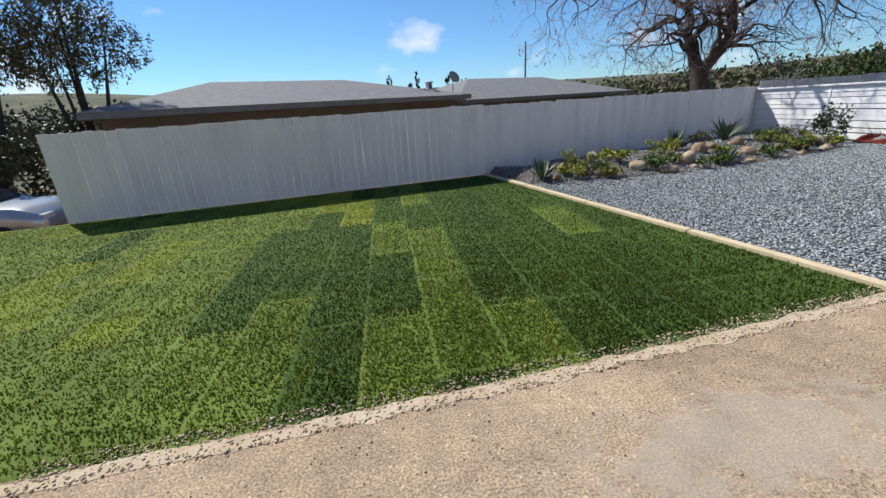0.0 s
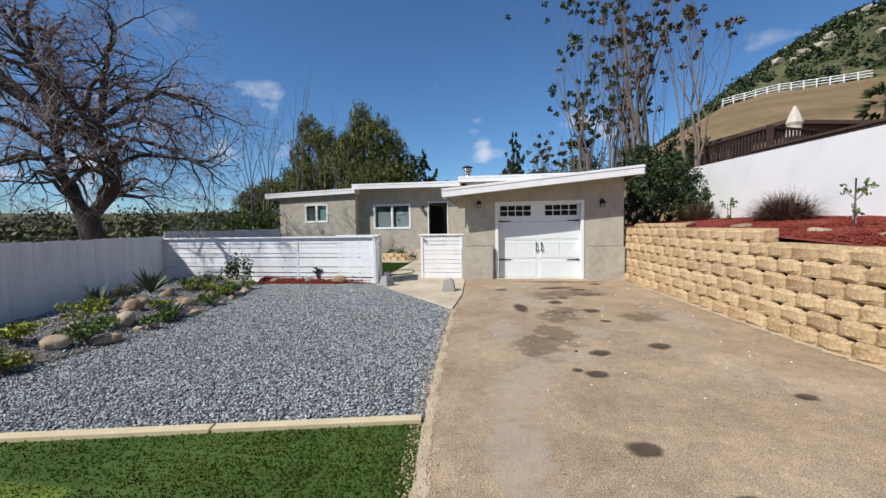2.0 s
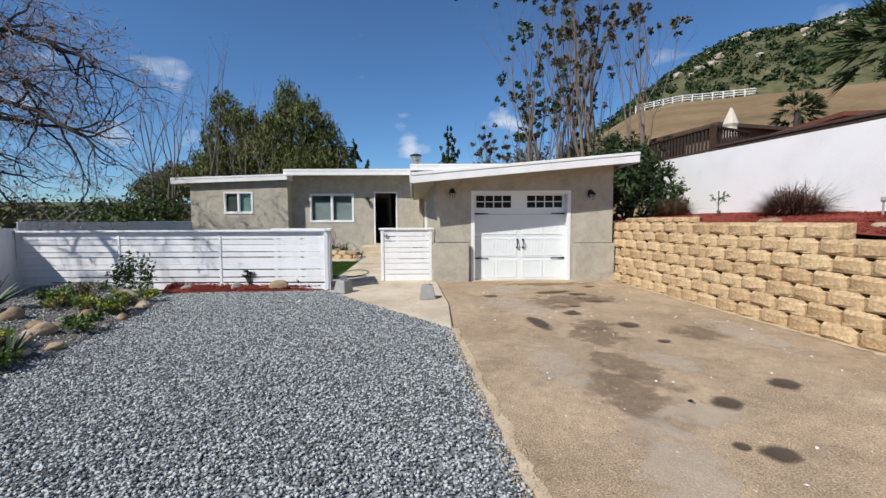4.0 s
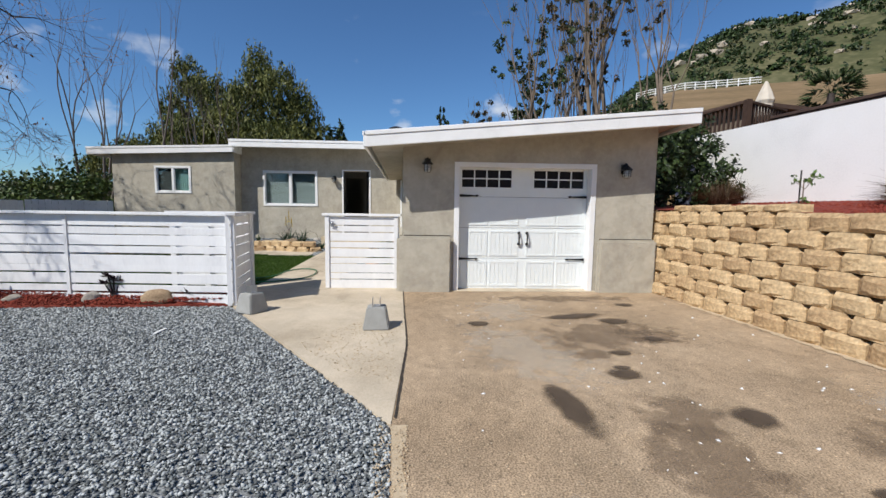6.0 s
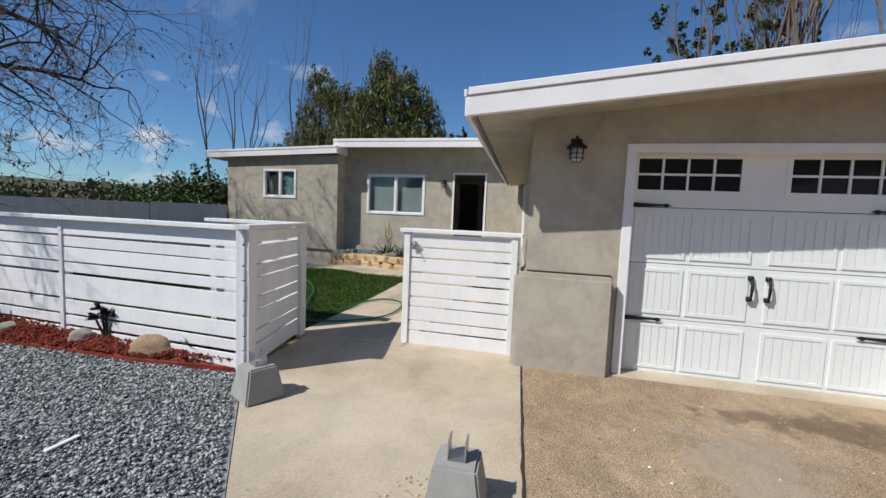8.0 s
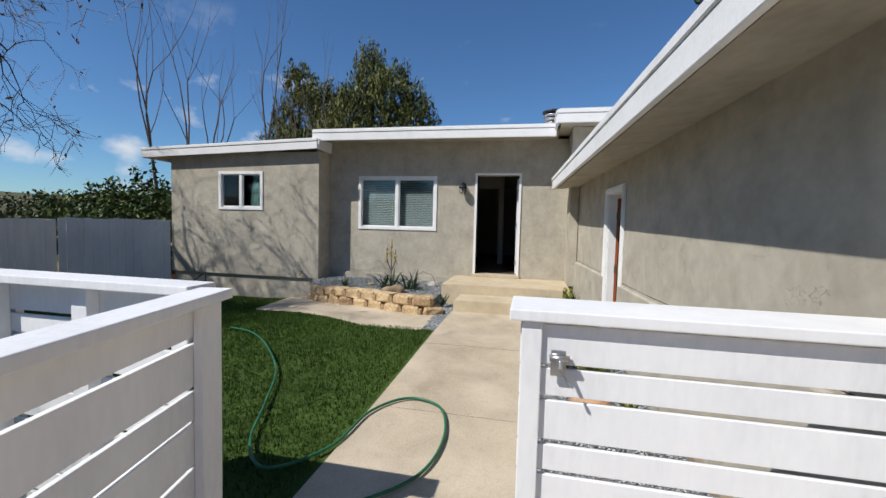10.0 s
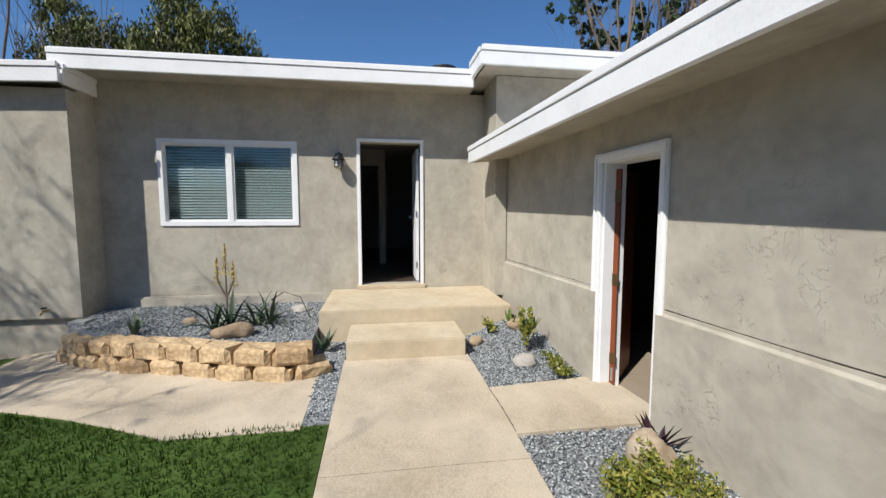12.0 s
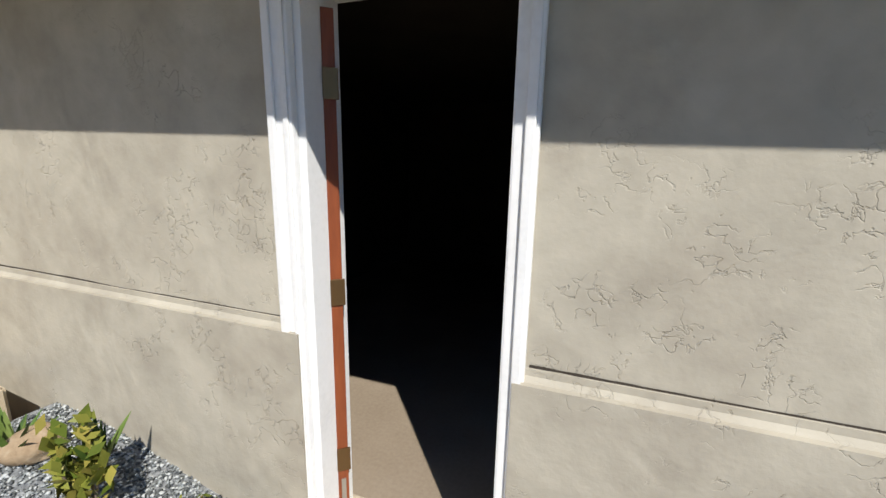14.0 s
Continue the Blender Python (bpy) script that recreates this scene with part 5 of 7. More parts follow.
limb(w, [(18.5, 5.9, 0.25), (18.6, 6.05, 0.55), (18.6, 6.25, 0.62), (18.6, 6.4, 0.52)], [0.006, 0.005, 0.004, 0.012], 4)
soup_part("stem", w, BARK, t)

# gravel banked up against the landing
def mound(x, y):
    return court(x, y) + 0.20 * smooth(16.75, 17.95, x) * smooth(4.14, 3.45, y)


bm = bmesh.new()
gx, gy = np.linspace(16.72, 18.12, 15), np.linspace(3.2, 4.15, 11)
vs = [[bm.verts.new((x, y, mound(x, y) - 0.012)) for y in gy] for x in gx]
for i in range(14):
    for j in range(10):
        bm.faces.new((vs[i][j], vs[i + 1][j], vs[i + 1][j + 1], vs[i][j + 1]))
solid("gravel_bank", bm, GRAVEL_BED, "grey gravel banked up against the landing", "gravel", shade=True)

# plants along the path
clump("jade_plant", (15.1, 3.75, 0.06), (0.2, 0.18, 0.15), 1300, 0.019, JADE_LEAF, "yellow-green jade succulent in gravel", "succulent", 12)
clump("jade_plant", (14.95, 3.5, 0.06), (0.17, 0.17, 0.12), 900, 0.018, JADE_LEAF, "low yellow-green jade succulent in gravel", "succulent", 10)
clump("jade_plant", (15.28, 3.45, 0.06), (0.18, 0.16, 0.1), 800, 0.018, JADE_LEAF, "low yellow-green jade succulent by a stone", "succulent", 9)
rock((15.48, 3.38, 0.05), (0.13, 0.15, 0.16), STONE_TAN, "pink-tan stone by the side pad", 20)
agave((15.62, 3.26, 0.06), 0.26, 16, "dark spiky aloe by the wall", AEONIUM, 0.9)
agave((14.72, 3.36, 0.05), 0.24, 22, "bright green rosette in gravel", GREEN_LEAF, 1.0)
rock((14.14, 3.62, 0.02), (0.19, 0.17, 0.2), material("orange_sandstone", ((0.30, 0.15, 0.075), (0.45, 0.26, 0.14), (0.55, 0.36, 0.22)), 5.0, 0.9, 0.5, 40.0), "orange-tan stone in gravel", 50)
agave((14.25, 3.3, 0.05), 0.22, 16, "brown-green aloe beside a stone", JADE_LEAF, 1.0)
agave((17.82, 3.55, mound(17.82, 3.55)), 0.2, 20, "bright green rosette below the landing", GREEN_LEAF, 1.0)
rock((17.75, 3.5, mound(17.75, 3.5)), (0.09, 0.1, 0.08), STONE_TAN, "small tan stone below the landing", 0)
rock((17.7, 3.98, mound(17.7, 3.98)), (0.07, 0.08, 0.07), STONE_TAN, "small tan stone beside the step", 30)
clump("pencil_plant", (17.25, 3.55, mound(17.25, 3.55)), (0.12, 0.1, 0.24), 180, 0.04, JADE_LEAF, "upright yellowing aloe in gravel", "succulent", 8)
agave((17.28, 3.5, mound(17.28, 3.5) + 0.2), 0.2, 14, "upright spiky green aloe in gravel", GREEN_LEAF, 0.7)
rock((17.05, 3.65, mound(17.05, 3.65)), (0.085, 0.11, 0.07), STONE_GREY, "pale grey stone in gravel", 10)
clump("trailing_succulent", (16.78, 3.36, 0.08), (0.2, 0.14, 0.08), 620, 0.018, JADE_LEAF, "trailing green succulent by the door frame", "succulent", 9)
clump("trailing_succulent", (17.0, 3.38, mound(17.0, 3.38)), (0.14, 0.12, 0.06), 300, 0.019, JADE_LEAF, "trailing green succulent by the door frame", "succulent", 6)
clump("small_succulent", (17.85, 3.8, mound(17.85, 3.8)), (0.12, 0.12, 0.1), 90, 0.03, JADE_LEAF, "small brown-green succulent by the step", "succulent", 6)


# ---- hoses ----
HOSE = material("green_hose", ((0.015, 0.10, 0.05), (0.03, 0.17, 0.08)), 6.0, 0.4, 0.02, 40.0)
t = thing("garden_hose", (14.0, 5.6, 0.03), "green garden hose looping over lawn and path", "hose")
pts = [(15.7, 8.3), (15.45, 7.8), (15.0, 7.25), (14.3, 6.62), (13.6, 6.25), (13.1, 6.0), (12.85, 5.7), (13.2, 5.45), (13.75, 5.38), (14.05, 5.15), (13.95, 4.85), (13.5, 4.72), (13.0, 4.8), (12.6, 5.2), (12.4, 5.6)]
ln = smooth_line([(x, y, court(x, y) + (0.035 if y < 5.5 else 0.05)) for x, y in pts])
part("tube", tube(bmesh.new(), ln, 0.011, 8), HOSE, t, "", True)
t = thing("garden_hose", (15.5, 9.4, 0.0), "second green hose end lying on the lawn", "hose")
ln = smooth_line([(x, y, court(x, y) + 0.05) for x, y in ((16.2, 9.95), (15.8, 9.5), (15.3, 9.1), (14.7, 8.5), (14.0, 8.3))])
part("tube", tube(bmesh.new(), ln, 0.011, 8), HOSE, t, "", True)
t = thing("standpipe", (18.2, 10.9, -0.2), "thin black bent pipe standing by the wing", "pipe")
part("pipe", tube(bmesh.new(), smooth_line([(18.4, 11.7, -0.22), (18.42, 11.55, 0.1), (18.4, 11.3, 0.3), (18.38, 11.15, 0.33), (18.3, 11.1, 0.0), (18.28, 11.1, -0.25)]), 0.012, 8), BLACK_IRON, t, "", True)
t = thing("wall_tap", (19.0, 9.15, 0.36), "small brass garden tap on the wing wall", "tap")
part("spout", tube(bmesh.new(), [(19.0, 9.15, 0.40), (18.90, 9.15, 0.40), (18.86, 9.15, 0.36)], 0.013, 8), plain("brass", (0.35, 0.25, 0.1), 0.35, 0.9), t)
part("wheel", lathe(bmesh.new(), [(0.03, 0.43), (0.032, 0.437), (0.03, 0.444)], 18.93, 9.15, 12), BLACK_IRON, t)

# roof vent
FX, FY = 22.0, 3.70
t = thing("flue_cap", (FX, FY, 3.6), "round metal flue with ringed cap on the roof", "flue")
part("pipe", lathe(bmesh.new(), [(0.14, 3.56), (0.14, 4.36)], FX, FY), STEEL, t, "", True)
for z in (4.24, 4.35, 4.46):
    part("ring", lathe(bmesh.new(), [(0.21, z), (0.25, z + 0.045), (0.21, z + 0.06), (0.17, z + 0.06)], FX, FY), STEEL, t, "", True)
part("cap", lathe(bmesh.new(), [(0.28, 4.56), (0.28, 4.60), (0.07, 4.67)], FX, FY), BLACK_IRON, t, "dark flue cap", True)


# ---- trees ----
def bare_tree():
    rng = np.random.default_rng(11)
    x0, y0 = 12.2, 15.4
    at = (x0, y0, land(x0, y0))
    t = thing("bare_tree", at, "large leafless spreading tree with fine mauve twigs behind the fence", "tree")
    thick, thin, tips = Soup(), Soup(), []

    def place(u, v, z):
        return (x0 + 0.27 * u + 0.96 * v, y0 - 0.96 * u + 0.27 * v, z)

    limb(thick, [(x0 + 0.05, y0, at[2] - 0.2), place(0.0, 0, 1.0), place(-0.1, 0, 1.5), place(-0.2, 0, 2.1)], [0.44, 0.37, 0.33, 0.31], 10)
    limbs = [([(-0.25, 0, 1.95), (-0.72, 0.1, 3.0), (-1.0, 0.1, 4.1), (-1.06, 0.1, 5.1)], 0.25), ([(-1.06, 0.1, 5.0), (-1.9, -0.5, 6.2), (-3.4, -1.1, 7.1), (-5.2, -1.6, 7.3)], 0.15),
             ([(-1.06, 0.1, 5.1), (-1.35, 0.9, 6.7), (-2.2, 1.7, 8.0), (-2.8, 2.4, 9.1)], 0.14), ([(-1.0, 0.1, 5.1), (-0.8, -0.6, 6.6), (-1.2, -1.2, 7.9), (-1.3, -1.6, 8.8)], 0.13),
             ([(-0.85, 0.1, 3.7), (-2.2, 0.5, 4.2), (-3.7, 0.9, 3.9), (-5.0, 1.2, 3.3)], 0.10), ([(-0.9, 0.1, 4.2), (-1.5, -1.6, 4.9), (-2.1, -3.3, 5.2), (-2.4, -4.8, 4.9)], 0.12),
             ([(-0.15, 0, 1.95), (0.5, 0, 2.6), (0.75, 0.1, 3.5), (0.4, 0.1, 4.4), (0.0, 0.2, 5.1)], 0.23), ([(0.0, 0.2, 5.1), (0.25, 0.4, 6.1), (0.5, 0.3, 7.2), (0.8, 0.2, 8.2)], 0.14),
             ([(0.5, 0.1, 3.9), (1.3, -0.3, 4.5), (2.6, -0.6, 4.3), (4.1, -1.0, 3.5)], 0.10), ([(0.0, 0.2, 5.1), (1.2, 0.9, 6.3), (2.4, 1.1, 6.4), (3.5, 1.2, 5.8)], 0.11),
             ([(0.4, 0.1, 4.3), (0.8, -1.5, 5.1), (1.1, -3.0, 5.6), (1.4, -4.6, 5.4)], 0.12),
             ([(0.1, 0.2, 5.0), (0.3, 1.9, 5.7), (0.1, 3.5, 6.2), (0.5, 5.0, 5.9)], 0.11), ([(-1.0, 0.1, 4.9), (-1.8, 1.8, 5.5), (-2.7, 3.4, 5.6)], 0.11),
             ([(-1.3, -0.2, 5.5), (-2.3, -2.0, 6.7), (-3.3, -3.3, 7.0)], 0.10), ([(-1.1, 0.1, 5.4), (-1.7, 0.3, 7.0), (-1.7, 0.2, 8.6), (-1.4, 0.0, 9.9)], 0.12),
             ([(-1.9, -0.5, 6.2), (-2.9, -0.2, 7.6), (-4.0, 0.0, 8.5)], 0.10), ([(0.5, 0.1, 3.7), (1.5, 1.2, 4.3), (2.9, 2.3, 4.2)], 0.09), ([(0.8, -1.5, 5.1), (2.0, -2.6, 5.7), (3.2, -3.4, 5.2)], 0.08)]
    for pts, r in limbs:
        line = np.array([place(*p) for p in smooth_line(pts, 3)])
        line[1:-1] += rng.normal(0, 0.05, (len(line) - 2, 3))
        n = len(line)
        limb(thick, line, [r * (1 - 0.62 * i / (n - 1)) for i in range(n)], 7)
        for i in range(2 if len(pts) > 3 else 4, n):
            d = line[min(i + 1, n - 1)] - line[i - 1]
            d /= np.linalg.norm(d)
            for _ in range(3 if i == n - 1 else 2):
                w = d * 0.8 + rng.normal(0, 0.62, 3) + (0, 0, 0.05)
                w /= np.linalg.norm(w)
                grow(thick, thin, line[i], w, rng.uniform(0.75, 1.2), r * (0.42 - 0.18 * i / n), 4, rng, tips, 0.10, 0.60, (2, 3), 0.24, 0.0, 0.78)
    soup_part("trunk", thick, BARK, t)
    soup_part("fine_branching", thin, TWIG, t, "fine mauve-grey twigs")
    s = Soup()
    pick = np.asarray(tips)[rng.random(len(tips)) < 0.10]
    leaves(s, pick, 2, (0.10, 0.10, 0.10), 0.045, rng, 0.5)
    soup_part("seed_pod", s, SEED_POD, t, "scattered dry brown seed pods")


bare_tree()


def stem_tree(name, at, stems, height, lean, mat, leaf, count, size, label, seed, level=3, thin_mat=None, frac=0.6, low=0.0):
    """Several thin stems rising from one foot, with leaves in loose tufts at the twig ends."""
    rng = np.random.default_rng(seed)
    t = thing(name, at, label, "tree")
    thick, thin, tips = Soup(), Soup(), []
    for k in range(stems):
        az = rng.uniform(0, 6.28)
        d = np.array((lean * np.cos(az), lean * np.sin(az), 1.0))
        d /= np.linalg.norm(d)
        p = np.array(at) + (0.3 * np.cos(az), 0.3 * np.sin(az), -0.1)
        grow(thick, thin, p, d, height * rng.uniform(0.34, 0.5), 0.02 + 0.010 * height * rng.uniform(0.5, 0.9), level, rng, tips, 0.0, 0.27, (2, 3), 0.08, 0.18, 0.66)
    soup_part("stem", thick, mat, t)
    soup_part("fine_branching", thin, thin_mat or mat, t)
    if count:
        s = Soup()
        pick = np.asarray(tips)
        pick = pick[(rng.random(len(pick)) < frac) & (pick[:, 2] > at[2] + low * height)]
        leaves(s, pick, count, (size * 1.9, size * 1.9, size * 1.7), size, rng, 0.2, 0.6)
        soup_part("foliage", s, leaf, t)
    return t


TUFT = leafy("brown_green_tufts", ((0.022, 0.024, 0.010), (0.06, 0.055, 0.022), (0.13, 0.085, 0.035)))
for i, (x, y, h) in enumerate(((26.6, -4.1, 14.2), (25.6, -6.3, 14.0), (24.2, -8.2, 8.6), (28.5, -2.8, 9.2), (27.5, -5.6, 11.5), (31.0, -1.8, 7.2))):
    stem_tree("sparse_tree", (x, y, land(x, y)), 6, h, 0.12, PALE_TWIG, DARK_LEAF if i % 3 == 0 else TUFT, 22, 0.105, "tall sparse tree with pale stems and leaf tufts at the tips", 30 + i, 4, None, 0.10 if i in (2, 5) else 0.2, 0.42)
for i, (x, y, h) in enumerate(((22.3, 15.7, 8.0), (27.7, 16.4, 11.2), (26.6, 13.4, 8.2), (25.4, 18.0, 9.2), (29.5, 15.0, 9.6))):
    stem_tree("bare_sapling", (x, y, land(x, y)), 2, h, 0.16, SAPLING, None, 0, 0.05, "tall leafless sapling with pale branches behind the house", 50 + i, 3)


def crown_tree(name, at, blobs, leaf, n, size, label, seed, hang=0.0, trunk=0.35, wood=None):
    """A trunk with limbs into each lobe of an uneven leafy crown."""
    rng = np.random.default_rng(seed)
    t = thing(name, at, label, "tree")
    w, s = Soup(), Soup()
    at = np.array(at, float)
    for bx, by, bz, r, h in blobs:
        c = np.array((bx, by, bz))
        mid = at * 0.5 + c * 0.5 + (0, 0, -0.1 * h)
        limb(w, [at, mid, c], [trunk, trunk * 0.55, trunk * 0.15], 6)
        m = max(10, int(n * r * r * h / 40))
        cen = []
        for _ in range(m):
            v = rng.normal(0, 1, 3)
            v /= np.linalg.norm(v)
            q = v * rng.uniform(0.45, 1.0) * (1 + 0.35 * noise.noise(Vector(v) * 2.0 + Vector((bx, by, bz))))
            cen.append(c + q * (r, r, h))
        leaves(s, cen, 16, (0.16 * r, 0.16 * r, 0.22 * h), size, rng, hang, 0.30 if hang else 0.5)
    soup_part("trunk", w, wood or BARK, t)
    soup_part("crown", s, leaf, t)
    return t


crown_tree("pepper_tree", (33.3, 12.6, land(33.3, 12.6)), ((33.4, 13.6, 10.1, 1.1, 1.9), (33.2, 12.2, 8.9, 1.5, 1.9), (33.5, 10.9, 7.0, 1.3, 2.2), (33.0, 14.4, 7.4, 1.6, 2.3), (33.0, 12.5, 5.0, 2.6, 2.2), (33.4, 9.9, 5.2, 1.2, 1.8)), PEPPER, 3400, 0.12, "tall drooping green pepper tree behind the house", 71, 0.9)
crown_tree("pepper_tree", (34.4, 19.0, land(34.4, 19.0)), ((34.6, 18.8, 9.9, 1.1, 1.7), (34.3, 17.3, 8.6, 1.4, 1.7), (34.4, 19.6, 7.6, 0.95, 1.8), (34.0, 22.0, 4.6, 1.7, 1.5), (34.0, 18.6, 5.6, 2.2, 2.0), (34.0, 16.2, 6.4, 1.5, 2.0), (34.0, 24.0, 3.8, 1.6, 1.4)), PEPPER, 3400, 0.12, "broad drooping green pepper tree behind the house", 72, 0.9)
crown_tree("dark_tree", (62, 14.6, land(62, 14.6)), ((62, 14.6, 11, 1.6, 2.2), (62, 13, 9, 1.6, 2.0), (62, 16.2, 9, 1.7, 2.0), (62, 12, 6.5, 2.4, 2.0), (62, 15, 6, 2.6, 2.4)), DARK_LEAF, 200, 0.28, "dark round-crowned tree far behind the house", 73)
crown_tree("conifer", (60, 0.6, land(60, 0.6)), ((60, 0.6, 13.2, 0.7, 1.6), (60, 0.3, 11, 1.4, 1.8), (60, 0.9, 8.6, 2.0, 2.0), (60, 0.4, 6, 2.4, 2.2)), DARK_LEAF, 260, 0.26, "dark pointed conifer far behind the house", 74)
crown_tree("garden_bush", (20.9, 16.0, land(20.9, 16.0)), ((20.9, 15.6, 1.8, 1.3, 1.3), (21.2, 17.4, 1.3, 1.5, 1.2), (20.6, 14.6, 1.5, 1.0, 1.1), (22, 19.8, 1.2, 1.6, 1.3)), leafy("bush_leaves", ((0.02, 0.04, 0.01), (0.05, 0.085, 0.02), (0.10, 0.14, 0.035))), 2600, 0.08, "leafy green bush beyond the wing", 75, 0.0, 0.1)
crown_tree("garden_bush", (14.6, -3.1, 1.35), ((13.9, -2.5, 2.2, 0.7, 0.7), (14.5, -3.1, 2.8, 0.85, 0.8), (15.3, -3.8, 3.0, 0.85, 0.9), (13.5, -2.2, 1.8, 0.45, 0.45), (15.6, -3.0, 3.5, 0.8, 0.8), (16.4, -4.2, 3.2, 0.65, 0.9), (14.4, -3.9, 2.0, 0.8, 0.7)), DARK_LEAF, 11000, 0.06, "dense dark green bush between garage and boundary wall", 76, 0.0, 0.06)
crown_tree("garden_bush", (29, -5.5, land(29, -5.5)), ((29, -7.0, 5.2, 1.9, 1.6), (30, -3.8, 5.0, 1.8, 1.5), (31, -0.8, 4.6, 1.6, 1.4), (28, -9.2, 5.6, 1.7, 1.5), (32, 1.5, 4.4, 1.5, 1.2)), OLIVE_LEAF, 1300, 0.10, "mixed olive bushes behind the garage", 77, 0.0, 0.12)
for i, (x, y, h) in enumerate(((-9.4, 15.6, 6.3), (-12.3, 15.2, 6.0), (-16.0, 14.0, 6.2))):
    z = land(x, y)
    crown_tree("street_tree", (x, y, z), ((x, y, h - 1.6, 1.5, 1.2), (x - 1.2, y + 0.4, h - 2.3, 1.3, 1.1), (x + 1.2, y, h - 2.4, 1.2, 1.1), (x, y - 0.6, h - 3.0, 1.2, 1.0), (x + 0.2, y, h - 0.9, 1.0, 0.8)), OLIVE_LEAF, 3600, 0.07, "airy dark-limbed street tree beyond the fence end", 80 + i, 0.3, 0.14)
    crown_tree("scrub_bush", (x - 0.5, y - 1.5, land(x - 0.5, y - 1.5)), ((x - 0.5, y - 1.5, 0.5, 1.5, 1.1), (x + 1.2, y - 0.5, 0.3, 1.2, 1.0), (x - 2, y - 1, 0.6, 1.3, 1.2)), OLIVE_LEAF, 700, 0.09, "dark olive scrub under the street trees", 90 + i, 0.0, 0.06)


# ---- upper bank ----
def grass_bush(at, length, n, mat, label, lean=0.9):
    t = thing("grass_bush", at, label, "ornamental grass")
    s = Soup()
    rng = np.random.default_rng(int(at[0] * 31))
    for _ in range(32):
        az, q = rng.uniform(0, 6.28), 0.34 * length * rng.random() ** 0.5
        blades(s, (at[0] + q * math.cos(az), at[1] + q * math.sin(az), at[2] - 0.03), n // 32, length * rng.uniform(0.7, 1.0), 0.011, lean, rng, 0.7)
    soup_part("blade_tuft", s, mat, t)
    return t


grass_bush((10.04, -4.15, 1.47), 0.92, 2600, DRY_GRASS, "purple-brown fountain grass clump on the mulched bank", 0.8)
grass_bush((13.93, -4.0, 1.55), 0.80, 2000, TAN_GRASS, "tan dry grass clump on the mulched bank", 0.75)
for x, y in ((11.83, -3.9), (7.42, -3.5)):
    t = thing("rose_sapling", (x, y, 1.5), "small leafy rose sapling on the mulched bank", "sapling")
    w, s = Soup(), Soup()
    limb(w, [(x, y, 1.45), (x + 0.02, y, 1.7), (x - 0.02, y + 0.04, 1.98)], [0.012, 0.01, 0.007], 5)
    for p in ((0.1, 0.1, 0.45), (-0.12, -0.06, 0.5), (0.05, -0.15, 0.42)):
        limb(w, [(x, y, 1.8), (x + p[0], y + p[1], 1.5 + p[2])], [0.006, 0.004], 4)
    leaves(s, [(x + 0.1, y + 0.1, 1.97), (x - 0.12, y - 0.06, 2.02), (x + 0.05, y - 0.15, 1.95), (x, y, 1.6)], 16, (0.09, 0.09, 0.08), 0.04, np.random.default_rng(4), 0.2, 0.6)
    soup_part("stem", w, PALE_TWIG, t)
    soup_part("foliage", s, GREEN_LEAF, t)
    k = thing("plant_stake", (x - 0.35, y - 0.25, 1.5), "thin dark stake beside a rose sapling", "stake")
    part("rod", tube(bmesh.new(), [(x + 0.3, y - 0.2, 1.45), (x + 0.3, y - 0.2, 2.15)], 0.012, 6), BLACK_IRON, k)
t = thing("sprinkler_riser", (8.7, -4.4, 1.5), "small grey sprinkler riser on the mulch", "sprinkler")
part("riser", tube(bmesh.new(), [(8.7, -4.4, 1.45), (8.7, -4.4, 1.72)], 0.015, 8), BLOCK_CONC, t)
part("head", lathe(bmesh.new(), [(0.025, 1.72), (0.04, 1.74), (0.03, 1.80)], 8.7, -4.4, 12), BLOCK_CONC, t)
for x, y, z in ((8.9, -2.7, 1.38), (7.4, -3.0, 1.30), (6.6, -3.3, 1.26), (10.4, -2.4, 1.44)):
    rock((x, y, z), (0.16, 0.12, 0.07), STONE_TAN, "tan stone lying on the mulched bank", x * 50)

# ---- neighbours ----
BROWN_WALL = material("brown_plaster", ((0.13, 0.10, 0.075), (0.19, 0.15, 0.115)), 2.0, 0.9, 0.2, 30.0)
BROWN_ROOF = material("brown_roof", ((0.07, 0.045, 0.035), (0.12, 0.08, 0.06)), 3.0, 0.9, 0.3, 20.0)
CANVAS = material("beige_canvas", ((0.5, 0.44, 0.36), (0.62, 0.56, 0.47)), 4.0, 0.9, 0.1, 40.0)


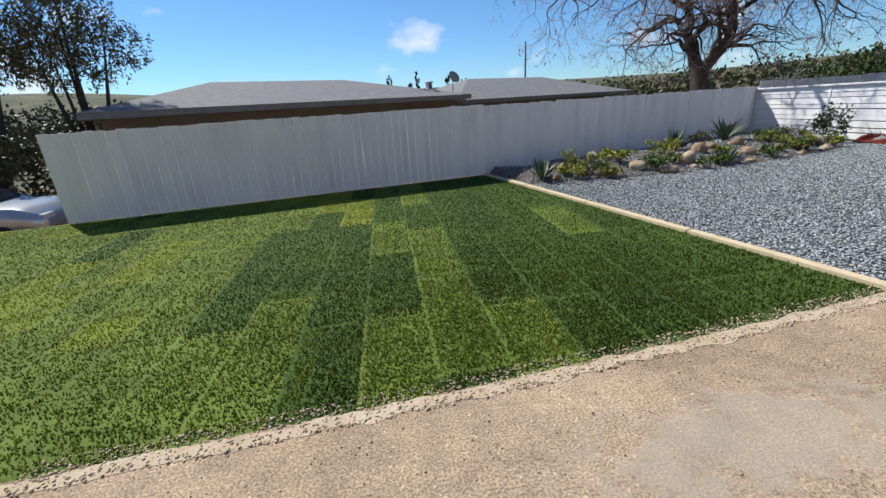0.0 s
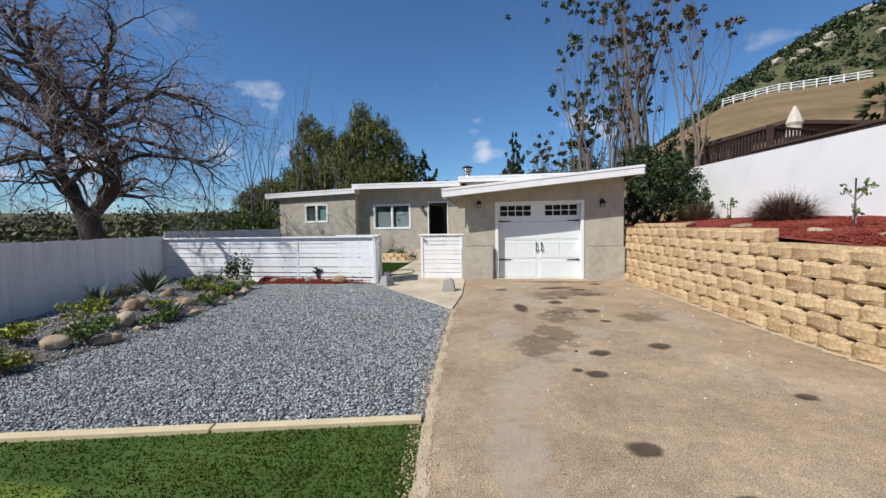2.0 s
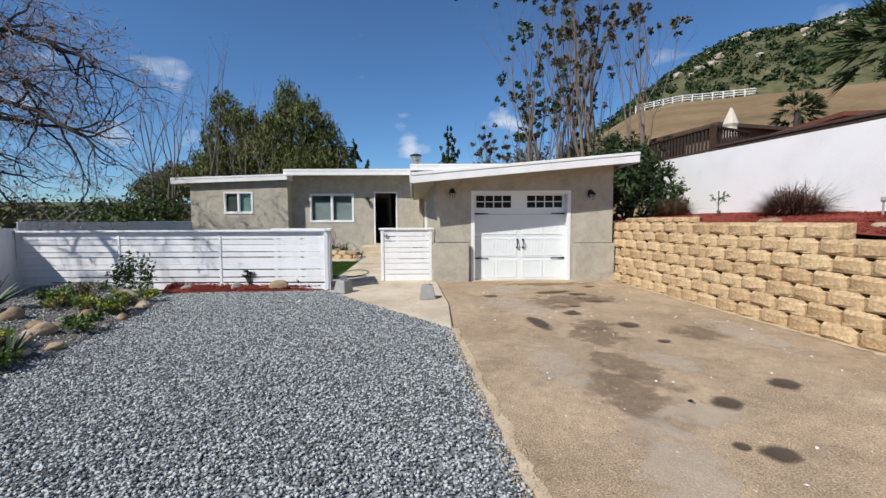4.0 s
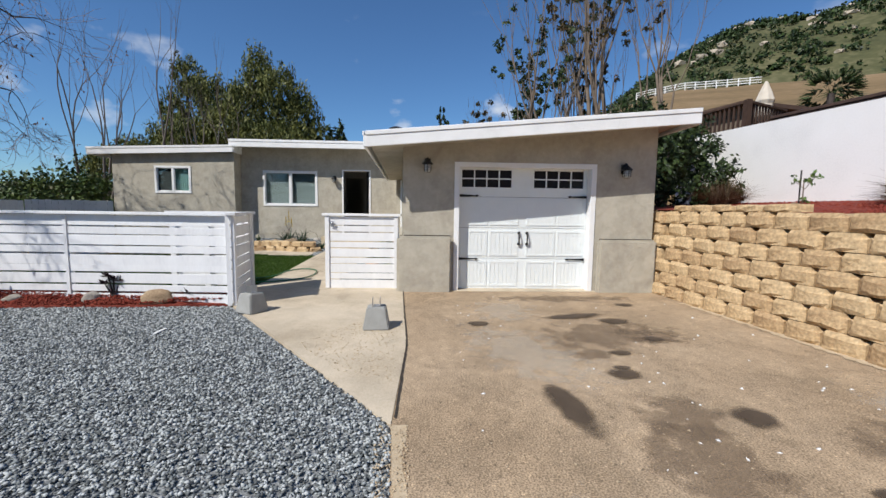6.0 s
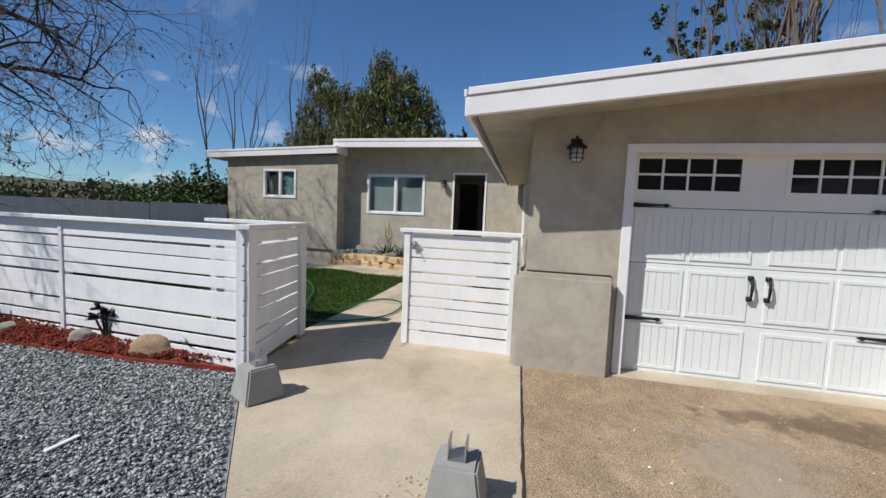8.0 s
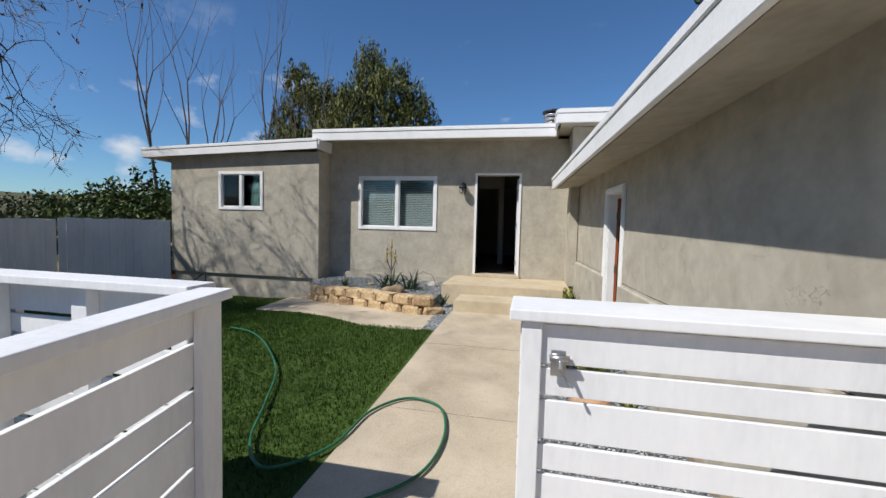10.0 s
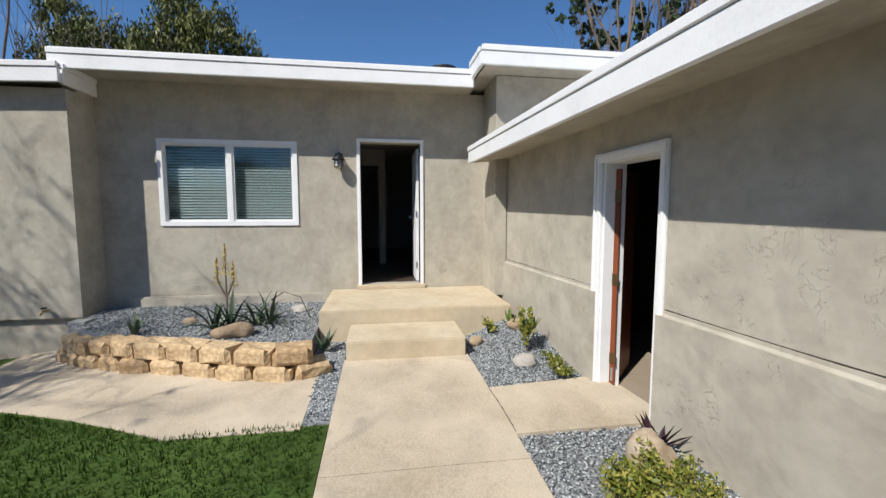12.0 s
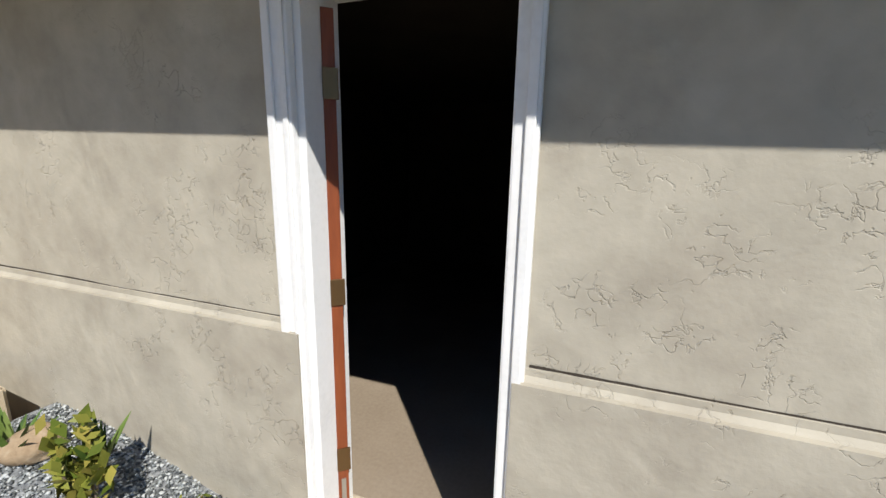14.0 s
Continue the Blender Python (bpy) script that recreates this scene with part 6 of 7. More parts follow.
def hip_house(name, a, b, depth, z_eave, z_ridge, z_base, wall, roof, label, windows=()):
    """A long house with a hip roof; its near eave runs from a to b."""
    t = thing(name, (a[0], a[1], z_base), label, "house")
    d = Vector(b) - Vector(a)
    m = pose(a[0], a[1], 0, 0, 0, math.degrees(math.atan2(d.y, d.x)))
    L = d.length
    part("wall", turned(boxes((0.5, L - 0.5, 0.5, depth - 0.5, z_base, z_eave)), m), wall, t)
    bm = bmesh.new()
    v = [bm.verts.new(c) for c in ((0, 0, z_eave), (L, 0, z_eave), (L, depth, z_eave), (0, depth, z_eave), (depth * 0.5, depth / 2, z_ridge), (L - depth * 0.5, depth / 2, z_ridge),
                                   (0, 0, z_eave - 0.2), (L, 0, z_eave - 0.2), (L, depth, z_eave - 0.2), (0, depth, z_eave - 0.2))]
    for f in ((0, 1, 5, 4), (1, 2, 5), (2, 3, 4, 5), (3, 0, 4), (6, 7, 1, 0), (7, 8, 2, 1), (8, 9, 3, 2), (9, 6, 0, 3), (9, 8, 7, 6)):
        bm.faces.new([v[i] for i in f])
    part("roof", turned(bm, m), roof, t)
    for u0, u1, z0, z1 in windows:
        part("window", turned(boxes((u0, u1, 0.47, 0.499, z0, z1)), m), GLASS_DARK, t, "dark window")
    return t


hip_house("neighbour_house", (-8.4, 13.6), (4.5, 21.3), 9.0, 1.86, 2.95, -2.5, BROWN_WALL, ROOF_GREY, "low brown house with a grey hip roof behind the fence", ((6, 8, 0.2, 1.3),))
hip_house("neighbour_house", (3.9, 22.2), (18.0, 29.6), 9.0, 1.62, 2.95, -2.5, BROWN_WALL, ROOF_GREY, "farther low house with a grey hip roof behind the fence")
co = thing("roof_cooler", (2.6, 21.7, 1.6), "grey rooftop cooler box on the neighbour's roof", "cooler")
part("pad", boxes((1.5, 4.3, 21.3, 22.3, 1.62, 1.80), bevel=0.02), BLOCK_CONC, co)
part("box", boxes((1.7, 2.8, 21.4, 22.2, 1.80, 2.22), bevel=0.03), STEEL, co)
part("duct", lathe(bmesh.new(), [(0.16, 2.21), (0.16, 2.5), (0.22, 2.52), (0.22, 2.56)], 2.5, 21.8, 12), STEEL, co, "", True)
t = thing("satellite_dish", (3.7, 21.9, 1.8), "small grey satellite dish on the neighbour's roof", "dish")
part("mast", tube(bmesh.new(), [(3.7, 21.9, 1.75), (3.7, 21.9, 2.65)], 0.03, 6), STEEL, t)
part("dish", turned(lathe(bmesh.new(), [(0.02, 0.0), (0.19, 0.05), (0.30, 0.13), (0.31, 0.14)], 0, 0), pose(3.7, 21.8, 2.65, 60, 0, 30)), BLOCK_CONC, t)
hip_house("hill_house", (34, -10.9), (25.0, -13.0), 9.0, 6.9, 7.5, 2.5, BROWN_WALL, BROWN_ROOF, "brown low-roofed house on the slope above the wall", ((1.2, 3.0, 5.0, 6.3), (5.2, 6.6, 5.0, 6.3)))
hip_house("hill_shed", (26.5, -16.4), (20.5, -15.6), 5.0, 6.3, 6.8, 2.5, BROWN_WALL, material("red_brown_roof", ((0.13, 0.045, 0.03), (0.20, 0.08, 0.055)), 3.0, 0.9, 0.3, 20.0), "low shed with a red-brown roof above the deck")
dk = thing("deck", (22, -10, 4.6), "dark brown timber deck with railing above the boundary wall", "deck")
A, B, C = Vector((25.5, -9.3)), Vector((21.0, -10.0)), Vector((22.2, -12.6))
for a, b in ((A, B), (B, C)):
    d = b - a
    n = int(d.length / 0.22)
    m = pose(a.x, a.y, 0, 0, 0, math.degrees(math.atan2(d.y, d.x)))
    part("top_rail", turned(boxes((0, d.length, -0.07, 0.07, 5.68, 5.76)), m), DARK_WOOD, dk)
    part("floor_edge", turned(boxes((0, d.length, -0.1, 0.1, 4.45, 4.72)), m), DARK_WOOD, dk)
    for k in range(n + 1):
        part("baluster", turned(boxes((k * 0.22 - 0.035, k * 0.22 + 0.035, -0.03, 0.03, 4.72, 5.68)), m), DARK_WOOD, dk)
part("post", boxes((20.9, 21.1, -10.1, -9.9, 3.0, 5.8)), DARK_WOOD, dk)
part("deck_floor", boxes((21.4, 25.5, -12.8, -10.2, 4.5, 4.6)), DARK_WOOD, dk)
um = thing("closed_umbrella", (22.42, -11.84, 4.6), "folded beige garden umbrella on the deck", "umbrella")
part("pole", tube(bmesh.new(), [(22.42, -11.84, 4.6), (22.42, -11.84, 6.9)], 0.03, 8), DARK_WOOD, um)
part("canopy", lathe(bmesh.new(), [(0.20, 5.35), (0.34, 5.5), (0.30, 6.0), (0.36, 6.15), (0.24, 6.5), (0.05, 6.95)], 22.42, -11.84, 9), CANVAS, um)
fe = thing("dark_fence", (8, -6.4, 3.0), "dark brown timber fence above the white wall", "fence", kind="structure")
for k in range(60):
    x = 15.6 - 0.3 * k
    part("plank", boxes((x - 0.29, x, -6.43, -6.40, 2.6, 3.82 - 0.012 * k)), DARK_WOOD, fe)
part("top_rail", tube(bmesh.new(), [(15.6, -6.43, 3.84), (-2.4, -6.43, 3.12)], 0.06, 6), DARK_WOOD, fe)


def palm(at, height, reach, label):
    t = thing("palm", at, label, "palm tree")
    w, s = Soup(), Soup()
    limb(w, [at, (at[0], at[1], at[2] + height)], [0.22, 0.17], 8)
    rng = np.random.default_rng(int(at[0]))
    top = np.array((at[0], at[1], at[2] + height))
    for k in range(70):
        az, el = rng.uniform(0, 6.28), rng.uniform(-0.5, 1.2)
        d = np.array((np.cos(az) * np.cos(el), np.sin(az) * np.cos(el), np.sin(el)))
        c = top + d * reach * 0.6
        for j in range(9):
            v = d + rng.normal(0, 0.28, 3)
            v /= np.linalg.norm(v)
            e = c + v * reach * 0.45 - (0, 0, 0.08 * reach)
            o = np.cross(v, rng.normal(0, 1, 3))
            o /= np.linalg.norm(o)
            s.add([c - o * 0.05, c + o * 0.05, e], [(0, 1, 2)])
        s.add([top, top + (0, 0, 0.03), c], [(0, 1, 2)])
    soup_part("trunk", w, BARK, t)
    soup_part("frond_crown", s, DARK_LEAF, t)


palm((27, -19.3, land(27, -19.3)), 7.9 - land(27, -19.3), 1.45, "fan palm on the slope above the deck")
palm((15.8, -12.8, land(15.8, -12.8)), 7.2 - land(15.8, -12.8), 2.2, "fan palm beyond the boundary wall")
rl = thing("white_rail_fence", (90, -48, 26), "white ranch rail fence along the hill road", "fence")
pts = [(2 + 101 * math.cos(radians(26.3 + 1.0 * k)), 3 - 101 * math.sin(radians(26.3 + 1.0 * k))) for k in range(13)]
for (x, y), (x2, y2) in zip(pts, pts[1:]):
    z, z2 = land(x, y), land(x2, y2)
    part("post", boxes((x - 0.08, x + 0.08, y - 0.08, y + 0.08, z - 0.4, z + 1.5)), FASCIA, rl)
    for h in (0.45, 0.92, 1.38):
        part("rail", tube(bmesh.new(), [(x, y, z + h), (x2, y2, z2 + h)], 0.08, 4), FASCIA, rl)
bx, by = 2 + 110 * math.cos(radians(31.5)), 3 - 110 * math.sin(radians(31.5))
hip_house("hill_barn", (bx + 5.5, by + 8.0), (bx - 1.5, by - 2.5), 6.0, land(bx, by) + 2.0, land(bx, by) + 2.7, land(bx, by) - 2.0, BROWN_WALL, ROOF_GREY, "long grey-roofed shed behind the rail fence")
up = thing("utility_pole", (20.3, 60, land(20.3, 60)), "thin grey utility pole in the distance", "pole")
part("mast", tube(bmesh.new(), [(20.3, 60, land(20.3, 60)), (20.4, 60, 9.0)], [0.14, 0.09], 8), BARK, up)

# hillside scrub, boulders and far woods
rng = np.random.default_rng(21)
s, k = Soup(), 0
cen = []
while len(cen) < 1500:
    r, phi = 112 + 145 * rng.uniform(0, 1) ** 0.8, radians(rng.uniform(17, 62))
    x, y = 2 + r * math.cos(phi), 3 - r * math.sin(phi)
    if rng.random() < 0.35 + 0.65 * (noise.noise((x * 0.02, y * 0.02, 5)) > 0.0):
        cen.append((x, y, land(x, y) + 0.5, rng.uniform(0.9, 2.9)))
for x, y, z, r in cen:
    leaves(s, [(x, y, z)], 44, (r, r, r * 0.6), 0.42, rng, 0, 0.7)
ob = new("hill_scrub", s.mesh("hill_scrub", DARK_LEAF, (0, 0, 0)))
tagged(ob, "dark green scrub scattered over the hillside", "scrub", kind="stuff")
bm = bmesh.new()
for k in range(110):
    r, phi = rng.uniform(118, 235), radians(rng.uniform(28, 58))
    if k % 3 == 0:
        r, phi = ((212, 33.6), (205, 41.2), (190, 37.0), (218, 36.2))[k % 4][0] + rng.normal(0, 4), radians(((212, 33.6), (205, 41.2), (190, 37.0), (218, 36.2))[k % 4][1] + rng.normal(0, 0.6))
    x, y = 2 + r * math.cos(phi), 3 - r * math.sin(phi)
    q = rng.uniform(0.5, 1.5) + (0.9 if k % 3 == 0 else 0.0)
    vs = bmesh.ops.create_icosphere(bm, subdivisions=1, radius=1.0, matrix=pose(x, y, land(x, y) + 0.2 * q, 0, 0, 60 * q) @ Matrix.Diagonal((1.3 * q, q, 0.8 * q, 1)))["verts"]
    for v in vs:
        v.co += Vector(rng.normal(0, 0.12 * q, 3))
ob = new("hill_boulders", mesh_of("hill_boulders", bm, material("pale_granite", ((0.34, 0.28, 0.21), (0.52, 0.45, 0.36)), 0.5, 0.9, 0.3, 4.0)))
tagged(ob, "pale granite boulders on the hillside", "boulders", kind="stuff")
s = Soup()
for _ in range(2600):
    r, az = rng.uniform(0, 1) ** 0.7 * 290 + 38, radians(rng.uniform(8, 150))
    x, y = 2 + r * math.cos(az), 3 + r * math.sin(az)
    if math.hypot(x - 42, y - 20) < 9 or (r < 60 and az > radians(80)):
        continue
    q = rng.uniform(1.0, 2.4) * (1 + r / 130)
    leaves(s, [(x, y, land(x, y) + 0.8 * q)], 46, (1.5 * q, 1.5 * q, 1.0 * q), 0.30 * (1 + r / 110), rng, 0, 0.6)
ob = new("far_woods", s.mesh("far_woods", OLIVE_LEAF, (0, 0, 0)))
tagged(ob, "far olive woods and hedges across the valley", "woods", kind="stuff")
for i, (x, y, h) in enumerate(((2, 85, 8.5), (6, 86, 7.2), (7.5, 85, 8.8), (14, 90, 8.0), (17, 88, 7.4), (-12, 90, 6.5))):
    crown_tree("cypress", (x, y, land(x, y)), ((x, y, h - 2.5, 0.55, 2.4), (x, y, h - 5.5, 0.75, 2.8)), DARK_LEAF, 300, 0.28, "slim dark cypress in the distance", 120 + i, 0, 0.1)


# ---- parked car ----
def car(at, turn):
    CAR = material("silver_car_paint", ((0.42, 0.44, 0.46), (0.48, 0.50, 0.52)), 3.0, 0.25, 0.0, 40.0, 0.5)
    RUBBER = plain("tyre_rubber", (0.02, 0.02, 0.02), 0.9)
    t = new("parked_car")
    tagged(t, "silver saloon car parked beyond the fence end", "car")
    prof = [(-2.2, 0.35), (-2.25, 0.75), (-1.75, 0.98), (-1.15, 1.02), (-0.55, 1.42), (0.55, 1.46), (1.35, 1.05), (2.1, 0.98), (2.25, 0.7), (2.2, 0.35)]
    bm = bmesh.new()
    rows = []
    for y, k in ((-0.86, 0.94), (-0.70, 1.0), (0.70, 1.0), (0.86, 0.94)):
        rows.append([bm.verts.new((x, y * (0.86 if z > 1.1 else 1.0), 0.3 + (z - 0.3) * k)) for x, z in prof])
    for a, b in zip(rows, rows[1:]):
        for i in range(len(prof)):
            j = (i + 1) % len(prof)
            bm.faces.new((a[i], a[j], b[j], b[i]))
    bm.faces.new(rows[0]), bm.faces.new(rows[-1][::-1])
    bmesh.ops.bevel(bm, geom=bm.edges[:], offset=0.05, segments=2, affect="EDGES")
    part("body", bm, CAR, t, "", True)
    bm = bmesh.new()
    f = [bm.verts.new(c) for c in ((-1.08, -0.62, 1.075), (-0.60, -0.56, 1.41), (-0.60, 0.56, 1.41), (-1.08, 0.62, 1.075))]
    g = [bm.verts.new(v.co + Vector((-0.02, 0, 0.02))) for v in f]
    bm.faces.new(f), bm.faces.new(g[::-1])
    for i in range(4):
        bm.faces.new((f[i], f[(i + 1) % 4], g[(i + 1) % 4], g[i]))
    part("windscreen", bm, GLASS_DARK, t, "reflecting windscreen")
    for s_ in (-1, 1):
        part("side_window", boxes((-0.5, 0.9, s_ * 0.745 - 0.01, s_ * 0.745 + 0.01, 1.08, 1.36)), GLASS_DARK, t)
        part("headlight", boxes((-2.24, -2.1, s_ * 0.62 - 0.16, s_ * 0.62 + 0.16, 0.66, 0.8), bevel=0.02), LAMP_GLASS, t, "clear headlight")
        for x in (-1.4, 1.4):
            w = part("wheel", turned(lathe(bmesh.new(), [(0.2, -0.1), (0.31, -0.1), (0.32, 0.0), (0.31, 0.1), (0.2, 0.1)], 0, 0), pose(x, s_ * 0.78, 0.32, 90)), RUBBER, t, "", True)
            part("rim", turned(lathe(bmesh.new(), [(0.2, -0.105), (0.12, -0.08), (0.12, 0.08), (0.2, 0.105)], 0, 0), pose(x, s_ * 0.78, 0.32, 90)), STEEL, w, "", True)
    t.matrix_basis = pose(at[0], at[1], at[2], 0, 0, turn)
    return t


car((-9.6, 10.4, land(-9.6, 10.4)), 187)

# ---- drive details ----
def stain(name, dark, light, strength, ragged=1.2, fine=8.0):
    """A stain that thins out towards a ragged rim."""
    mt = material(name, (dark, light), 5.0, 0.85, 0.1, 60.0)
    nd, ln = mt.node_tree.nodes, mt.node_tree.links
    co, gr, mp = nd.new("ShaderNodeTexCoord"), nd.new("ShaderNodeTexGradient"), nd.new("ShaderNodeMapping")
    gr.gradient_type = "SPHERICAL"
    mp.inputs["Location"].default_value, mp.inputs["Scale"].default_value = (-1, -1, 0), (2, 2, 0)
    ln.new(co.outputs["Generated"], mp.inputs["Vector"])
    ln.new(mp.outputs["Vector"], gr.inputs["Vector"])
    nz = nd.new("ShaderNodeTexNoise")
    nz.inputs["Scale"].default_value, nz.inputs["Detail"].default_value = fine, 8.0
    ln.new(co.outputs["Object"], nz.inputs["Vector"])
    ad = nd.new("ShaderNodeMath")
    ad.operation = "MULTIPLY_ADD"
    ad.inputs[1].default_value = ragged
    ln.new(nz.outputs["Fac"], ad.inputs[0])
    ln.new(gr.outputs["Fac"], ad.inputs[2])
    mr = nd.new("ShaderNodeMapRange")
    mr.inputs["From Min"].default_value, mr.inputs["From Max"].default_value, mr.inputs["To Max"].default_value = 0.30 + 0.5 * ragged, 0.62 + 0.5 * ragged, strength
    ln.new(ad.outputs["Value"], mr.inputs["Value"])
    fade = nd.new("ShaderNodeMath")
    fade.operation = "MULTIPLY"
    edge = nd.new("ShaderNodeMapRange")
    edge.inputs["From Max"].default_value = 0.5
    ln.new(gr.outputs["Fac"], edge.inputs["Value"])
    ln.new(mr.outputs["Result"], fade.inputs[0])
    ln.new(edge.outputs["Result"], fade.inputs[1])
    ln.new(fade.outputs["Value"], nd["Principled BSDF"].inputs["Alpha"])
    return mt


OIL = stain("oil_stain", (0.06, 0.042, 0.028), (0.11, 0.08, 0.055), 0.85, 0.7, 6.0)
DAMP = stain("brown_drive_stain", (0.15, 0.105, 0.068), (0.21, 0.15, 0.10), 0.42, 2.4, 4.0)
PALE = stain("pale_drive_scuff", (0.50, 0.42, 0.32), (0.58, 0.5, 0.39), 0.4, 2.2, 5.0)
CRACK_SHADE = plain("dark_crack_and_shade", (0.05, 0.04, 0.03), 0.9)
SAND = material("pale_crumbled_edge", ((0.36, 0.27, 0.17), (0.48, 0.38, 0.255), (0.57, 0.47, 0.34)), 5.0, 0.95, 0.6, 60.0)


LIFT = 0.0015


def blot(x, y, rx, ry, turn, mat, label):
    """A thin film on the drive; each lies a little above the last."""
    global LIFT
    LIFT += 0.0004
    bm = bmesh.new()
    q = [bm.verts.new(c) for c in ((-1.5 * rx, -1.5 * ry, 0), (1.5 * rx, -1.5 * ry, 0), (1.5 * rx, 1.5 * ry, 0), (-1.5 * rx, 1.5 * ry, 0))]
    bm.faces.new(q)
    ob = solid("trim_drive_stain", bm, mat, label, "stain")
    ob.matrix_basis = pose(x, y, LIFT, 0, 0, turn)
    return ob


for x, y, rx, ry, tr in ((5.5, 1.3, 0.6, 0.34, 8), (7.18, 0.86, 0.45, 0.42, 10), (7.25, -0.48, 0.35, 0.4, 0), (9.5, -0.05, 0.28, 0.42, -15), (6.1, 1.0, 0.6, 0.28, 20), (7.72, 0.7, 0.28, 0.4, 40), (11.4, 0.3, 0.25, 1.3, 0), (9.5, 0.45, 0.5, 0.9, 10), (8.9, 0.9, 0.16, 0.3, 0)):
    blot(x, y, rx, ry, tr, DAMP, "faint brown stain on the driveway")
for x, y, rx, ry, tr in ((6.2, 1.7, 0.7, 0.3, 5), (9.0, 1.5, 0.9, 0.5, 25), (4.3, 1.5, 0.9, 0.3, -10), (5.1, 0.9, 0.2, 0.4, 0), (7.2, -1.0, 0.9, 0.35, 0), (6.2, 0.5, 0.35, 0.25, 30), (1.5, 1.4, 0.9, 0.3, 8), (3.0, 1.6, 0.8, 0.25, 10), (10.6, 1.4, 0.6, 0.5, 0)):
    blot(x, y, rx, ry, tr, PALE, "pale scuffed patch on the driveway")
for x, y, rx, ry, tr in ((7.86, 1.44, 0.42, 0.13, 8), (4.57, 0.81, 0.11, 0.13, 0), (4.66, 0.98, 0.06, 0.06, 0), (5.27, 0.63, 0.12, 0.15, 30), (5.62, -0.14, 0.13, 0.16, 20), (3.18, 0.80, 0.11, 0.13, 0), (10.3, 0.52, 0.13, 0.48, 14), (10.06, 0.1, 0.15, 0.22, 0), (9.94, 1.83, 0.12, 0.15, 0),
                         (8.41, 0.78, 0.13, 0.16, 0), (8.55, 0.74, 0.05, 0.09, 0), (10.95, -0.46, 0.10, 0.15, 0), (9.35, 0.0, 0.09, 0.13, 0), (8.92, 0.57, 0.08, 0.12, 0), (7.67, 0.25, 0.16, 0.16, 0), (2.71, 0.41, 0.05, 0.08, 0), (6.9, 0.2, 0.07, 0.09, 0), (4.2, -0.8, 0.07, 0.1, 0)):
    blot(x, y, rx, ry, tr, OIL, "dark oil stain on the driveway")


def ragged_strip(name, line, w, mat, lift, label, seed=0):
    bm = bmesh.new()
    pts = smooth_line([(x, y, 0) for x, y in line], 30)
    left, right = [], []
    for i, p in enumerate(pts):
        p = p + Vector((0, 0, court(p.x, p.y)))
        d = (pts[min(i + 1, len(pts) - 1)] - pts[max(i - 1, 0)]).normalized()
        n = Vector((d.y, -d.x, 0))
        jit = 0.35 * w * noise.noise((i * 1.7, seed, 9.0))
        a = w * (0.75 + 1.0 * noise.noise((i * 0.23, seed, 0.0))) + jit
        b = w * (0.55 + 0.8 * noise.noise((i * 0.31, seed + 7, 0.0)))
        left.append(bm.verts.new(p + n * max(0.3 * w, a) + Vector((0, 0, lift))))
        right.append(bm.verts.new(p - n * max(0.3 * w, b) + Vector((0, 0, lift + 0.003))))
    for i in range(len(pts) - 1):
        bm.faces.new((left[i], left[i + 1], right[i + 1], right[i]))
    return solid(name, bm, mat, label, "edging")


ragged_strip("trim_drive_edge", [(x, y - 0.04) for x, y in EDGE], 0.058, SAND, 0.002, "pale crumbling sandy edge of the driveway")
ragged_strip("trim_wall_foot", [(x, wall_foot(x) + 0.08) for x in np.arange(-6.0, 11.9, 0.9)], 0.10, SAND, 0.004, "pale sandy dirt along the foot of the retaining wall", 5)
ragged_strip("trim_drive_joint", [(7.7, 2.66), (8.6, 2.655), (9.3, 2.66), (10.4, 2.74), (11.9, 2.84)], 0.012, CRACK_SHADE, 0.009, "dark crack between driveway and entry pavement", 3)

for k, x in enumerate((13.9, 15.6)):
    ragged_strip("trim_path_joint", [(x, 4.13), (x + 0.005, 4.7), (x, 5.41)], 0.0025, CRACK_SHADE, 0.0122, "narrow dark joint across the concrete path", 20 + k)
ragged_strip("trim_pad_joint", [(15.9, 4.13), (16.3, 4.13), (16.58, 4.14)], 0.006, CRACK_SHADE, 0.013, "dark joint between path and side pad", 31)


def wall_crack(pts, w, label, seed, lift=0.002):
    """A dark ragged crevice on the garage's side wall, by (u, z)."""
    bm = bmesh.new()
    line = smooth_line([(u, 0, z) for u, z in pts], 14)
    a, b = [], []
    for i, p in enumerate(line):
        h = w * (0.6 + 0.9 * abs(noise.noise((i * 0.37, seed, 0.0))))
        q = 0.006 * noise.noise((i * 0.15, seed, 4.0))
        a.append(bm.verts.new((p.x, lift, p.z + q - h)))
        b.append(bm.verts.new((p.x, lift, p.z + q + h)))
    for i in range(len(line) - 1):
        bm.faces.new((a[i], a[i + 1], b[i + 1], b[i]))
    return solid("trim_wall_crack", turned(bm, SIDE), CRACK_SHADE, label, "crack")


# thin dark strips paint the shade where the plinth tops meet the wall
solid("trim_plinth_shade_strip", boxes((11.985, 11.998, -1.40, -0.50, 0.901, 0.912)), CRACK_SHADE, "dark strip for the shade in the crevice above the plinth", "crack")
solid("trim_plinth_shade_strip", boxes((11.985, 11.998, 2.06, 2.84, 0.931, 0.944)), CRACK_SHADE, "dark strip for the shade in the crevice above the plinth", "crack")
wall_crack([(0.25, 0.934), (1.2, 0.932), (2.4, 0.938), (3.2, 0.932), (3.82, 0.936)], 0.005, "dark crevice above the lower band of the wall", 1)
wall_crack([(4.69, 0.953), (5.4, 0.951), (6.2, 0.957), (6.9, 0.953)], 0.004, "dark crevice above the lower band of the wall", 2)

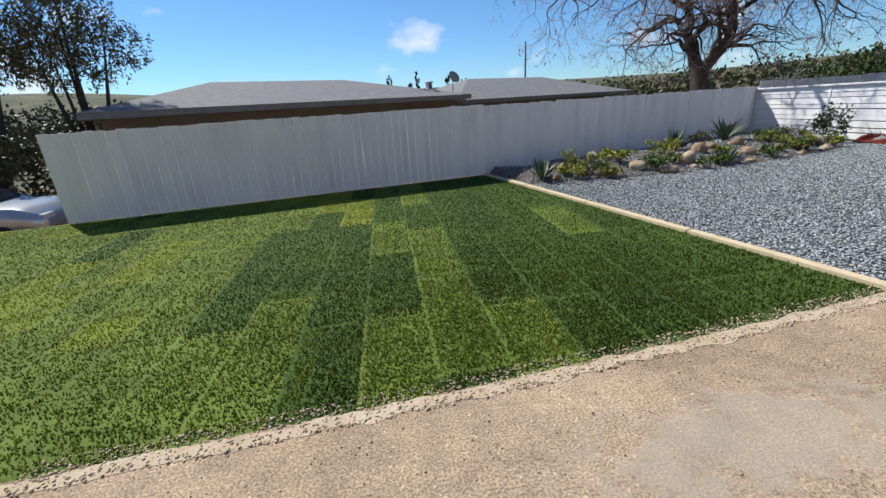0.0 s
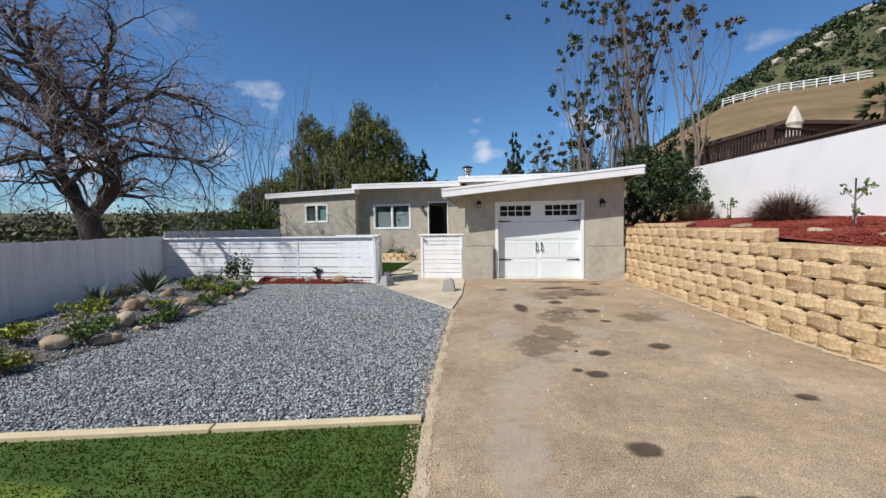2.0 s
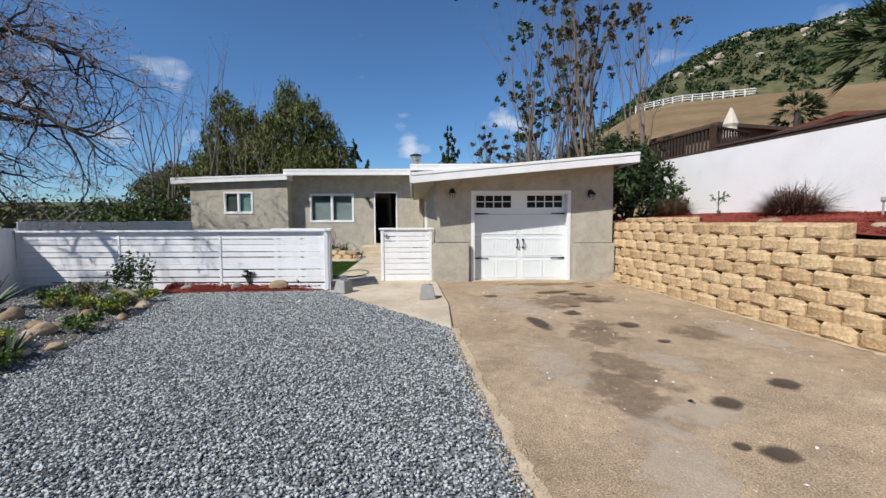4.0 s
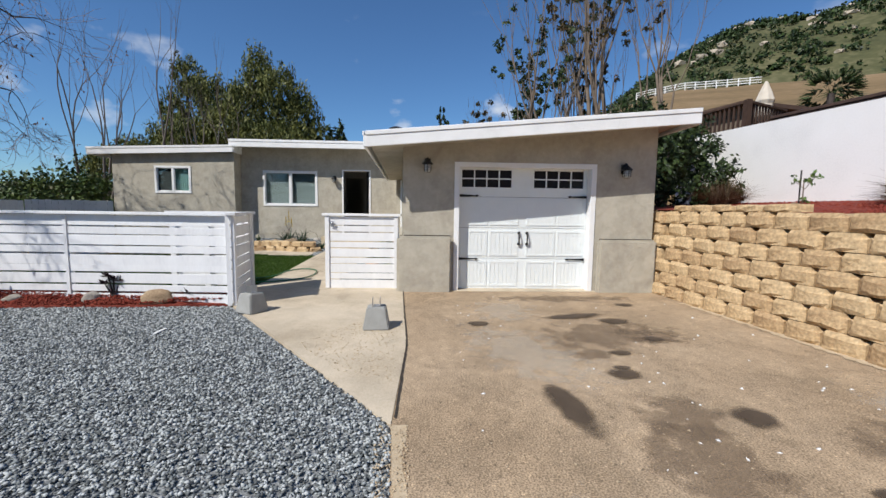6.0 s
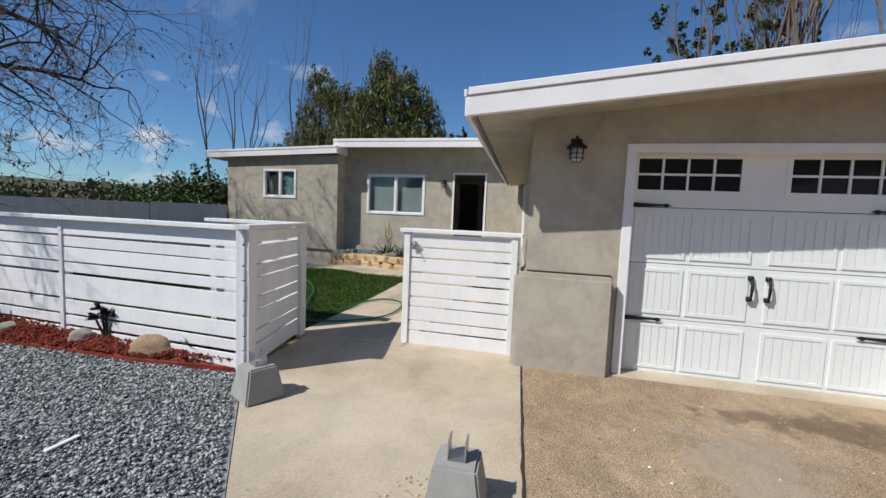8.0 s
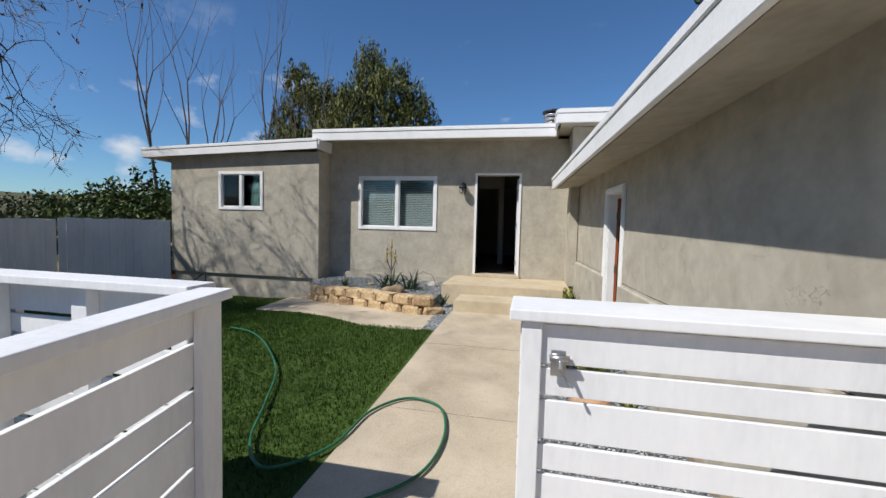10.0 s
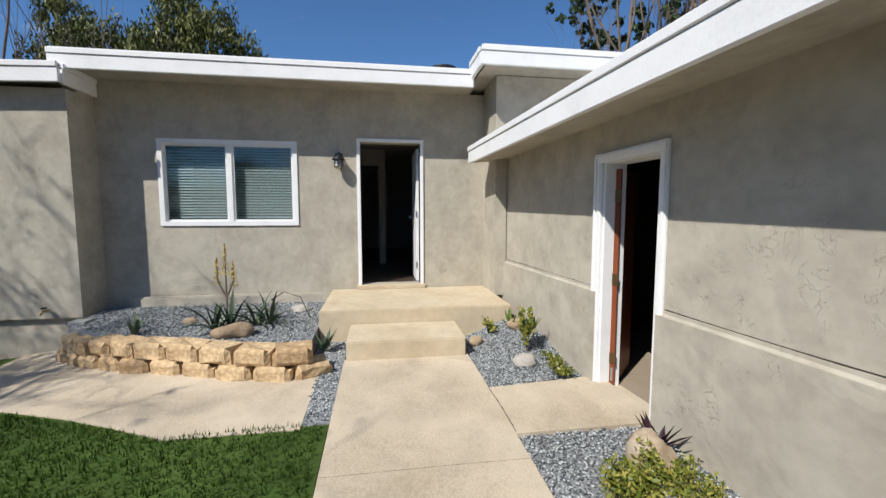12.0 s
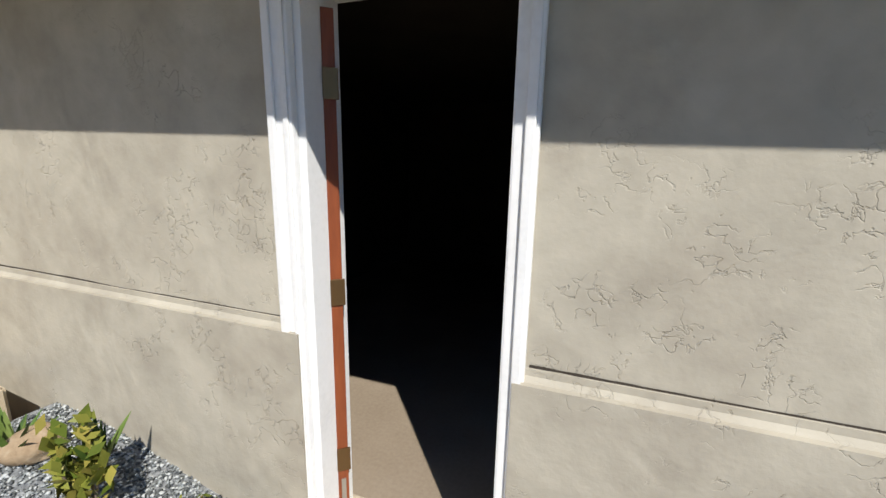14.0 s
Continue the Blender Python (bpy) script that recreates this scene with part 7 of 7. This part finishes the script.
# ---- loose stones, grass: last ----
STONE_MIX = material("crushed_blue_grey_stone", ((0.095, 0.103, 0.104), (0.255, 0.275, 0.273), (0.47, 0.49, 0.482)), 20.0, 0.85, 0.0, 60.0, per="island", spread=0.8)


def inside(px, py, poly):
    hit = np.zeros(len(px), bool)
    for (x0, y0), (x1, y1) in zip(poly, poly[1:] + poly[:1]):
        if y0 == y1:
            continue
        c = ((y0 > py) != (y1 > py)) & (px < (x1 - x0) * (py - y0) / (y1 - y0) + x0)
        hit ^= c
    return hit


def scatter(poly, n, rng):
    x0, x1 = min(p[0] for p in poly), max(p[0] for p in poly)
    y0, y1 = min(p[1] for p in poly), max(p[1] for p in poly)
    px, py = rng.uniform(x0, x1, 4 * n), rng.uniform(y0, y1, 4 * n)
    ok = inside(px, py, poly)
    return px[ok][:n], py[ok][:n]


COURT = np.vectorize(court)


def stones(name, poly, n, size, z, label, seed, height=None, mat=None):
    rng = np.random.default_rng(seed)
    px, py = scatter(poly, n, rng)
    n = len(px)
    pz = (COURT(px, py) if height is None else height(px, py)) + z
    o = np.array(((1, 0, 0), (-1, 0, 0), (0, 1, 0), (0, -1, 0), (0, 0, 1), (0, 0, -1)), float)
    v = o[None] * rng.uniform(0.55, 1.25, (n, 6, 1)) + rng.normal(0, 0.14, (n, 6, 3))
    v *= (size * rng.uniform(0.55, 1.35, (n, 1, 1))) * np.array((1.2, 0.9, 0.6))
    a = rng.uniform(0, 2 * np.pi, n)[:, None]
    tilt = rng.normal(0, 0.5, n)[:, None]
    x, y, w = v[:, :, 0], v[:, :, 1], v[:, :, 2]
    y, w = y * np.cos(tilt) - w * np.sin(tilt), y * np.sin(tilt) + w * np.cos(tilt)
    x, y = x * np.cos(a) - y * np.sin(a), x * np.sin(a) + y * np.cos(a)
    v = np.stack([x + px[:, None], y + py[:, None], w + pz[:, None] + rng.uniform(-0.3, 0.5, (n, 1)) * size], -1)
    f = np.array(((0, 2, 4), (2, 1, 4), (1, 3, 4), (3, 0, 4), (2, 0, 5), (1, 2, 5), (3, 1, 5), (0, 3, 5)))
    tri = (np.arange(n)[:, None, None] * 6 + f[None]).reshape(-1, 3)
    ob = new(name, tri_mesh(name, v.reshape(-1, 3), tri, [mat or STONE_MIX]))
    return tagged(ob, label, "gravel", kind="stuff")


YARD = EDGE[4:] + [(10.80, 5.2), (10.66, 8.5), (10.4, 8.6), (9.9, 8.0), (8.9, 7.6), (6.6, 7.05), (5.2, 6.85), (4.0, 6.85), (2.6, 7.0), (2.2, 7.9)]
stones("loose_gravel", YARD, 105000, 0.0135, 0.0, "loose crushed blue-grey gravel", 1)
stones("loose_gravel", [(12.52, 2.95), (15.88, 3.12), (15.88, 4.12), (12.52, 4.11)], 12500, 0.0105, -0.012, "loose fine blue-grey gravel along the wall", 2)
stones("loose_gravel", [(16.74, 3.2), (18.09, 3.28), (18.09, 4.16), (17.41, 4.13), (16.62, 4.12)], 7200, 0.010, -0.006, "loose fine blue-grey gravel by the steps", 3, np.vectorize(mound))
stones("loose_gravel", [(18.55, 8.6), (18.14, 8.05), (17.68, 7.33), (17.32, 6.4), (17.22, 5.97), (17.32, 5.8), (19.4, 5.8), (19.4, 8.7)], 11000, 0.0105, 0.004, "loose fine blue-grey gravel in the planter", 4, lambda x, y: 0.27 + 0.02 * (x - 17.4))
stones("loose_gravel", [(16.25, 5.44), (18.05, 5.44), (18.05, 5.72), (16.25, 5.6)], 1200, 0.012, 0.004, "loose fine gravel beside the path", 5)
stones("bed_gravel", BED, 16000, 0.015, 0.004, "loose grey gravel between the bed's plants", 18, np.vectorize(bed_z))
stones("drive_grit", [(-3, -3), (12, -1.4), (12, 2.6), (7.6, 2.6), (-3, 1.6)], 6500, 0.0065, 0.002, "scattered small pebbles on the driveway", 6, None, SAND)
stones("edge_crumbs", [(x, y - 0.10) for x, y in EDGE[1:]] + [(x, y + 0.09) for x, y in EDGE[:0:-1]], 7000, 0.008, 0.003, "loose pale crumbs along the driveway edge", 7, None, SAND)


stones("concrete_crumbs", [(8.3, 2.72), (10.0, 2.72), (10.0, 3.3), (9.2, 3.75), (8.5, 3.2)], 700, 0.008, 0.006, "loose pale crumbs on the worn pavement", 16, None, SAND)
stones("paint_chips", [(4.0, -1.5), (11.5, -1.2), (11.5, 2.4), (4.0, 1.9)], 90, 0.014, 0.001, "white paint chips scattered on the driveway", 17, None, FASCIA)
stones("bark_chips", [(10.62, 8.4), (10.70, 7.3), (10.74, 6.2), (10.86, 5.25), (10.98, 5.25), (11.0, 8.5)], 2600, 0.017, 0.0, "loose red bark chips below the slatted fence", 12, lambda x, y: np.interp(x, (10.65, 10.87, 11.0), (0.03, 0.10, 0.17)), RED_MULCH)
stones("bark_chips", [(5.0, -2.6), (11.8, -2.0), (15.5, -2.4), (15.5, -4.9), (5.0, -4.9)], 9000, 0.026, 0.0, "loose red bark chips on the bank", 13, lambda x, y: np.interp(x, (3, 6, 9, 12), (0.95, 1.2, 1.36, 1.45)).clip(0, 1.42) + 0.20 * np.clip((-y - 2.2) / 2.8, 0, 1), RED_MULCH)


def grassy(name, stops):
    mt = material(name, stops, 1.5, 0.7, 0.0, 12.0, per="island", spread=0.22, spec=0.04)
    nd, ln = mt.node_tree.nodes, mt.node_tree.links
    p = nd["Principled BSDF"]
    tr, mx = nd.new("ShaderNodeBsdfTranslucent"), nd.new("ShaderNodeMixShader")
    mx.inputs["Fac"].default_value = 0.35
    ln.new(p.inputs["Base Color"].links[0].from_socket, tr.inputs["Color"])
    ln.new(p.outputs["BSDF"], mx.inputs[1])
    ln.new(tr.outputs["BSDF"], mx.inputs[2])
    ln.new(mx.outputs["Shader"], nd["Material Output"].inputs["Surface"])
    return mt


GRASS = [grassy("turf_blades_dark", ((0.028, 0.050, 0.007), (0.050, 0.078, 0.011), (0.078, 0.11, 0.019))),
         grassy("turf_blades_mid", ((0.075, 0.115, 0.012), (0.13, 0.175, 0.02), (0.18, 0.22, 0.034))),
         grassy("turf_blades_lime", ((0.11, 0.145, 0.010), (0.175, 0.21, 0.016), (0.245, 0.27, 0.026)))]
COURT_GRASS = grassy("courtyard_blades", ((0.027, 0.060, 0.011), (0.050, 0.098, 0.018), (0.082, 0.132, 0.028)))


def turf(name, poly, n, high, wide, label, seed, strips=True, dense=False):
    rng = np.random.default_rng(seed)
    px, py = scatter(poly, n, rng)
    n = len(px)
    pz = COURT(px, py)
    a, tilt = rng.uniform(0, 2 * np.pi, n), rng.normal(0, 0.9, n)
    h = high * rng.uniform(0.5, 1.25, n)
    w = wide * rng.uniform(0.7, 1.3, n)
    dx, dy = np.cos(a) * w, np.sin(a) * w
    tx, ty = -np.sin(a) * h * np.sin(tilt), np.cos(a) * h * np.sin(tilt)
    v = np.stack([np.stack([px - dx, py - dy, pz - 0.002], -1), np.stack([px + dx, py + dy, pz - 0.002], -1), np.stack([px + tx, py + ty, pz + h * np.cos(tilt)], -1)], 1)
    r = rng.random(n)
    idx = (r > 0.86).astype(int)
    if strips:
        idx, u, w_ = strip_tone(px, py)
        idx = np.where(r < 0.25, np.maximum(idx - 1, 0), np.where(r > 0.93, np.minimum(idx + 1, 2), idx)).astype(int)
        keep = ~(((u < 0.06) | (w_ < 0.02)) & (rng.random(n) < 0.75))
        if dense:
            keep &= rng.random(n) < np.exp(-((px - 0.8) ** 2) / 5.0 - np.maximum(py - 2.0, 0) ** 2 / 3.5)
        v, idx = v[keep], idx[keep]
        n = len(v)
    ob = new(name, tri_mesh(name, v.reshape(-1, 3), np.arange(3 * n).reshape(-1, 3), GRASS if strips else [COURT_GRASS, GRASS[0]], idx))
    return tagged(ob, label, "grass", kind="stuff")


LAWN = EDGE[:5] + [(2.0, 8.42), (-4.95, 7.2), (-9, 6.5)]
turf("lawn_grass", LAWN, 170000, 0.018, 0.008, "short green lawn grass in turf strips", 8)
turf("lawn_grass", [(-3.5, 1.68), (0.3, 1.98), (3.35, 2.36), (2.5, 6.2), (-3.5, 5.2)], 230000, 0.02, 0.006, "short green lawn grass near the driveway", 9, True, True)
turf("lawn_grass", [(11.15, 5.45), (16.22, 5.46), (16.18, 6.55), (16.5, 7.25), (17.1, 8.45), (17.55, 9.32), (18.9, 9.55), (18.9, 12.5), (17.5, 13.95), (11.3, 11.7)], 150000, 0.042, 0.0055, "mown green courtyard grass", 10, False)
